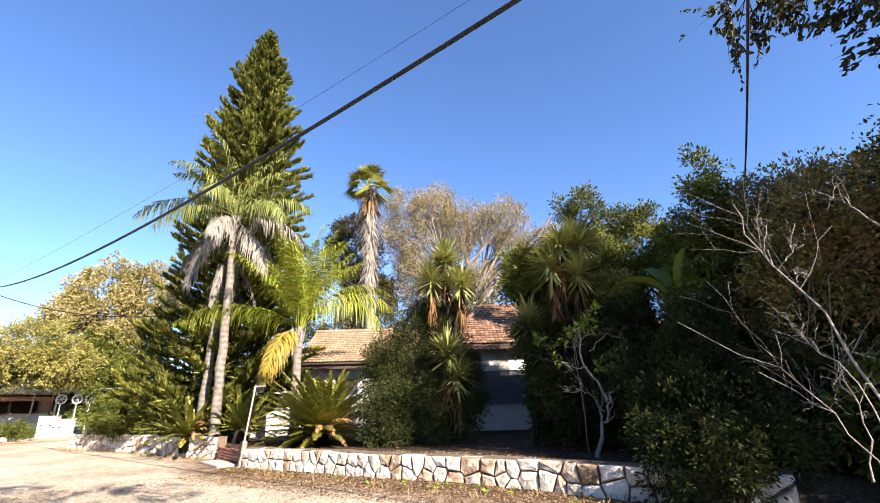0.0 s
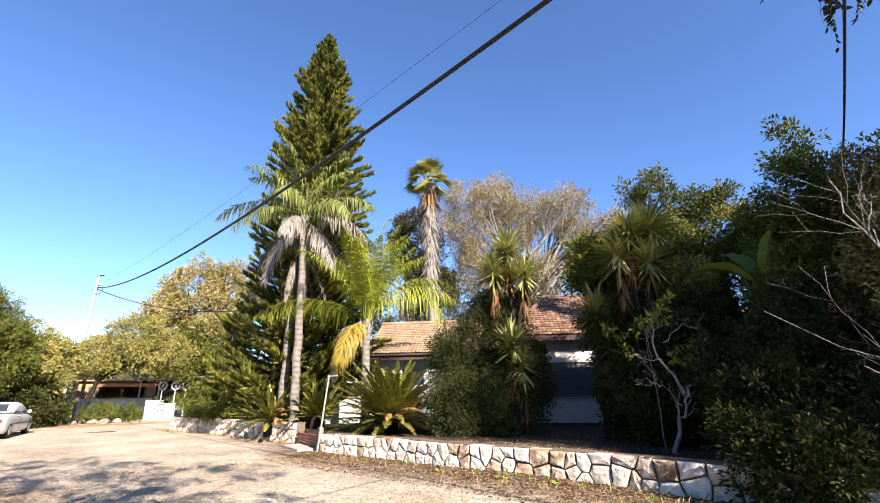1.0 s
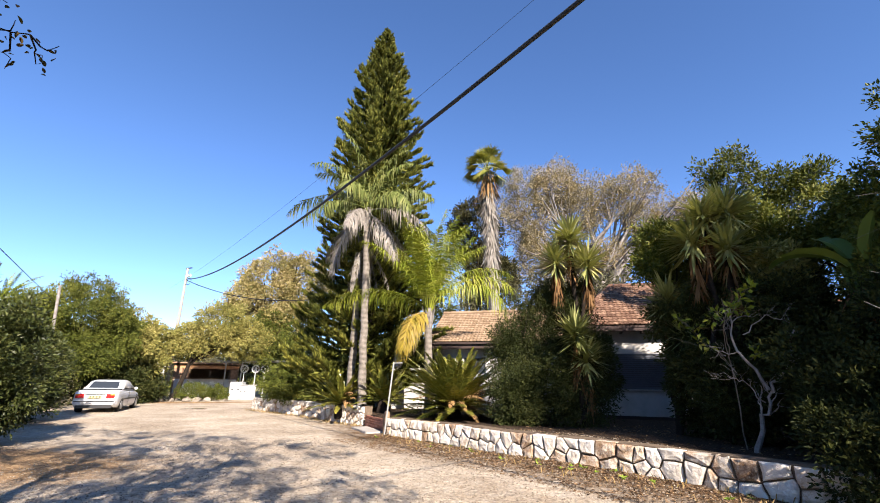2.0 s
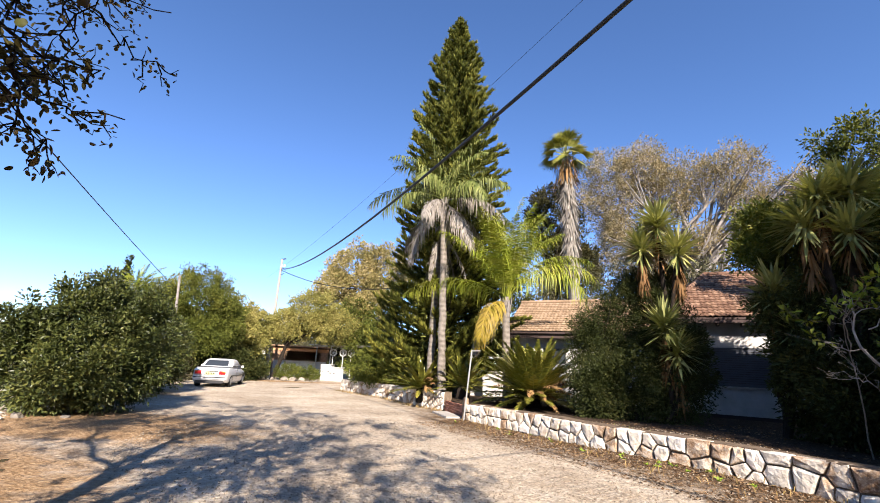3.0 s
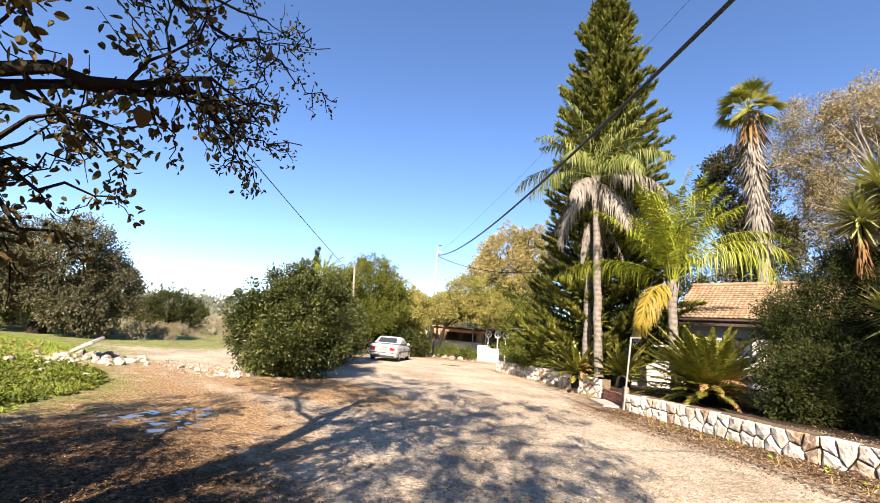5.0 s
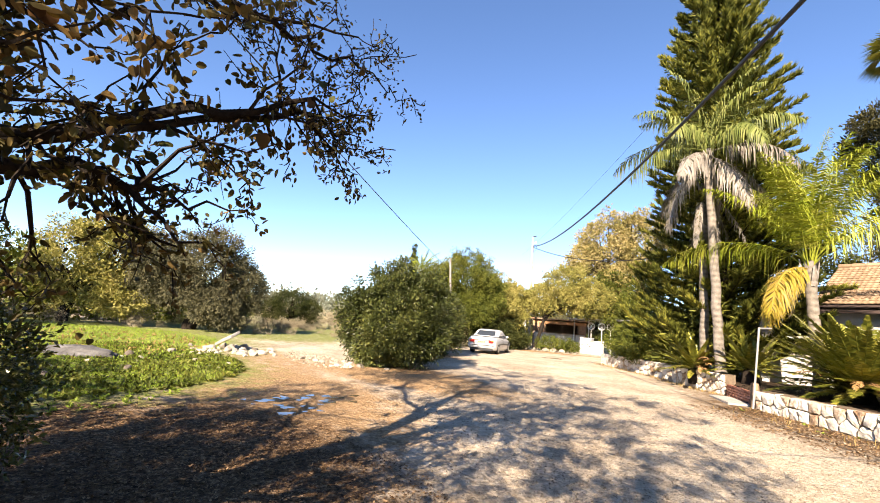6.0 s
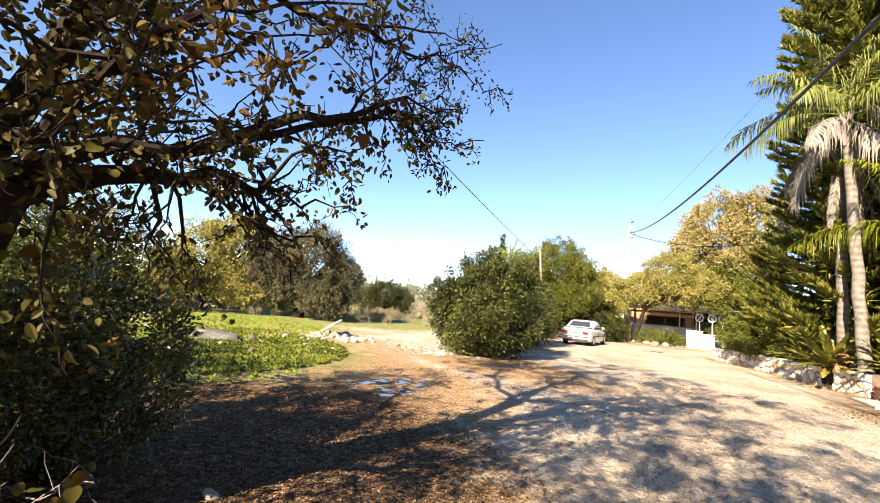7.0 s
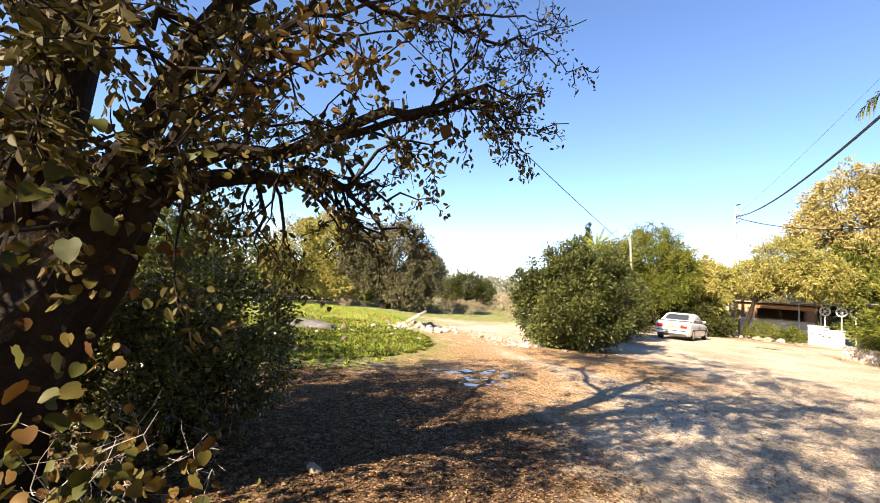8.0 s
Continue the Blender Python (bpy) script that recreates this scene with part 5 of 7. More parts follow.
twig_tree("frangipani", (3.1, 9.77, GZ), [([(3.1, 9.77, 0.3), (3.3, 9.7, 1.03), (3.46, 9.65, 1.55)], 1.5), ([(3.46, 9.65, 1.5), (3.21, 9.73, 1.99), (3.02, 9.79, 2.44), (3.06, 9.78, 3.0)], 0.9), ([(3.46, 9.65, 1.5), (3.64, 9.58, 1.76), (3.78, 9.52, 1.97), (3.93, 9.47, 2.65)], 0.9), ([(3.35, 9.65, 1.3), (3.0, 9.5, 1.7), (2.75, 9.45, 1.75)], 0.35), ([(3.1, 9.7, 2.2), (2.8, 9.5, 2.2), (2.5, 9.4, 2.3)], 0.3), ([(3.2, 9.7, 2.5), (3.6, 9.6, 2.9), (3.85, 9.5, 2.75)], 0.3)],
          "bare pale-barked frangipani with few leaves", 0.037, 131, M["bark_grey"], twigs=5)
twig_tree("frangipani", (3.1, 10.2, GZ), [([(3.1, 10.2, 0.35), (3.0, 10.1, 2.0), (3.0, 9.85, 3.3)], 0.5), ([(3.0, 10.05, 2.2), (2.95, 9.85, 2.7), (3.3, 9.75, 3.35)], 0.4)],
          "slender frangipani with fresh yellow-green leaves", 0.028, 132, M["pole_wood"], M["palm_bright"], 10)
twig_tree("fallen_branches", (5.8, 5.6, 0.05), [([(5.01, 5.17, 1.32), (4.89, 5.55, 2.53), (4.74, 5.94, 3.3), (4.66, 6.13, 3.87), (4.6, 6.3, 4.42)], 1.0), ([(4.74, 5.94, 3.3), (4.78, 6.04, 3.7), (4.89, 6.08, 4.12)], 0.5), ([(4.76, 5.92, 3.25), (4.98, 5.87, 3.47), (5.16, 5.85, 3.92)], 0.5), ([(4.35, 4.69, 0.65), (4.36, 4.95, 1.07), (4.41, 5.31, 1.39), (4.35, 5.74, 1.86), (4.07, 6.3, 2.21), (3.74, 6.85, 2.71)], 0.55), ([(4.37, 4.68, 0.75), (4.5, 4.83, 1.46), (4.57, 5.17, 1.88), (4.55, 5.58, 2.25), (4.53, 5.98, 2.38)], 0.5), ([(5.3, 4.87, 3.47), (5.34, 5.26, 3.99), (5.39, 5.64, 4.35)], 0.6), ([(4.79, 5.77, 2.99), (4.88, 5.7, 3.17), (5.0, 5.73, 3.09)], 0.4), ([(4.34, 4.97, 0.66), (4.56, 5.04, 1.23), (4.63, 5.25, 1.63), (4.73, 5.29, 1.95)], 0.55)],
          "dry leafless pale branches leaning before the thicket", 0.017, 133, M["bark_grey"], twigs=7)

# trees behind the house
broad_tree("pecan_tree", (1.5, 35.5, GZ), (1.5, 35.0, 7.0), 0.40, [((-2.8, 34.0, 15.4), (2.4, 2.2, 3.6)), ((-0.4, 34.5, 17.0), (2.2, 2.2, 2.4)), ((2.0, 34.3, 15.2), (1.8, 2.0, 2.6)), ((5.2, 34, 15.6), (2.3, 2.2, 2.2)), ((6.6, 33.6, 12.8), (1.8, 1.8, 1.6)), ((8.8, 33, 13.2), (2.2, 2.0, 1.8)), ((-1.5, 34, 11.0), (2.8, 2.0, 2.4)), ((3.2, 34, 10.8), (2.0, 1.6, 1.2))], 1250, 0.62, 70, 0.16, 0.06, M["grey_tree"], M["bark_grey"], "large half-bare tree with thin grey-brown foliage", "tree", "trees behind the house", 141, 0.3, 54, sub=4)
broad_tree("background_tree", (-7.0, 33, GZ), (-7.0, 32.8, 7.0), 0.3, [((-6.9, 32.6, 13.2), (2.0, 1.8, 2.8)), ((-5.6, 32.8, 9.5), (2.2, 1.8, 2.6))], 420, 0.45, 50, 0.24, 0.09, M["dark_olive"], M["bark_dark"], "dark tree behind the fan palm", "tree", "trees behind the house", 142)
broad_tree("background_tree", (-2.0, 28.0, GZ), (-2.0, 28.0, 3.0), 0.2, [((-2.0, 28.0, 6.0), (3.2, 1.6, 2.2)), ((-6.0, 28.0, 5.4), (2.2, 1.4, 2.0)), ((2.0, 28, 6.2), (2.6, 1.5, 2.0))], 520, 0.4, 40, 0.2, 0.07, M["olive"], M["bark_grey"], "grey-green trees behind the house roofs", "tree", "trees behind the house", 143, 0.45)
broad_tree("background_tree", (-7.6, 24.5, GZ), (-7.6, 24.5, 2.0), 0.18, [((-7.6, 24.4, 4.2), (1.6, 1.4, 2.0)), ((-8.0, 22.2, 2.2), (1.2, 1.2, 1.6))], 260, 0.3, 45, 0.16, 0.06, M["dark_green"], M["bark_dark"], "dark evergreen beside the house wing", "tree", "trees behind the house", 144)

# planting along the west wall
shrub("shrub", (-12.6, 18.9, GZ), [((-12.6, 18.9, 1.5), (1.3, 0.9, 1.1)), ((-14.2, 19.9, 1.3), (1.2, 0.8, 0.9)), ((-11.2, 18.4, 1.3), (0.9, 0.7, 0.8))], 420, 0.22, 45, 0.15, 0.04, M["acacia"], "bright green shrubs spilling over the stone wall", "shrub", "garden shrubs", 151)

# ---- trees along the yard ----
shrub("citrus_bush", (-13.5, 6.5, 0), [((-13.7, 6.4, 1.6), (1.4, 1.3, 1.5)), ((-13.5, 7.2, 1.4), (0.7, 0.6, 1.2)), ((-14.2, 5.4, 1.3), (0.7, 0.7, 1.1)), ((-13.8, 6.6, 2.9), (0.5, 0.5, 0.5)), ((-13.4, 5.9, 2.5), (0.5, 0.5, 0.5)), ((-13.6, 7.1, 2.6), (0.4, 0.4, 0.55)), ((-12.6, 6.2, 1.0), (0.6, 0.8, 0.8)), ((-13.1, 6.7, 2.0), (0.6, 0.6, 0.6)), ((-13.9, 5.8, 2.9), (0.3, 0.3, 0.4)), ((-13.0, 5.4, 0.8), (0.6, 0.6, 0.7)), ((-12.7, 7.2, 1.6), (0.6, 0.6, 1.4)), ((-12.9, 7.3, 2.8), (0.35, 0.35, 0.5)), ((-14.4, 5.0, 1.9), (0.5, 0.5, 0.9)), ((-13.6, 6.3, 3.2), (0.3, 0.3, 0.5))], 1000, 0.26, 60, 0.105, 0.05, M["bush_green"], "large rounded glossy green bush on the yard", "bush", "", 201, 0.75, None, 20, 0.06)
shrub("bush", (-18.4, 11.0, 0), [((-18.4, 11.0, 1.5), (1.2, 1.2, 1.5)), ((-17.7, 10.0, 1.3), (1.0, 1.0, 1.3)), ((-19.4, 11.9, 1.5), (1.0, 0.9, 1.5)), ((-18.2, 10.8, 2.7), (0.6, 0.6, 0.6)), ((-19.8, 12.2, 2.4), (0.6, 0.5, 0.7)), ((-17.0, 9.4, 2.3), (0.6, 0.6, 0.7))], 620, 0.27, 52, 0.115, 0.055, M["bush_green"], "glossy green bush beside the larger bush", "bush", "", 213, 0.6, None, 14, 0.05)
shrub("dry_shrub", (-30.0, 25.2, 0), [((-30.0, 25.2, 1.4), (1.2, 1.2, 1.5)), ((-31.2, 26.4, 1.6), (1.2, 1.2, 1.7))], 260, 0.3, 40, 0.15, 0.06, M["brown_gold"], "dry yellow-brown shrub beside the gate pillar", "shrub", "", 214, 0.4)
broad_tree("background_tree", (-37.0, 37.0, 0), (-37.0, 37.0, 2.0), 0.3, [((-38.0, 34.5, 3.6), (3.4, 3.0, 2.6)), ((-34.0, 39.0, 3.6), (3.6, 3.0, 2.8)), ((-30.0, 42.0, 3.4), (3.4, 3.0, 2.6)), ((-26.0, 40.0, 3.2), (3.2, 2.6, 2.4))], 700, 0.5, 44, 0.24, 0.1, M["olive"], M["bark_dark"], "dusky trees behind the shed and carport", "tree", "yard trees", 215, 0.3)
shrub("hedge", (-27.0, 19.4, 0), [((-28.4, 17.0, 1.3), (1.4, 1.4, 1.6)), ((-27.3, 18.8, 1.5), (1.3, 1.3, 1.9)), ((-26.4, 20.0, 1.3), (1.2, 1.2, 1.6)), ((-25.8, 21.4, 0.9), (1.0, 1.2, 1.2)), ((-27.8, 21.8, 1.6), (1.4, 1.6, 2.0)), ((-29.4, 19.0, 3.0), (1.6, 1.6, 2.0)), ((-27.0, 23.4, 0.8), (1.2, 1.0, 1.0))], 900, 0.32, 48, 0.15, 0.07, M["dark_green"], "dark hedge of dense shrubs behind the parked car", "hedge", "", 212, 0.4)
shrub("bush", (-25.6, 13.6, 0), [((-25.6, 13.6, 1.5), (1.4, 1.6, 1.7)), ((-24.9, 15.0, 1.2), (1.2, 1.2, 1.3)), ((-26.6, 12.2, 1.5), (1.4, 1.4, 1.6)), ((-26.8, 16.2, 1.6), (1.6, 1.4, 1.6))], 800, 0.24, 40, 0.12, 0.05, M["dark_green"], "dark bush behind the glossy bush", "bush", "", 202, 0.6)
broad_tree("acacia_tree", (-27.8, 18.4, 0), (-27.7, 18.3, 2.6), 0.2, [((-27.2, 18.3, 5.0), (2.5, 2.3, 2.1)), ((-28.8, 16.7, 4.4), (1.8, 1.6, 1.6)), ((-26.2, 19.8, 3.9), (1.5, 1.4, 1.7)), ((-27.6, 17.7, 3.0), (2.2, 1.6, 1.4)), ((-26.4, 18.6, 2.6), (1.6, 1.6, 1.2))], 1500, 0.34, 60, 0.15, 0.05, M["acacia"], M["bark_dark"], "feathery green tree behind the parked car", "tree", "yard trees", 203, 0.35)
broad_tree("yard_tree", (-28.6, 22.4, 0), (-28.6, 22.4, 2.2), 0.17, [((-28.0, 22.2, 4.2), (1.8, 1.6, 1.5)), ((-26.6, 21.2, 3.4), (1.3, 1.2, 1.2)), ((-28.2, 24.0, 3.9), (1.6, 1.5, 1.2)), ((-27.8, 23.2, 2.4), (1.5, 1.4, 1.4))], 620, 0.32, 45, 0.17, 0.075, M["yellow_green"], M["bark_dark"], "yellowing leafy tree by the utility pole", "tree", "yard trees", 204)
broad_tree("yard_tree", (-27.3, 25.6, 0), (-26.9, 26.4, 2.9), 0.16, [((-25.6, 27.4, 5.2), (2.2, 2.0, 1.9)), ((-24.4, 28.6, 4.4), (2.0, 1.8, 1.5)), ((-27.2, 26.4, 4.2), (1.7, 1.5, 1.3)), ((-24.6, 27.0, 4.6), (1.0, 1.0, 0.8))], 900, 0.34, 45, 0.16, 0.07, M["yellow_green"], M["bark_dark"], "wide yellowing tree over the shed", "tree", "yard trees", 205)
broad_tree("yard_tree", (-24.8, 33.6, 0), (-24.8, 33.4, 3.8), 0.32, [((-25.3, 32.1, 9.5), (2.7, 2.4, 3.0)), ((-22.8, 33.2, 9.8), (2.4, 2.3, 2.7)), ((-26.4, 30.7, 8.1), (1.8, 1.8, 1.5)), ((-23.7, 32.9, 6.2), (3.0, 2.4, 2.2))], 900, 0.46, 48, 0.22, 0.09, M["brown_gold"], M["bark_dark"], "brown-gold autumn tree behind the carport", "tree", "yard trees", 206,
           extra=([((-23.9, 31.8, 5.1), (2.4, 1.9, 2.2)), ((-22.0, 30.7, 3.5), (2.2, 1.6, 1.6))], 300, M["mid_green"], "greener lower foliage"))
broad_tree("oak_tree", (-30.4, 0.6, 0), (-30.2, 0.7, 1.6), 0.35, [((-30.0, 1.2, 3.7), (2.4, 2.3, 2.5)), ((-29.6, 3.1, 2.6), (1.6, 1.5, 1.7)), ((-29.8, -0.4, 2.8), (1.6, 1.2, 1.7)), ((-28.4, 1.6, 1.5), (1.2, 1.4, 1.1)), ((-28.2, 2.4, 0.8), (0.8, 0.9, 0.6)), ((-30.4, -1.6, 3.4), (1.6, 1.5, 2.2))], 1700, 0.3, 55, 0.14, 0.06, M["olive"], M["bark_dark"], "broad grey-green oak beyond the grass", "tree", "field trees", 207)
broad_tree("field_tree", (-31.6, -5.6, 0), (-31.5, -5.5, 1.8), 0.25, [((-31.3, -3.6, 4.0), (1.8, 2.0, 2.5)), ((-31.0, -5.6, 3.4), (1.6, 1.8, 2.4)), ((-30.6, -3.0, 1.6), (1.3, 1.6, 1.3))], 760, 0.32, 45, 0.16, 0.07, M["yellow_green"], M["bark_dark"], "yellowing tree beside the oak", "tree", "field trees", 208)
broad_tree("field_tree", (-27.0, -10.5, 0), (-27.0, -10.4, 1.8), 0.25, [((-26.8, -10.0, 3.6), (2.4, 2.6, 2.4)), ((-25, -12.4, 3.2), (2.2, 2.2, 2.4))], 520, 0.34, 45, 0.15, 0.06, M["mid_green"], M["bark_dark"], "green tree at the edge of the field", "tree", "field trees", 209)
broad_tree("olive_tree", (-44.0, 9.2, 0), (-43.9, 9.2, 0.9), 0.22, [((-43.7, 9.3, 2.2), (1.7, 1.9, 1.5)), ((-43.6, 11.0, 1.8), (1.2, 1.2, 1.2)), ((-43.8, 7.6, 1.6), (1.1, 1.2, 1.1))], 560, 0.28, 40, 0.14, 0.05, M["dark_green"], M["bark_dark"], "dark olive tree in the field", "tree", "field trees", 210)
broad_tree("olive_tree", (-48.0, 18.5, 0), (-47.9, 18.5, 0.9), 0.2, [((-47.7, 18.5, 1.8), (1.4, 1.6, 1.1)), ((-47.6, 17.0, 1.5), (1.1, 1.1, 0.9))], 260, 0.26, 40, 0.14, 0.04, M["dark_green"], M["bark_dark"], "dark olive tree in the field", "tree", "field trees", 211)


def cypress(base, h, rad, label):
    root = thing("cypress", base, label, "tree", "far trees")
    S = Soup()
    b = np.array(base, float)
    tube(S, [b, b + [0, 0, h * 0.9]], [0.2, 0.03], 6)
    S.done("trunk", M["bark_dark"], root, base)
    S = Soup()
    foliage(S, [(b + [0, 0, h * (0.1 + 0.1 * i)], (rad * k, rad * k, h * 0.1)) for i, k in enumerate((0.8, 0.95, 1.0, 1.0, 0.95, 0.85, 0.7, 0.5, 0.25))], 420, 0.35, 30, 0.3, 0.1, 220, 0.6, 0.9, 0.8)
    S.done("crown", M["dark_green"], root, base)


cypress((-55.0, 27.9, 0), 12.3, 0.8, "slim dark cypress beyond the bushes")


def far_stuff(name, n, inner, outer, az0, az1, size, mat, label, seed, per=26, flat=0.6, leaf=0.16):
    r = np.random.default_rng(seed)
    S = Soup()
    a = np.radians(r.uniform(az0, az1, n))
    d = inner + (outer - inner) * r.random(n) ** 0.8
    P = np.stack([np.cos(a) * d, np.sin(a) * d], 1)
    z = ground_height(P)
    for i in range(n):
        s = size * r.uniform(0.5, 1.3)
        c = np.array([P[i, 0], P[i, 1], z[i] + s * flat * 0.7])
        foliage(S, [(c, (s, s, s * flat))], 16, s * 0.36, per, s * leaf, s * leaf * 0.5, seed * 1000 + i, 0.3)
    ob = S.done(name, mat)
    tagged(ob, label, "vegetation", kind="stuff")


feather_palm("date_palm", (-35.3, 18.6, 0), (-35.25, 18.68, 6.2), 0.2, 0.17, ring_fronds(33, 26, 80, 10, 2.2, 50, 80, 0, 0.6), "small palm crown showing above the bushes", [("palm_bright", "yellow-green frond")], 0.5, 40, 0.05, 34, group="far trees")
far_stuff("scrub", 110, 52, 85, 140, 174, 1.5, M["scrub"], "grey dry scrub across the field", 301, 50, 0.8, 0.12)
far_stuff("scrub", 240, 29, 50, 146, 196, 0.6, M["scrub"], "low dry weeds and scrub in the field", 308, 40, 0.7, 0.12)
far_stuff("scrub", 80, 34, 60, 174, 218, 2.4, M["mid_green"], "green scrub across the field", 302, 44, 1.0)
far_stuff("far_wood", 240, 130, 380, 120, 230, 9.0, M["far_wood"], "hazy wooded hills on the horizon", 303, 22, 0.5)
far_stuff("far_wood", 60, 60, 120, 112, 150, 4.0, M["mid_green"], "trees beyond the yard", 304, 26, 0.7)
far_stuff("far_wood", 60, 55, 110, 60, 112, 4.6, M["olive"], "trees beyond the houses", 305, 26, 0.8)
far_stuff("far_wood", 40, 30, 80, 0, 58, 4.0, M["dark_green"], "trees beyond the thicket", 306, 26, 0.9)
# unseen ring of trees added behind the camera to close off skylight
far_stuff("far_wood", 40, 40, 90, 232, 355, 5.0, M["mid_green"], "trees behind the yard", 307, 26, 0.9)

# ---- foreground oak with its climbing vine ----


def fore_tree():
    r = np.random.default_rng(81)
    base = (-2.75, -2.75, 0.0)
    root = thing("oak_tree", base, "spreading dark-barked oak with yellowing vine-covered boughs", "tree")
    S = Soup()
    trunk = [(-2.75, -2.75, -0.15), (-2.73, -2.68, 0.2), (-2.7, -2.6, 0.5), (-2.63, -2.46, 0.85), (-2.58, -2.3, 1.2), (-2.56, -2.16, 1.5), (-2.5, -2.05, 1.75), (-2.45, -1.9, 2.1)]
    tube(S, trunk, [0.46, 0.40, 0.37, 0.36, 0.33, 0.33, 0.30, 0.26], 22, 0.07, r)
    tube(S, [(-2.62, -2.4, 1.0), (-2.35, -2.3, 2.0), (-2.1, -2.0, 3.2), (-1.95, -2.0, 4.5), (-1.9, -2.35, 5.8), (-1.9, -2.5, 7.0)], [0.26, 0.20, 0.14, 0.10, 0.07, 0.04], 10, 0.06, r)
    boughs = [
        ([(-2.45, -1.9, 1.95), (-2.5, -1.4, 2.3), (-2.62, -0.75, 2.5), (-2.75, -0.15, 2.85), (-2.8, 0.4, 3.15)], 0.07),
        ([(-2.48, -1.95, 1.9), (-2.7, -1.5, 2.15), (-2.95, -1.0, 2.3), (-3.1, -0.55, 2.35)], 0.09),
        ([(-2.5, -1.9, 2.1), (-2.2, -1.3, 3.1), (-2.2, -0.6, 3.75), (-2.3, 0.2, 4.2), (-2.5, 0.9, 4.5)], 0.09),
        ([(-2.1, -2.05, 3.0), (-1.4, -1.6, 4.2), (-0.8, -0.7, 5.2), (-0.4, 0.2, 6.0)], 0.09),
        ([(-2.05, -2.0, 3.6), (-2.7, -1.5, 4.8), (-3.4, -0.4, 5.8), (-4.2, 0.6, 6.4)], 0.09),
        ([(-1.95, -2.1, 4.4), (-1.2, -2.9, 5.6), (0.2, -2.8, 6.6), (1.4, -2.0, 7.0)], 0.10),
        ([(-1.95, -2.1, 4.6), (-3.2, -2.6, 5.6), (-4.6, -2.4, 6.6), (-5.6, -1.6, 7.0)], 0.06),
        ([(-2.5, -2.2, 1.7), (-3.3, -2.1, 2.5), (-4.2, -1.9, 3.0), (-5.0, -1.7, 3.2)], 0.05),
        ([(-2.6, -2.5, 1.3), (-2.2, -2.0, 1.75), (-1.9, -1.6, 2.0), (-1.7, -1.2, 2.3), (-1.6, -0.7, 2.75)], 0.07),
        ([(-2.1, -2.05, 3.0), (-1.6, -1.9, 3.6), (-1.3, -1.5, 3.9), (-1.3, -0.9, 4.1)], 0.08),
    ]
    boughs += [([(-2.25, -2.2, 2.4), (-1.85, -2.05, 2.6), (-1.65, -1.75, 2.45), (-1.7, -1.4, 2.4)], 0.05),
               ([(-2.25, -2.2, 2.4), (-1.95, -1.85, 2.75), (-2.0, -1.5, 2.85), (-2.15, -1.1, 2.95)], 0.05),
               ([(-2.4, -2.3, 1.6), (-1.9, -2.0, 2.0), (-1.65, -1.8, 2.1), (-1.6, -1.5, 2.05)], 0.04)]
    fine = [([(-2.25, -0.8, 3.4), (-2.72, -0.41, 3.5), (-3.0, 0.0, 3.75), (-3.08, 0.7, 3.95)], 0.03),
            ([(-2.62, -0.75, 2.5), (-2.89, 0.17, 3.0), (-2.95, 0.55, 3.1), (-3.0, 0.64, 2.9)], 0.03),
            ([(-2.6, -0.3, 3.5), (-2.9, 0.3, 3.6), (-3.0, 0.98, 3.6)], 0.025)]
    SL, SV = Soup(), Soup()

    def twigs(P, k, n, L, per, leaf):
        P = np.array(P, float)
        t = np.linspace(0, 1, len(P))
        s = np.linspace(0, 1, 12)
        Q = np.stack([np.interp(s, t, P[:, i]) for i in range(3)], 1)
        Q += r.normal(size=Q.shape) * 0.03
        Q[0] = P[0]
        tube(S, Q, np.linspace(k, k * 0.22, 12), 8, 0.06, r)
        axis = unit((P[-1] - P[0])[None])[0]
        for _ in range(n):
            u = 0.22 + 0.78 * r.random() ** 0.8
            a = np.array([np.interp(u, s, Q[:, i]) for i in range(3)])
            d = unit((axis * 0.8 + r.normal(size=3) * 0.75 + [0, 0, -0.12])[None])[0]
            e = a + d * L * r.uniform(0.5, 1.1)
            B = bend(a, e, 6, -0.05, 0.03, r)
            tube(S, B, np.linspace(k * 0.2, 0.004, 6), 4)
            for _ in range(5):
                i = r.integers(1, 6)
                f = B[i] + unit((d * 0.6 + r.normal(size=3) * 0.7 + [0, 0, -0.25])[None])[0] * L * 0.42 * r.uniform(0.4, 1.1)
                C = bend(B[i], f, 5, -0.03, 0.015, r)
                tube(S, C, np.linspace(0.006, 0.002, 5), 3)
                m = per
                q = r.random(m)
                pos = np.stack([np.interp(q, np.linspace(0, 1, 5), C[:, j]) for j in range(3)], 1) + r.normal(size=(m, 3)) * 0.035
                D = r.normal(size=(m, 3)) * 0.7 + (f - B[i]) / L * 1.2 + [0, 0, -0.3]
                oval_leaves(SL, pos, D, r.normal(size=(m, 3)) + [0, 0, 0.7], leaf * r.uniform(0.6, 1.3, m), leaf * 0.55 * r.uniform(0.7, 1.2, m))

    for i, (P, k) in enumerate(boughs):
        low = i in (0, 1, 2, 7, 8, 9, 10, 11, 12)
        twigs(P, k, 6 if i > 9 else 18 if low else 22, 0.6 if i > 9 else 0.8 if low else 1.4, 13 if low else 9, 0.054 if low else 0.085)
    for P, k in fine:
        twigs(P, k, 9, 0.55, 9, 0.036)
    # the wide upper crown over the yard; some clumps added unseen for shade
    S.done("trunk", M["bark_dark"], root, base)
    SU = Soup()
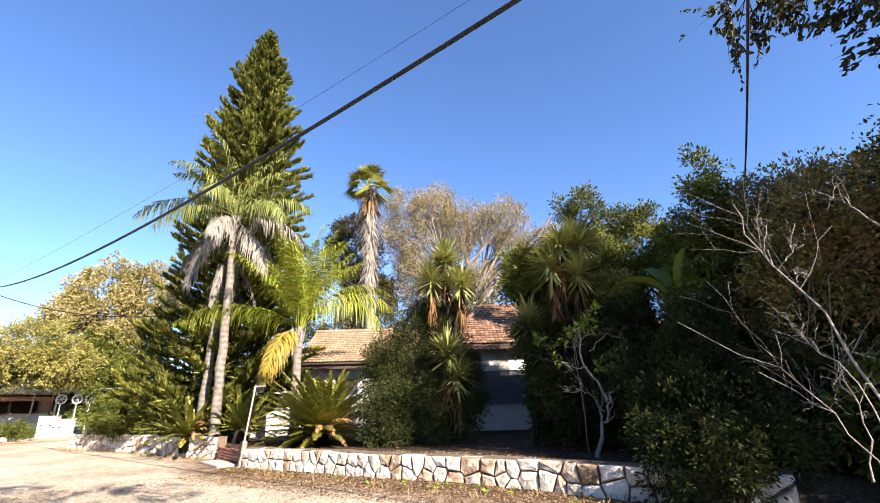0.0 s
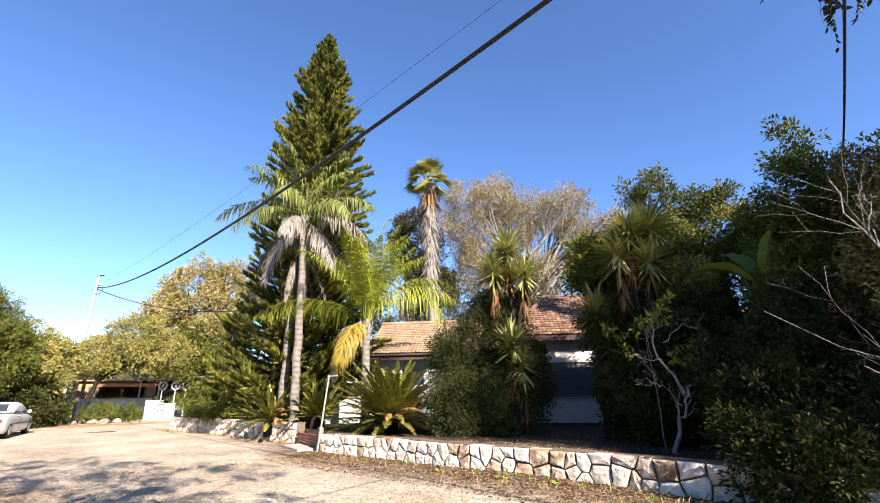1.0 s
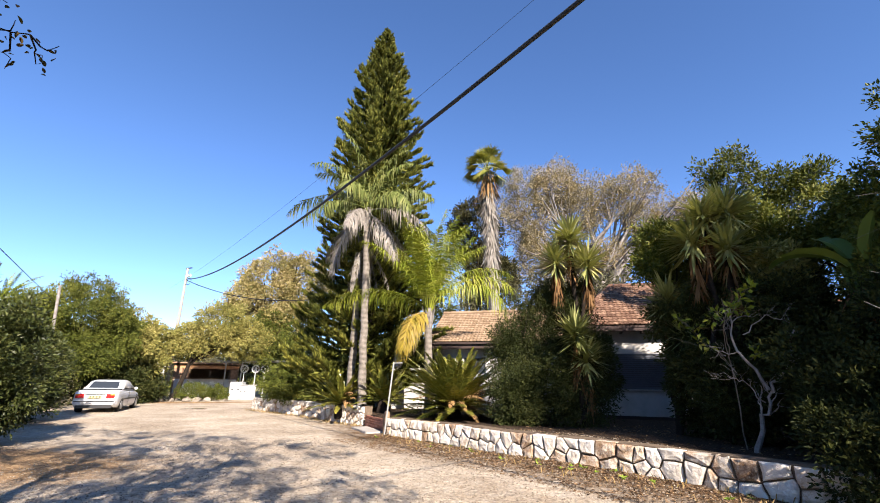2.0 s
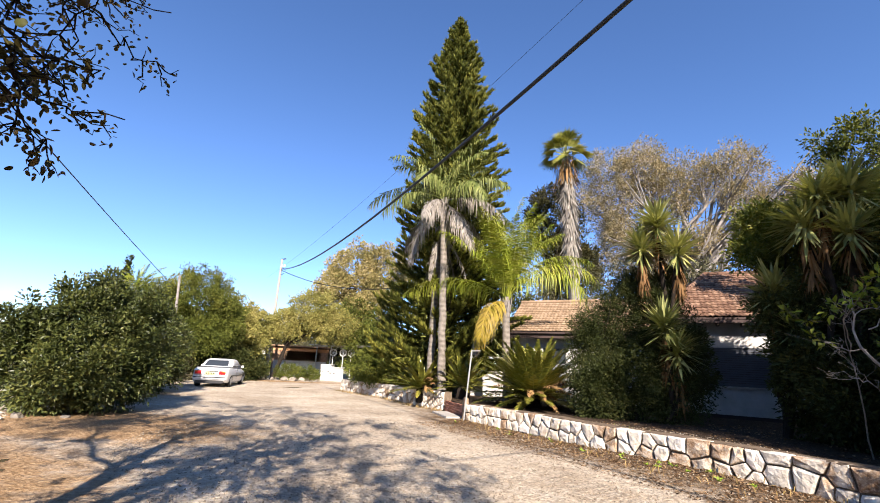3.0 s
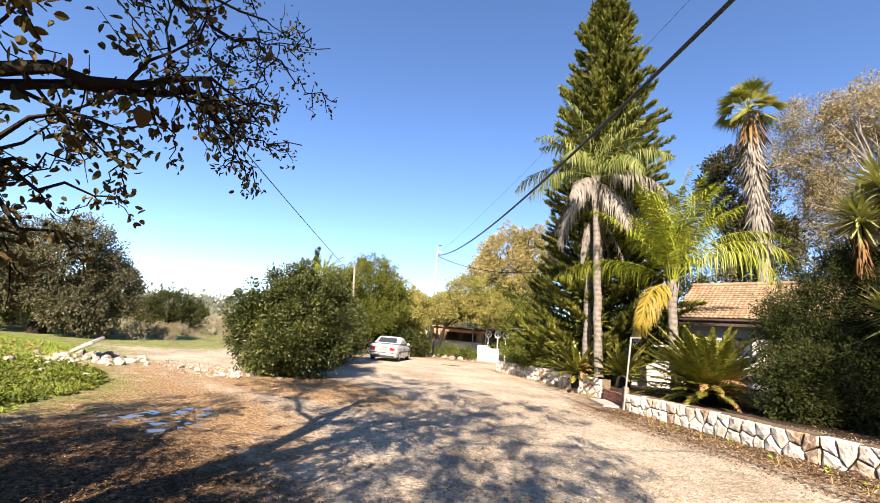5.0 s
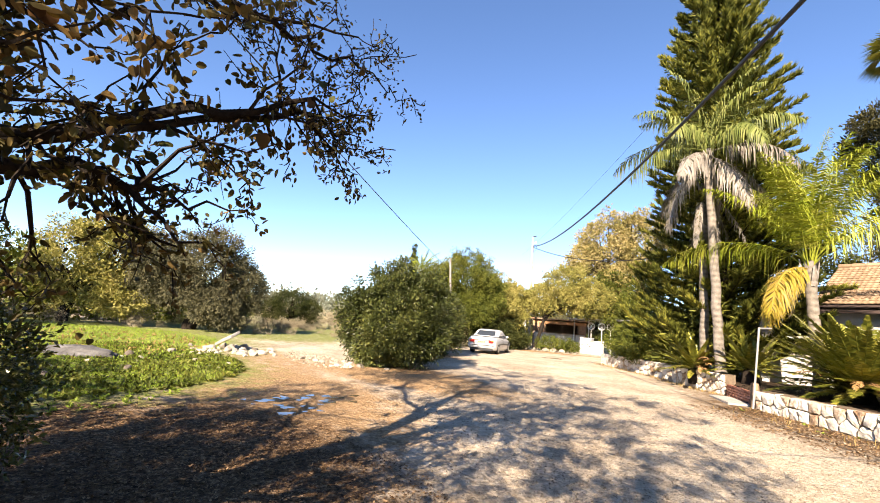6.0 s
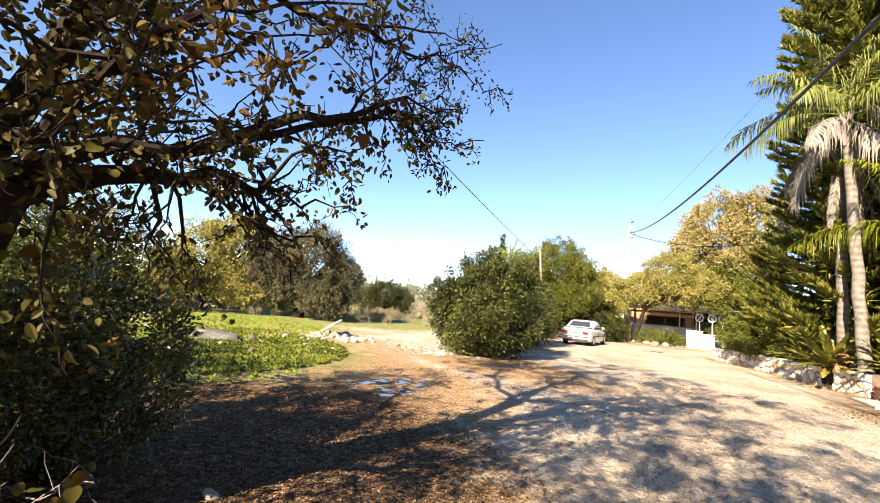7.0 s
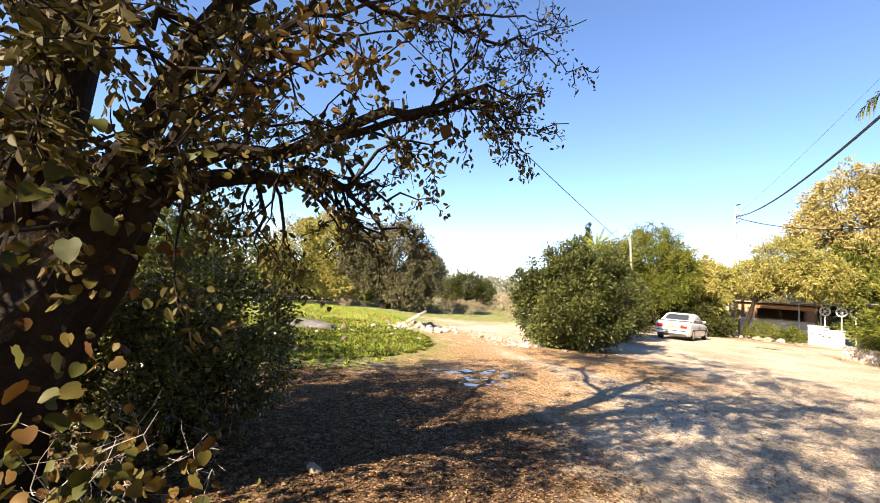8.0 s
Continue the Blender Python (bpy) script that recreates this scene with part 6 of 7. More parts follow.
    crown = [((0.7, -3.3, 4.6), (0.9, 0.8, 0.7)), ((1.6, -4.3, 5.3), (0.9, 0.8, 0.7)), ((-0.8, -6.0, 4.2), (1.0, 0.7, 0.8)), ((1.0, -5.4, 5.2), (1.0, 0.8, 0.8)), ((-2.6, -4.4, 4.2), (1.5, 1.2, 1.4)), ((-4.2, -3.6, 4.4), (1.4, 1.2, 1.2)), ((-0.6, -1.2, 6.2), (1.6, 1.6, 1.0)), ((-4.2, -0.6, 6.6), (1.8, 1.8, 1.0)), ((1.2, -2.6, 6.9), (1.8, 1.8, 1.0)), ((-5.2, -2.4, 6.9), (1.8, 1.8, 1.0)), ((-2.2, -3.0, 7.2), (2.4, 2.4, 1.1)), ((-2.6, -0.6, 7.2), (2.2, 1.8, 0.9)), ((0.6, -0.6, 7.4), (1.6, 1.4, 0.7)), ((2.4, -1.3, 6.3), (1.7, 1.3, 0.8)), ((3.6, -2.8, 6.4), (1.8, 1.5, 1.0)), ((2.4, -3.4, 5.0), (1.6, 1.3, 0.9)), ((3.2, -2.2, 5.4), (1.2, 1.1, 0.8)), ((1.2, 0.9, 7.2), (1.5, 1.0, 0.7)), ((-1.6, 1.1, 7.2), (1.6, 1.1, 0.7)), ((-4.4, 1.3, 7.3), (1.6, 1.2, 0.7)), ((-6.4, 0.2, 7.6), (1.6, 1.4, 0.7))]
    foliage(SU, crown, 780, 0.22, 42, 0.085, 0.045, 82, 0.2)
    # low clumps added out of view on the sun side, shading the trunk
    foliage(SU, [((-2.4, -4.8, 4.0), (1.2, 1.0, 1.2)), ((-3.6, -4.6, 3.6), (1.6, 1.2, 1.6)), ((-1.3, -3.7, 2.8), (0.9, 0.6, 0.8)), ((-2.1, -3.8, 3.2), (0.8, 0.5, 0.8)), ((-1.3, -3.5, 2.2), (0.7, 0.5, 0.6))], 100, 0.22, 50, 0.1, 0.055, 83, 0.1)
    # further clumps added out of view to dapple the road
    foliage(SU, [((2.2, -2.8, 5.1), (1.5, 1.2, 0.7)), ((3.4, -4.4, 6.4), (1.5, 1.3, 0.8)), ((0.8, -2.2, 5.6), (1.2, 1.0, 0.6))], 110, 0.22, 44, 0.085, 0.045, 84, 0.2)
    SU.done("crown", M["oak"], root, base)["label"] = "upper canopy of small leathery leaves, partly added to cast shade"
    SL.done("leaves", M["oak"], root, base)["label"] = "small dark leaves on drooping twigs"

    # climbing vine with large yellowing leaves on the trunk and boughs
    def vine_leaf(P, D, N, L):
        D, n = unit(D), len(P)
        side = unit(np.cross(D, N))
        up = np.cross(side, D)
        L = L[:, None]
        curl = r.uniform(-0.5, 0.15, (n, 1))
        outline = [(0.0, 0.0), (-0.09, 0.2), (0.0, 0.4), (0.22, 0.5), (0.45, 0.46), (0.66, 0.36), (0.86, 0.2), (1.0, 0.0), (0.86, -0.2), (0.66, -0.36), (0.45, -0.46), (0.22, -0.5), (0.0, -0.4), (-0.09, -0.2), (0.35, 0.0), (0.7, 0.0)]
        V = np.stack([P + D * L * a + side * L * b + up * L * (0.3 * abs(b) ** 1.4 + curl * (a - 0.3) ** 2 + 0.05 * math.sin(9 * a + 7 * b)) for a, b in outline], 1).reshape(-1, 3)
        k = np.arange(n)[:, None] * 16
        F = np.concatenate([k + q for q in ([0, 14, 2, 1], [14, 4, 3, 2], [14, 15, 5, 4], [15, 7, 6, 5], [0, 13, 12, 14], [14, 12, 11, 10], [14, 10, 9, 15], [15, 9, 8, 7])], 0)
        SV.add(V, F)

    def vine_patch(c, rad, n, size):
        q = rand_dirs(n, r)
        P = np.array(c) + q * np.array(rad) * r.random((n, 1)) ** 0.5
        vine_leaf(P, r.normal(size=(n, 3)) * 0.5 + [0, 0, -0.8], r.normal(size=(n, 3)) * 0.7 + [0.5, 0.5, 0.5], size * r.uniform(0.6, 1.25, n))

    for i, (P, k) in enumerate(boughs):
        if i in (0, 1, 2, 7, 8, 9):
            for a, b in zip(P[:-1], P[1:]):
                for f in (0.2, 0.7):
                    c = np.array(a) + (np.array(b) - np.array(a)) * f
                    vine_patch(c + [0, 0, -0.05], (0.3, 0.3, 0.35), 12, 0.062)
    for c, n in (((-2.35, -1.9, 1.4), 10), ((-2.4, -2.1, 0.8), 8), ((-2.2, -2.2, 2.4), 40), ((-1.9, -2.2, 1.9), 24), ((-2.0, -1.9, 0.4), 50), ((-2.4, -1.6, 0.3), 50), ((-2.6, -1.5, 1.9), 26), ((-1.7, -2.3, 1.1), 14)):
        vine_patch(c, (0.4, 0.4, 0.45), n, 0.07)
    for c, n in (((-2.2, -1.8, 1.2), 14), ((-2.25, -1.85, 1.75), 18), ((-2.1, -1.7, 0.75), 14), ((-2.3, -1.65, 2.2), 22), ((-1.7, -1.7, 1.5), 8)):
        vine_patch(c, (0.28, 0.28, 0.36), n, 0.058)
    for c, n in (((-1.25, -1.45, 1.6), 7), ((-1.4, -1.5, 1.95), 9), ((-1.5, -1.5, 1.1), 10), ((-1.6, -1.35, 0.7), 26), ((-1.75, -1.2, 0.45), 34), ((-2.0, -1.05, 0.3), 30)):
        vine_patch(c, (0.25, 0.25, 0.25), n, 0.07)
    vine_leaf(np.array([(-2.24, 0.0, 2.56), (-2.5, 0.62, 3.36), (-2.35, 0.3, 3.05), (-2.6, -0.1, 2.75), (-2.3, -0.62, 1.42), (-2.28, -0.58, 1.40)]), r.normal(size=(6, 3)) * 0.3 + [0, 0, -1], r.normal(size=(6, 3)) * 0.5 + [1, 0.2, 0.2], np.array([0.09, 0.10, 0.085, 0.08, 0.032, 0.03]))
    # dry stems of the vine, with smaller leaves, round the foot of the trunk
    ST = Soup()
    for _ in range(30):
        a = np.array([-1.95, -1.6, 0.25]) + r.normal(size=3) * [0.3, 0.3, 0.12]
        e = a + unit(r.normal(size=(1, 3)) * 0.7 + [0.35, 0.35, 0.55])[0] * r.uniform(0.3, 0.8)
        B = bend(a, e, 7, r.uniform(-0.08, 0.1), 0.03, r)
        tube(ST, B, np.linspace(0.0045, 0.0015, 7), 4)
        for q in range(3):
            f = B[r.integers(2, 7)] + r.normal(size=3) * 0.11
            tube(ST, bend(B[r.integers(2, 6)], f, 4, 0, 0.015, r), np.linspace(0.0025, 0.001, 4), 3)
        vine_leaf(B[r.integers(2, 7, 7)] + r.normal(size=(7, 3)) * 0.05, r.normal(size=(7, 3)) * 0.6 + [0, 0, -0.6], r.normal(size=(7, 3)) * 0.7 + [0.6, 0.4, 0.4], 0.05 * r.uniform(0.5, 1.3, 7))
    tagged(ST.done("vine_stem", M["bark_grey"], root, base), "thin dry vine stems", kind="stuff")
    SV.done("vine_leaves", M["vine"], root, base, True)["label"] = "large yellow and brown climbing vine leaves"


fore_tree()
shrub("bush", (-3.9, -2.0, 0), [((-3.75, -2.05, 0.95), (0.7, 0.7, 0.85)), ((-4.1, -1.5, 0.85), (0.6, 0.5, 0.7)), ((-3.4, -2.2, 0.7), (0.6, 0.6, 0.7)), ((-4.6, -2.4, 0.8), (0.8, 0.7, 0.8))], 620, 0.15, 56, 0.048, 0.026, M["near_bush"], "dense dark green bush under the oak", "bush", "", 401, 0.5, None, 14, 0.03)

# oaks added close behind the yard, out of the main view, for shade
broad_tree("oak_tree", (1.0, -8.2, 0), (0.9, -8.0, 1.8), 0.25, [((1.0, -7.8, 2.8), (2.4, 1.6, 1.8)), ((3.6, -7.4, 2.8), (2.0, 1.6, 1.8))], 130, 0.34, 46, 0.11, 0.055, M["oak"], M["bark_dark"], "added leafy oak that shades the yard from behind", "tree", "trees behind the yard", 411, 0.3)
broad_tree("oak_tree", (-4.6, -7.6, 0), (-4.6, -7.4, 1.6), 0.25, [((-4.4, -7.0, 3.0), (2.4, 1.6, 2.4)), ((-7.6, -7.2, 2.8), (2.2, 1.8, 2.2))], 300, 0.34, 46, 0.11, 0.055, M["oak"], M["bark_dark"], "added leafy oak that shades the yard from behind", "tree", "trees behind the yard", 412, 0.3)

# trees at the yard's east end; the first two unseen, added for shade
broad_tree("roadside_tree", (10.8, 0.6, 0), (10.4, 0.9, 2.2), 0.26, [((9.7, 2.0, 4.8), (2.0, 1.5, 1.9)), ((11.8, 2.8, 4.6), (2.2, 2.0, 2.4)), ((9.2, 0.6, 3.2), (1.6, 1.2, 1.5)), ((9.1, 2.7, 5.0), (1.0, 0.9, 1.4)), ((8.5, 2.0, 4.6), (0.9, 0.8, 1.7)), ((9.6, 3.0, 3.4), (1.2, 1.0, 1.2)), ((10.8, 2.8, 10.6), (1.7, 1.3, 1.3)), ((10.4, 1.9, 8.0), (1.5, 1.2, 1.4)), ((9.7, 3.4, 9.8), (0.9, 0.8, 0.7))], 720, 0.36, 46, 0.11, 0.05, M["dark_green"], M["bark_dark"], "unseen leafy tree added to shade the thicket and wall end", "tree", "", 403, 0.2)

# tall crown out of view, its height set by where its shadow falls
broad_tree("roadside_tree", (14.6, -0.6, 0), (14.2, -0.4, 5.0), 0.34, [((12.7, -0.4, 8.6), (1.6, 1.4, 1.7)), ((13.4, -1.2, 11.6), (2.0, 1.9, 2.0)), ((14.6, 0.8, 9.2), (2.2, 2.0, 2.4)), ((15.8, 2.2, 8.2), (2.4, 2.2, 2.6)), ((12.8, 1.4, 6.2), (1.8, 1.6, 1.8)), ((12.6, -2.0, 13.8), (1.7, 1.5, 1.8)), ((12.4, -1.6, 12.6), (1.4, 1.3, 1.2))], 500, 0.5, 44, 0.16, 0.08, M["dark_green"], M["bark_dark"], "unseen tall tree added to shade the garden and house", "tree", "roadside trees", 404, 0.2, 24)


def overhanging_bough():
    """Drooping leafy twigs of a roadside tree that reach over the yard."""
    r = np.random.default_rng(405)
    base = (14.2, 3.2, 0.0)
    root = thing("roadside_tree", base, "dark tree with a drooping bough over the yard", "tree", "roadside trees")
    S, SL = Soup(), Soup()
    fork = (13.4, 3.8, 6.0)
    tube(S, bend((14.2, 3.2, -0.1), fork, 7, 0, 0.05, r), np.linspace(0.28, 0.2, 7), 9, 0.06)
    for tip, k in (((6.5, 7.4, 9.9), 0.10), ((7.3, 6.6, 9.4), 0.09), ((7.9, 6.3, 8.4), 0.08), ((8.4, 5.8, 7.4), 0.07), ((7.4, 7.0, 10.4), 0.08), ((8.2, 6.3, 9.6), 0.08), ((8.8, 6.0, 8.0), 0.07), ((9.0, 5.6, 6.9), 0.06)):
        P = bend(fork, tip, 12, 0.9, 0.10, r)
        tube(S, P, np.linspace(k, 0.014, 12), 6)
        for _ in range(26):
            u = 0.45 + 0.55 * r.random()
            a = np.array([np.interp(u, np.linspace(0, 1, 12), P[:, c]) for c in range(3)])
            d = unit(np.array([[-0.55, 0.35, -0.45]]) + r.normal(size=(1, 3)) * 0.5)[0]
            e = a + d * r.uniform(0.7, 1.7)
            B = bend(a, e, 6, 0.12, 0.03, r)
            tube(S, B, np.linspace(0.012, 0.003, 6), 4)
            for q in range(5):
                f = B[r.integers(2, 6)] + unit(d[None] + r.normal(size=(1, 3)) * 0.8 + [0, 0, -0.3])[0] * r.uniform(0.2, 0.55)
                C = bend(B[r.integers(1, 5)], f, 4, 0.02, 0.01, r)
                tube(S, C, np.linspace(0.005, 0.002, 4), 3)
                m = 11
                w = r.random(m)
                pos = np.stack([np.interp(w, np.linspace(0, 1, 4), C[:, c]) for c in range(3)], 1)
                D = r.normal(size=(m, 3)) * 0.6 + unit((f - a)[None]) + [0, 0, -0.35]
                oval_leaves(SL, pos, D, r.normal(size=(m, 3)) + [0, 0, 0.7], 0.15 * r.uniform(0.6, 1.2, m), 0.066 * r.uniform(0.7, 1.2, m))
    foliage(SL, [((13.0, 4.2, 8.0), (2.2, 1.8, 1.6)), ((11.4, 4.8, 9.6), (1.6, 1.4, 1.2))], 200, 0.4, 40, 0.15, 0.07, 406, 0.2)
    S.done("trunk", M["bark_dark"], root, base)
    SL.done("crown", M["dark_olive"], root, base)["label"] = "small dark leaves on hanging twigs"


overhanging_bough()

# ---- small growth and litter on the ground ----


def scatter(name, n, area, kind, mat, label, seed, size):
    """area(r, n) gives points (n, 2)."""
    r = np.random.default_rng(seed)
    P2 = area(r, n)
    n = len(P2)
    P = np.column_stack([P2, ground_height(P2) + 0.004])
    S = Soup()
    if kind == "blade":
        D = r.normal(size=(n, 3)) * 0.4 + [0, 0, 1]
        blades(S, P, D, rand_dirs(n, r), size * r.uniform(0.5, 1.4, n), size * 0.10, 0.25)
    elif kind == "flat":
        D = r.normal(size=(n, 3)) * [1, 1, 0.15]
        leaves(S, P + [0, 0, 0.006], D, r.normal(size=(n, 3)) * 0.3 + [0, 0, 1], size * r.uniform(0.5, 1.4, n), size * 0.55 * r.uniform(0.6, 1.2, n), 0.2)
    elif kind == "rosette":
        C = np.repeat(P, 7, 0)
        m = len(C)
        D = r.normal(size=(m, 3)) * [1, 1, 0.3] + [0, 0, 0.45]
        leaves(S, C, D, r.normal(size=(m, 3)) * 0.3 + [0, 0, 1], size * r.uniform(0.5, 1.3, m), size * 0.45, 0.2)
    else:
        oct_v = np.array([(1, 0, 0), (0, 1, 0), (-1, 0, 0), (0, -1, 0), (0, 0, 0.7), (0, 0, -0.5)], float)
        k = size * r.uniform(0.4, 1.5, n)
        V = oct_v[None] * k[:, None, None] * r.uniform(0.6, 1.4, (n, 6, 1)) + P[:, None]
        f = np.array([(0, 1, 4), (1, 2, 4), (2, 3, 4), (3, 0, 4), (1, 0, 5), (2, 1, 5), (3, 2, 5), (0, 3, 5)])
        S.add(V.reshape(-1, 3), (np.arange(n)[:, None, None] * 6 + f[None]).reshape(-1, 3))
    tagged(S.done(name, mat), label, "ground cover", kind="stuff")


def disc(cx, cy, rx, ry, power=0.5):
    def f(r, n):
        a, d = r.uniform(0, 6.283, n), r.random(n) ** power
        return np.stack([cx + np.cos(a) * d * rx, cy + np.sin(a) * d * ry], 1)
    return f


def by_wall(line, w0, w1):
    def f(r, n):
        L = length_of(line)
        out = []
        for _ in range(n):
            p, o = along(line, r.uniform(0, L))
            out.append(p + o * (w0 + (w1 - w0) * r.random() ** 1.6))
        return np.array(out)
    return f


scatter("leaf_litter", 26000, disc(-3.9, -0.3, 4.0, 2.5, 0.6), "flat", M["litter"], "fallen brown leaves under the oak", 501, 0.036)
scatter("leaf_litter", 9000, by_wall(WALL_R, 0.1, 2.0), "flat", M["litter"], "dry leaves along the stone wall", 502, 0.06)
scatter("leaf_litter", 1800, disc(3.5, 12.0, 5.0, 3.0), "flat", M["litter"], "fallen leaves on the garden soil", 503, 0.08)
scatter("leaf_litter", 2500, disc(6.5, 5.0, 3.0, 1.6), "flat", M["litter"], "leaves before the thicket", 504, 0.08)
scatter("weeds", 260, by_wall(WALL_R, 0.05, 1.3), "blade", M["weed"], "dry grass and weeds at the wall's foot", 505, 0.16)
scatter("weeds", 26, by_wall(WALL_R, 0.1, 0.7), "rosette", M["grass"], "green weeds at the wall's foot", 506, 0.09)
scatter("weeds", 700, by_wall(WALL_L, 0.05, 0.5), "blade", M["weed"], "dry grass at the wall's foot", 507, 0.14)
scatter("wall_top_grass", 700, by_wall(WALL_R, -0.2, -0.6), "blade", M["grass"], "short grass on top of the wall", 508, 0.07)
scatter("grass", 30000, disc(-13.6, -2.4, 5.2, 3.9), "blade", M["grass"], "low green grass and weeds", 509, 0.085)
scatter("grass", 26000, disc(-20.5, -4.6, 8.0, 6.4), "blade", M["grass"], "low green grass and weeds", 510, 0.13)
scatter("weeds", 500, disc(-10.0, -1.6, 2.6, 1.8), "rosette", M["grass"], "leafy green weeds", 511, 0.07)
scatter("weeds", 3600, disc(-13.4, -2.2, 5.2, 3.8), "rosette", M["mid_green"], "dark green leafy weeds in the grass", 516, 0.11)
scatter("weeds", 400, disc(-19.0, -3.6, 6.5, 5.0), "rosette", M["weed"], "dry weeds in the grass", 517, 0.14)
scatter("weeds", 500, disc(6.2, 5.8, 2.0, 0.9), "rosette", M["mid_green"], "leafy green weeds before the thicket", 512, 0.16)
scatter("gravel", 14000, disc(-3.6, 7.6, 6.5, 4.6), "pebble", M["pebble"], "loose pale gravel", 513, 0.013)
scatter("gravel", 7000, disc(-1.8, 4.0, 3.0, 2.6), "pebble", M["pebble"], "loose pale gravel", 514, 0.008)
scatter("gravel", 420, disc(-15.2, 4.2, 2.6, 1.0), "pebble", M["pebble"], "heap of pale broken stones", 515, 0.035)


def rock(name, x, y, size, label, seed, flat=0.6, group="", mat="rock", turn=0, tilt=0):
    r = np.random.default_rng(seed)
    bm = bmesh.new()
    bmesh.ops.create_icosphere(bm, subdivisions=2 if max(size) < 0.6 else 4, radius=1.0)
    off = Vector(r.uniform(-50, 50, 3))
    cuts = [Vector(d) for d in rand_dirs(9, r)]
    lim = r.uniform(0.45, 0.85, 9)
    for v in bm.verts:
        p = v.co.normalized()
        k = 1.0
        for d, l in zip(cuts, lim):
            c = p.dot(d)
            if c > 0:
                k = min(k, l / max(c, 1e-6))
        k += 0.07 * noise.noise(p * 3 + off)
        v.co = Vector((p.x * size[0], p.y * size[1], p.z * size[2])) * k
    ob = part(name, bm, M[mat], None)
    ob.matrix_world = pose(x, y, z_at(x, y) + size[2] * 0.25, tilt, 0, turn)
    for p in ob.data.polygons:
        p.use_smooth = False
    tagged(ob, label, "rock", group)
    return ob


rock("stone", -3.55, -0.69, (0.10, 0.085, 0.075), "pale rounded stone lying on leaf litter", 601, mat="pale_rock")
rock("rock", -14.6, -2.2, (1.1, 0.6, 0.26), "flat grey boulder in the grass", 602, turn=70, mat="grey_rock")
for i, (x, y, s) in enumerate([(-18.3, 1.0, 0.3), (-17.8, 1.6, 0.35), (-18.6, 2.2, 0.28), (-17.6, 2.4, 0.22), (-18.9, 1.5, 0.4), (-17.2, 1.1, 0.2), (-18.1, 3.0, 0.24), (-17.0, 2.0, 0.18), (-16.6, 2.9, 0.16), (-18.8, 0.4, 0.22)]):
    rock("rubble_stone", x + 0.7, y, (s * 0.8, s * 0.6, s * 0.6), "pale broken stone in the rubble heap", 610 + i, group="rubble heap", turn=i * 40, tilt=i * 17)
for i, (x, y, s) in enumerate([(-12.9, 4.9, 0.2), (-13.6, 4.4, 0.16), (-14.2, 4.1, 0.14), (-12.4, 5.6, 0.13), (-15.0, 3.6, 0.15), (-11.9, -1.0, 0.16), (-10.8, -2.2, 0.14), (-12.2, -3.9, 0.2), (-14.8, -1.2, 0.22), (-15.9, -0.2, 0.2)]):
    rock("field_stone", x, y, (s, s * 0.75, s * 0.6), "pale field stone on the ground", 630 + i, group="field stones", turn=i * 33)
rr = random.Random(77)
for i in range(46):
    a, d = rr.uniform(0, 6.28), rr.random() ** 0.6
    k = rr.uniform(0.07, 0.2)
    rock("rubble_stone", -17.0 + 1.5 * d * math.cos(a), 1.7 + 1.3 * d * math.sin(a), (k, k * rr.uniform(0.6, 0.9), k * rr.uniform(0.5, 0.8)), "pale broken stone in the rubble heap", 700 + i, group="rubble heap", turn=rr.uniform(0, 360), mat="pale_rock")
for i in range(30):
    k = rr.uniform(0.05, 0.13)
    rock("field_stone", -14.4 + rr.uniform(-2.2, 2.2), rr.uniform(-3.6, 1.6), (k, k * 0.8, k * 0.5), "pale stone showing in the grass", 760 + i, group="field stones", turn=rr.uniform(0, 360), mat="pale_rock")
for i in range(34):
    k = rr.uniform(0.04, 0.13)
    rock("broken_stone", -13.9 + rr.uniform(-1.3, 1.3), 4.5 + rr.uniform(-0.6, 0.6), (k, k * 0.8, k * 0.6), "pale broken stone by the bush", 800 + i, group="broken stones by the bush", turn=rr.uniform(0, 360), mat="pale_rock")
bm = bmesh.new()
boxes(bm, -0.42, -0.25, -0.05, 0.42, 0.25, 0.05, 0.02)
sl = part("concrete_slab", bm, M["concrete"])
sl.matrix_world = pose(-17.5, 1.5, 0.42, 24, -24, 35)
tagged(sl, "broken concrete slab tilted on the rubble heap", "slab")

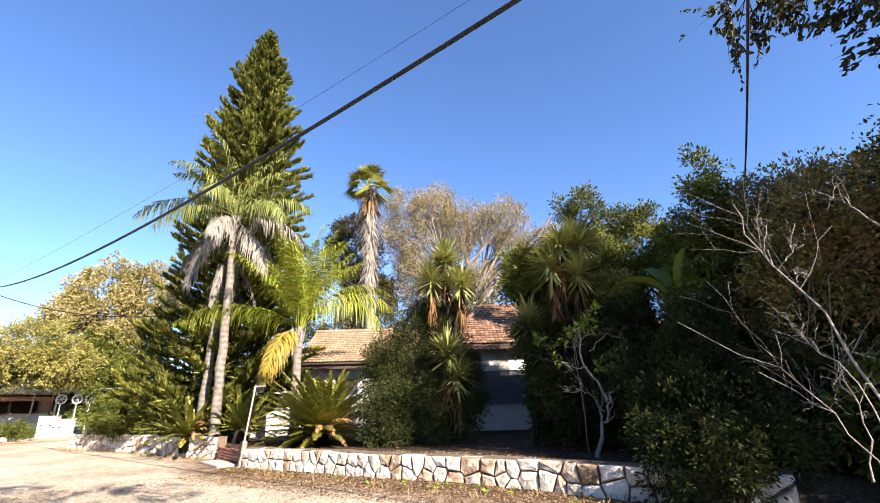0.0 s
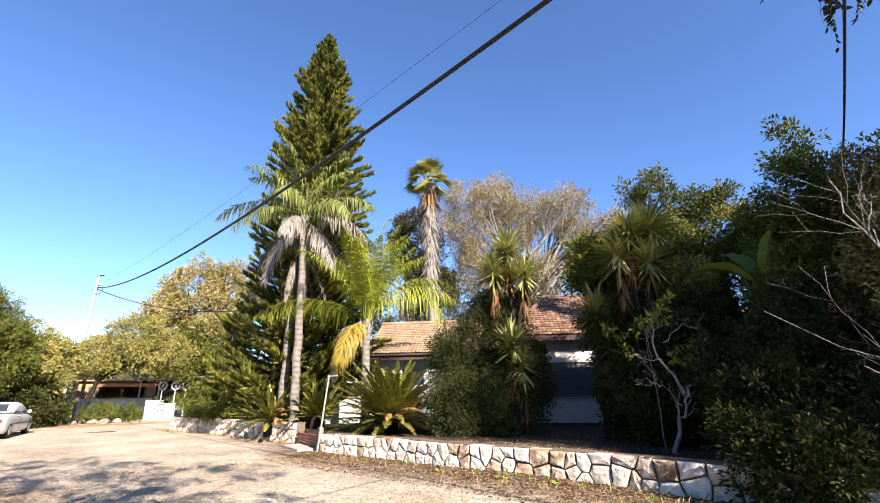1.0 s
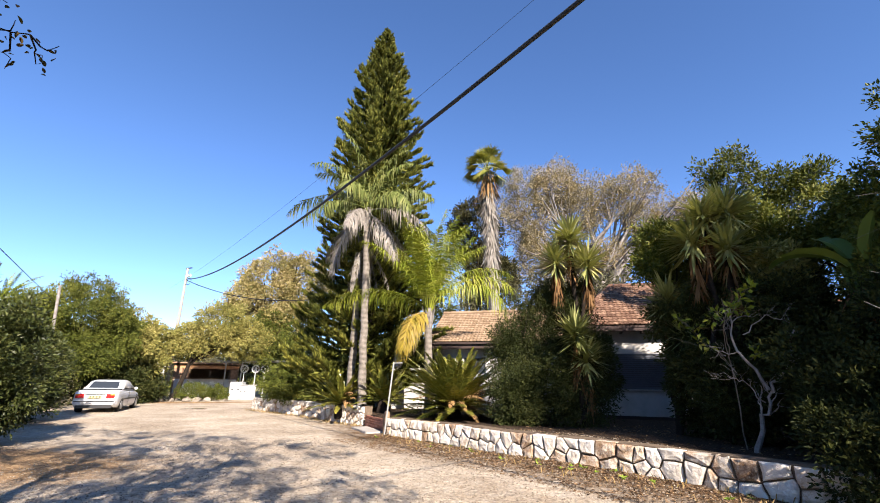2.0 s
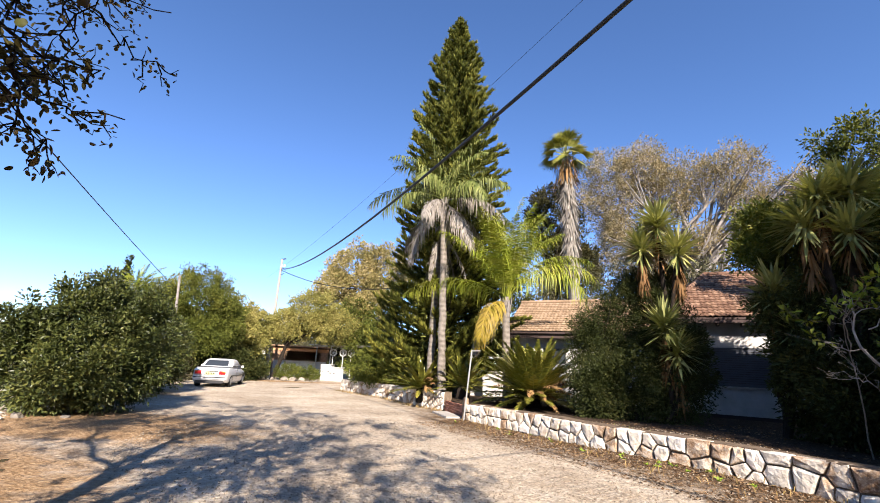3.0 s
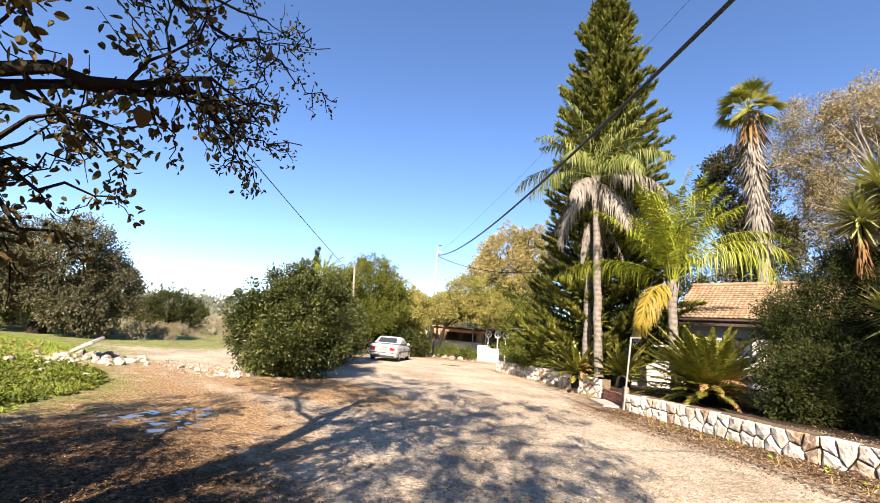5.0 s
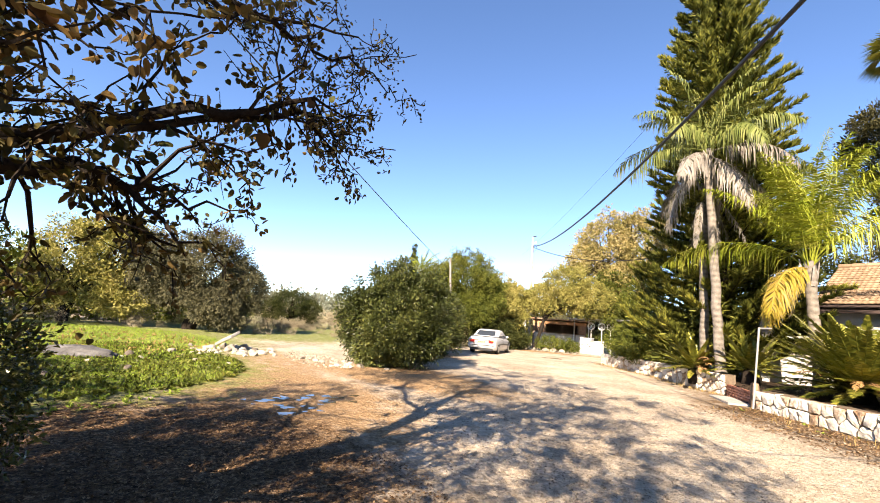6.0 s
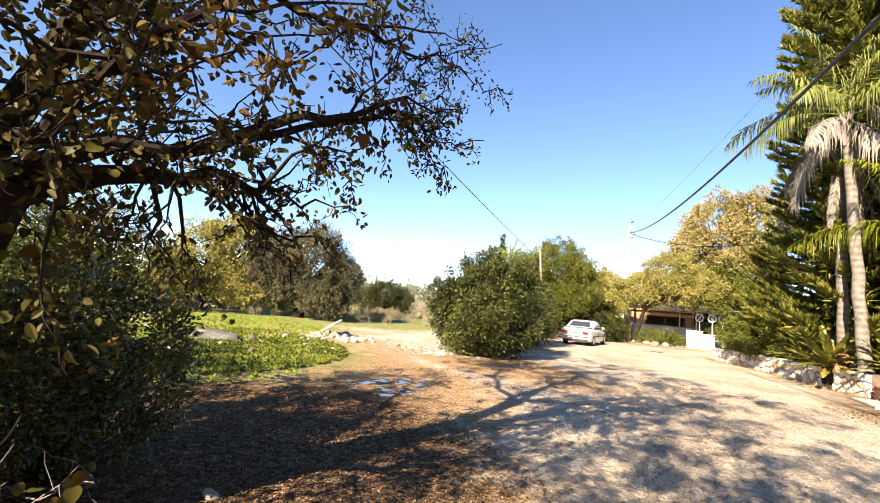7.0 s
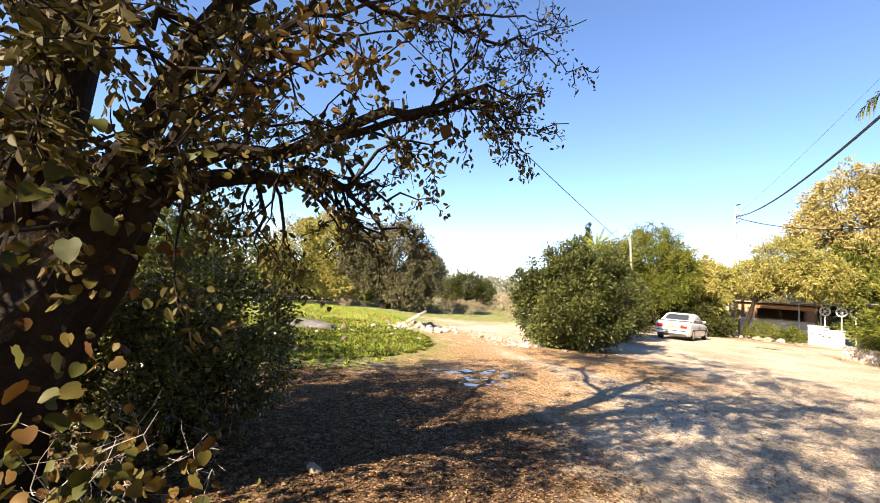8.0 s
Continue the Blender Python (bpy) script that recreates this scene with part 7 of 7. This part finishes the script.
# ---- poles and cables ----


def pole(base, top, r0, r1, label, arm=False):
    root = thing("utility_pole", base, label, "utility pole", "utility poles")
    b, t = np.array(base, float), np.array(top, float)
    S = Soup()
    tube(S, [b - [0, 0, 0.2], b + (t - b) * 0.5, t], [r0, (r0 + r1) / 2, r1], 10)
    S.done("shaft", M["pole_grey" if arm else "bark_grey"], root, base)
    if arm:
        d = t - b
        bar("cap", M["trimblack"], root, tuple(d + [-0.10, -0.05, -0.02]), tuple(d + [0.30, 0.12, 0.06]), 0.05)
        bar("bracket", M["galv"], root, tuple(d * 0.93), tuple(d * 0.93 + [0.45, -0.05, 0.0]), 0.04)
        for k in (0.15, 0.42):
            S = Soup()
            p = d * 0.93 + np.array([k, -0.02, 0.0])
            tube(S, [p + [0, 0, -0.02], p + [0, 0, 0.08], p + [0, 0, 0.12], p + [0, 0, 0.2]], [0.06, 0.08, 0.05, 0.06], 8)
            S.done("insulator", M["white"], root)
        S = Soup()
        a = np.linspace(0, 5.6, 14)
        tube(S, d * 0.91 + np.stack([0.25 + 0.28 * np.cos(a), 0.05 * np.sin(a), -0.2 + 0.28 * np.sin(a)], 1), 0.025, 5)
        S.done("cable_coil", M["cable"], root)
        box_part("meter_box", M["white"], root, -0.24, -0.36, 4.6, 0.04, -0.18, 5.0, 0.02)
    return root


pole((-28.9, 26.5, 0), (-29.02, 26.59, 9.95), 0.15, 0.09, "leaning pale utility pole with insulators", True)
pole((-21.85, 13.95, 0), (-22.04, 13.58, 5.5), 0.075, 0.055, "plain weathered timber pole among trees")


def wire(name, pts, rad, label, sides=8):
    P = np.array(pts, float)
    t = np.linspace(0, 1, len(P))
    c = np.hypot(*(np.diff(P[:, :2], axis=0)).T)
    t = np.concatenate([[0], np.cumsum(c)]) / c.sum()
    s = np.linspace(0, 1, 60)
    k = min(3, len(P) - 1)
    Q = np.stack([np.polyval(np.polyfit(t, P[:, i], 1 if i < 2 else k - (k > 2)), s) for i in range(3)], 1)
    S = Soup()
    tube(S, Q, rad, sides)
    tagged(S.done(name, M["cable"]), label, "cable", "overhead cables")


wire("power_cable", [(-29.1, 26.7, 9.05), (-24.3, 23.1, 8.2), (-7.88, 10.75, 6.27), (-2.93, 7.03, 6.15), (1.0, 4.08, 6.2), (13.0, -4.95, 7.3)], 0.034, "thick black twisted power cable across the yard")
wire("power_line", [(-70, 61.2, 17.2), (-41, 43.7, 17.9), (-9, 24.4, 20.7), (1.3, 18.2, 22.0), (20, 6.9, 24.8)], 0.012, "thin high power line behind the conifer", 5)
wire("phone_cable", [(-4, -7.0, 4.9), (3.1, 3.27, 5.2), (6.8, 8.64, 6.1), (10, 13.3, 7.2)], 0.016, "thin black cable over the thicket", 6)
wire("phone_cable", [(-28.0, 17.6, 5.35), (-25.3, 15.25, 5.5), (-18.3, 9.15, 5.7), (-11.3, 3.06, 5.98), (2.0, -8.5, 6.9)], 0.014, "thin black cable from the trees across the yard", 6)
wire("phone_cable", [(-29.0, 26.7, 9.0), (-24.5, 26.3, 7.6), (-19.5, 25.9, 6.9), (-14, 25.5, 7.0)], 0.03, "slack cable from pole to the garden", 6)

# ---- parked car ----


def car(at, heading):
    root = thing("car", (0, 0, 0), "white four-door saloon parked beside the bushes", "car")
    L, W = 4.45, 1.70

    def hull(name, sections, mat, smoothed=True):
        """Loft of cross sections (x, half width, z bottom, z top, inset at the top)."""
        S = Soup()
        V = []
        n = 10
        for x, w, z0, z1, inn in sections:
            ring = [(-w * 0.92, z0), (-w, z0 + 0.10), (-w, z0 + (z1 - z0) * 0.55), (-w + inn * 0.5, z1 - 0.05), (-w + inn + 0.04, z1)]
            ring = ring + [(-a, b) for a, b in ring[::-1]]
            V += [(x, a, b) for a, b in ring]
        F = []
        for i in range(len(sections) - 1):
            for j in range(n):
                k = (j + 1) % n
                F.append([i * n + j, i * n + k, (i + 1) * n + k, (i + 1) * n + j])
        m = (len(sections) - 1) * n
        F += [list(range(n))[::-1], [m + j for j in range(n)]]
        S.add(np.array(V), F)
        return S.done(name, mat, root, (0, 0, 0), smoothed)

    hull("body", [(0.0, 0.74, 0.36, 0.84, 0.06), (0.05, 0.80, 0.28, 0.93, 0.05), (0.35, 0.84, 0.22, 0.97, 0.06), (0.9, 0.85, 0.20, 0.96, 0.07), (2.2, 0.85, 0.20, 0.93, 0.07), (3.2, 0.85, 0.20, 0.90, 0.08), (3.9, 0.83, 0.24, 0.80, 0.10), (4.3, 0.78, 0.30, 0.68, 0.10), (4.45, 0.66, 0.36, 0.56, 0.08)], M["car_paint"])
    hull("cabin", [(0.72, 0.74, 0.92, 0.955, 0.12), (1.30, 0.76, 0.92, 1.36, 0.20), (1.55, 0.77, 0.92, 1.41, 0.20), (2.15, 0.77, 0.92, 1.42, 0.20), (2.5, 0.77, 0.92, 1.37, 0.20), (3.3, 0.77, 0.90, 0.93, 0.10)], M["car_paint"])

    def pane(name, pts, mat, label="", lift=0.012):
        P = [Vector(p) for p in pts]
        nrm = (P[1] - P[0]).cross(P[2] - P[0]).normalized()
        c = sum(P, Vector()) / len(P)
        if nrm.dot(c - Vector((2.0, 0, 0.9))) < 0:
            P, nrm = P[::-1], -nrm
        n = len(P)
        V = [tuple(p - nrm * 0.02) for p in P] + [tuple(p + nrm * lift) for p in P]
        F = [list(range(n))[::-1], [n + i for i in range(n)]] + [[i, (i + 1) % n, n + (i + 1) % n, n + i] for i in range(n)]
        ob = raw(name, V, F, mat, root)
        if label:
            ob["label"] = label
        return ob

    pane("rear_window", [(0.80, -0.60, 0.985), (0.80, 0.60, 0.985), (1.25, 0.51, 1.325), (1.25, -0.51, 1.325)], M["glass"], "dark rear window", 0.018)
    pane("windscreen", [(3.17, -0.60, 0.98), (3.17, 0.60, 0.98), (2.57, 0.50, 1.33), (2.57, -0.50, 1.33)], M["glass"], "dark windscreen", 0.018)
    for sg in (-1, 1):
        pane("side_window", [(1.18, sg * 0.765, 0.985), (1.86, sg * 0.772, 0.985), (1.86, sg * 0.655, 1.335), (1.42, sg * 0.655, 1.325)], M["glass"], "dark side window", 0.02)
        pane("side_window", [(1.94, sg * 0.772, 0.985), (2.92, sg * 0.772, 0.97), (2.48, sg * 0.655, 1.32), (1.94, sg * 0.655, 1.335)], M["glass"], "dark side window", 0.02)
        tl = pane("tail_light", [(-0.002, sg * 0.73, 0.64), (-0.002, sg * 0.42, 0.64), (-0.002, sg * 0.42, 0.81), (-0.002, sg * 0.73, 0.81)], M["taillight"], "red rear light cluster", 0.03)
        pane("indicator", [(-0.012, sg * 0.73, 0.75), (-0.012, sg * 0.58, 0.75), (-0.012, sg * 0.58, 0.805), (-0.012, sg * 0.73, 0.805)], M["amber"], "amber indicator lens", 0.04)
        box_part("mirror", M["car_paint"], root, 2.62, sg * 0.86, 0.95, 2.74, sg * 1.0, 1.08, 0.03)
        box_part("door_handle", M["trimblack"], root, 1.50, sg * 0.845, 0.80, 1.66, sg * 0.87, 0.835, 0.008)
        box_part("side_strip", M["trimblack"], root, 0.75, sg * 0.835, 0.53, 3.55, sg * 0.868, 0.585, 0.008)
        box_part("door_gap", M["trimblack"], root, 1.895, sg * 0.84, 0.30, 1.907, sg * 0.856, 0.95, 0.002)
        for x in (0.82, 3.52):
            S = Soup()
            tube(S, [(x, sg * 0.64, 0.31), (x, sg * 0.66, 0.31), (x, sg * 0.83, 0.31), (x, sg * 0.855, 0.31)], [0.26, 0.31, 0.31, 0.27], 20)
            wheel = S.done("wheel", M["rubber"], root)
            wheel["label"] = "black tyre"
            S = Soup()
            tube(S, [(x, sg * 0.83, 0.31), (x, sg * 0.862, 0.31), (x, sg * 0.872, 0.31)], [0.20, 0.19, 0.08], 14)
            S.done("rim", M["galv"], wheel)
            S = Soup()
            a = np.linspace(0.15, math.pi - 0.15, 10)
            tube(S, np.stack([x + 0.37 * np.cos(a), np.full(10, sg * 0.80), 0.31 + 0.37 * np.sin(a)], 1), 0.045, 6)
            S.done("wheel_arch", M["trimblack"], root)
    box_part("bumper", M["car_paint"], root, -0.09, -0.80, 0.36, 0.20, 0.80, 0.58, 0.05)
    box_part("bumper_strip", M["trimblack"], root, -0.10, -0.76, 0.47, -0.05, 0.76, 0.52, 0.008)
    box_part("valance", M["trimblack"], root, 0.0, -0.68, 0.20, 0.25, 0.68, 0.355, 0.02)
    pl = box_part("number_plate", M["plate"], root, -0.03, -0.26, 0.63, 0.01, 0.26, 0.745, 0.004, "yellow plate with plain dark bars")
    for y in (-0.18, -0.06, 0.06, 0.17):
        box_part("plate_bar", M["trimblack"], pl, -0.034, y - 0.035, 0.655, -0.028, y + 0.035, 0.72, 0.001)
    box_part("boot_strip", M["chrome"], root, -0.02, -0.40, 0.77, 0.01, 0.40, 0.80, 0.004)
    box_part("boot_gap", M["trimblack"], root, -0.006, -0.62, 0.60, 0.01, 0.62, 0.612, 0.002)
    root.matrix_world = pose(*at, 0, 0, heading)
    return root


car((-20.6, 15.25, 0.0), 128)

# ---- shed, canopy and clutter at the end of the yard ----


def shed():
    at = (-32.1, 29.9, 0)
    root = thing("shed", at, "low open shed with rusty roof and white lower wall", "shed")

    def slabbox(name, u0, v0, z0, u1, v1, z1, mat, label=""):
        ob = box_part(name, mat, root, u0, v0, z0, u1, v1, z1, 0.01, label)
        ob.matrix_local = pose(0, 0, 0, 0, 0, 43.5)
        return ob

    slabbox("back_wall", 0, 3.0, 0, 5.0, 3.12, 2.7, M["wood"], "brown timber back wall")
    slabbox("side_wall", 0, 0, 0, 0.12, 2.99, 2.7, M["wood"])
    slabbox("side_wall", 4.88, 0, 0, 5.0, 2.99, 2.7, M["wood"])
    slabbox("low_wall", 0.13, 0, 0, 4.87, 0.14, 1.45, M["white"], "white plastered low front wall")
    slabbox("front_panel", 0.13, 0.0, 1.453, 1.15, 0.12, 2.30, M["rust"], "rust-brown front panel")
    slabbox("front_panel", 4.35, 0.0, 1.453, 4.87, 0.12, 2.30, M["rust"])
    for u in (1.16, 2.70, 4.23):
        slabbox("post", u, 0.16, 0, u + 0.10, 0.26, 2.30, M["wood"])
    slabbox("lintel", 0, -0.02, 2.305, 5.0, 0.14, 2.60, M["orange_board"], "orange-brown front beam")
    slabbox("counter", 1.17, -0.16, 1.453, 4.33, 0.40, 1.52, M["wood"])
    slabbox("roof", -0.3, -0.35, 2.72, 5.3, 3.4, 2.80, M["rust"], "rusty sheet roof")
    for i in range(17):
        u = -0.25 + i * 0.325
        slabbox("roof_rib", u, -0.35, 2.802, u + 0.07, 3.4, 2.84, M["rust"])
    slabbox("gate_pillar", -1.15, -1.0, 0, -0.6, -0.5, 2.75, M["white"], "white square gate pillar")


shed()


def canopy():
    a, b = np.array([-27.4, 30.4]), np.array([-20.6, 30.1])
    root = thing("carport", (a[0], a[1], 0), "light steel carport with a flat thin roof", "carport")
    d = (b - a) / np.hypot(*(b - a))
    n = np.array([-d[1], d[0]])
    L = np.hypot(*(b - a))

    def Q(u, v, z):
        p = d * u + n * v
        return (p[0], p[1], z)

    for u in (0.1, 1.75, L - 0.2):
        bar("post", M["galv"], root, Q(u, 0, -0.1), Q(u, 0, 2.78), 0.05)
        bar("post", M["galv"], root, Q(u, 3.5, -0.1), Q(u, 3.5, 2.78), 0.05)
    bar("beam", M["galv"], root, Q(-0.3, 0, 2.82), Q(L + 0.2, 0, 2.82), 0.05)
    bar("beam", M["galv"], root, Q(-0.3, 3.5, 2.82), Q(L + 0.2, 3.5, 2.82), 0.05)
    S = Soup()
    V = [Q(u, v, z) for z in (2.875, 2.93) for u, v in ((-0.5, -0.4), (L + 0.3, -0.4), (L + 0.3, 3.9), (-0.5, 3.9))]
    S.add(np.array(V), [[3, 2, 1, 0], [4, 5, 6, 7], [0, 1, 5, 4], [1, 2, 6, 5], [2, 3, 7, 6], [3, 0, 4, 7]])
    S.done("roof", M["galv"], root)["label"] = "thin corrugated sheet roof"
    bar("brace", M["galv"], root, Q(1.75, 0, 2.0), Q(2.5, 0, 2.78), 0.03)


canopy()


def cabinet(x, y, w, d, h, label, turn=0):
    root = thing("storage_box", (x, y, 0), label, "storage box", "boxes under the carport")
    box_part("body", M["white"], root, -w / 2, -d / 2, 0.0, w / 2, d / 2, h - 0.06, 0.03)
    box_part("lid", M["white"], root, -w / 2 - 0.03, -d / 2 - 0.03, h - 0.055, w / 2 + 0.03, d / 2 + 0.03, h, 0.02)
    for k in (-1, 1):
        box_part("handle", M["trimblack"], root, k * w * 0.25 - 0.08, -d / 2 - 0.03, h * 0.55, k * w * 0.25 + 0.08, -d / 2 - 0.004, h * 0.6, 0.006)
    root.rotation_euler = (0, 0, radians(turn))


cabinet(-25.2, 29.6, 0.9, 0.8, 1.3, "white storage box under the carport", 20)
cabinet(-24.1, 29.4, 0.9, 0.8, 1.1, "white storage box under the carport", -10)
for wx, wy in ((-24.95, 29.8), (-24.05, 30.0), (-23.35, 30.2)):
    S = Soup()
    a = np.linspace(0, 2 * math.pi, 25)
    tube(S, np.stack([wx + 0.27 * np.cos(a) * 0.9, wy + 0.27 * np.cos(a) * 0.4, 2.30 + 0.27 * np.sin(a)], 1), 0.05, 6)
    for k in range(6):
        t = k * math.pi / 3
        tube(S, [(wx, wy, 2.30), (wx + 0.24 * math.cos(t), wy + 0.11 * math.cos(t), 2.30 + 0.26 * math.sin(t))], 0.02, 5)
    tube(S, [(wx, wy, 2.05), (wx, wy + 0.02, 0.0)], 0.03, 6)
    tagged(S.done("wheel_ornament", M["white"]), "white wheel-shaped ornament on a stake", "ornament", "wheel ornaments")
for i in range(13):
    u = i / 17
    x, y = -28.0 + 5.6 * u + 0.2 * math.sin(i * 2.1), 22.4 + 6.2 * u + 0.2 * math.cos(i * 1.7)
    s = 0.26 + 0.14 * math.sin(i * 3.7) ** 2
    rock("border_rock", x, y, (s, s * 0.8, s * 0.75), "pale rock edging the planted bed", 660 + i, group="rocks edging the bed", turn=i * 50)
shrub("planted_bed", (-25.5, 26.2, 0), [((-27.6, 24.2, 0.55), (1.0, 0.8, 0.55)), ((-25.8, 25.9, 0.6), (1.2, 0.9, 0.6)), ((-24.6, 26.9, 0.5), (0.8, 0.7, 0.5))], 220, 0.2, 34, 0.14, 0.05, M["mid_green"], "mixed low plants in the rock-edged bed", "plants", "", 671)
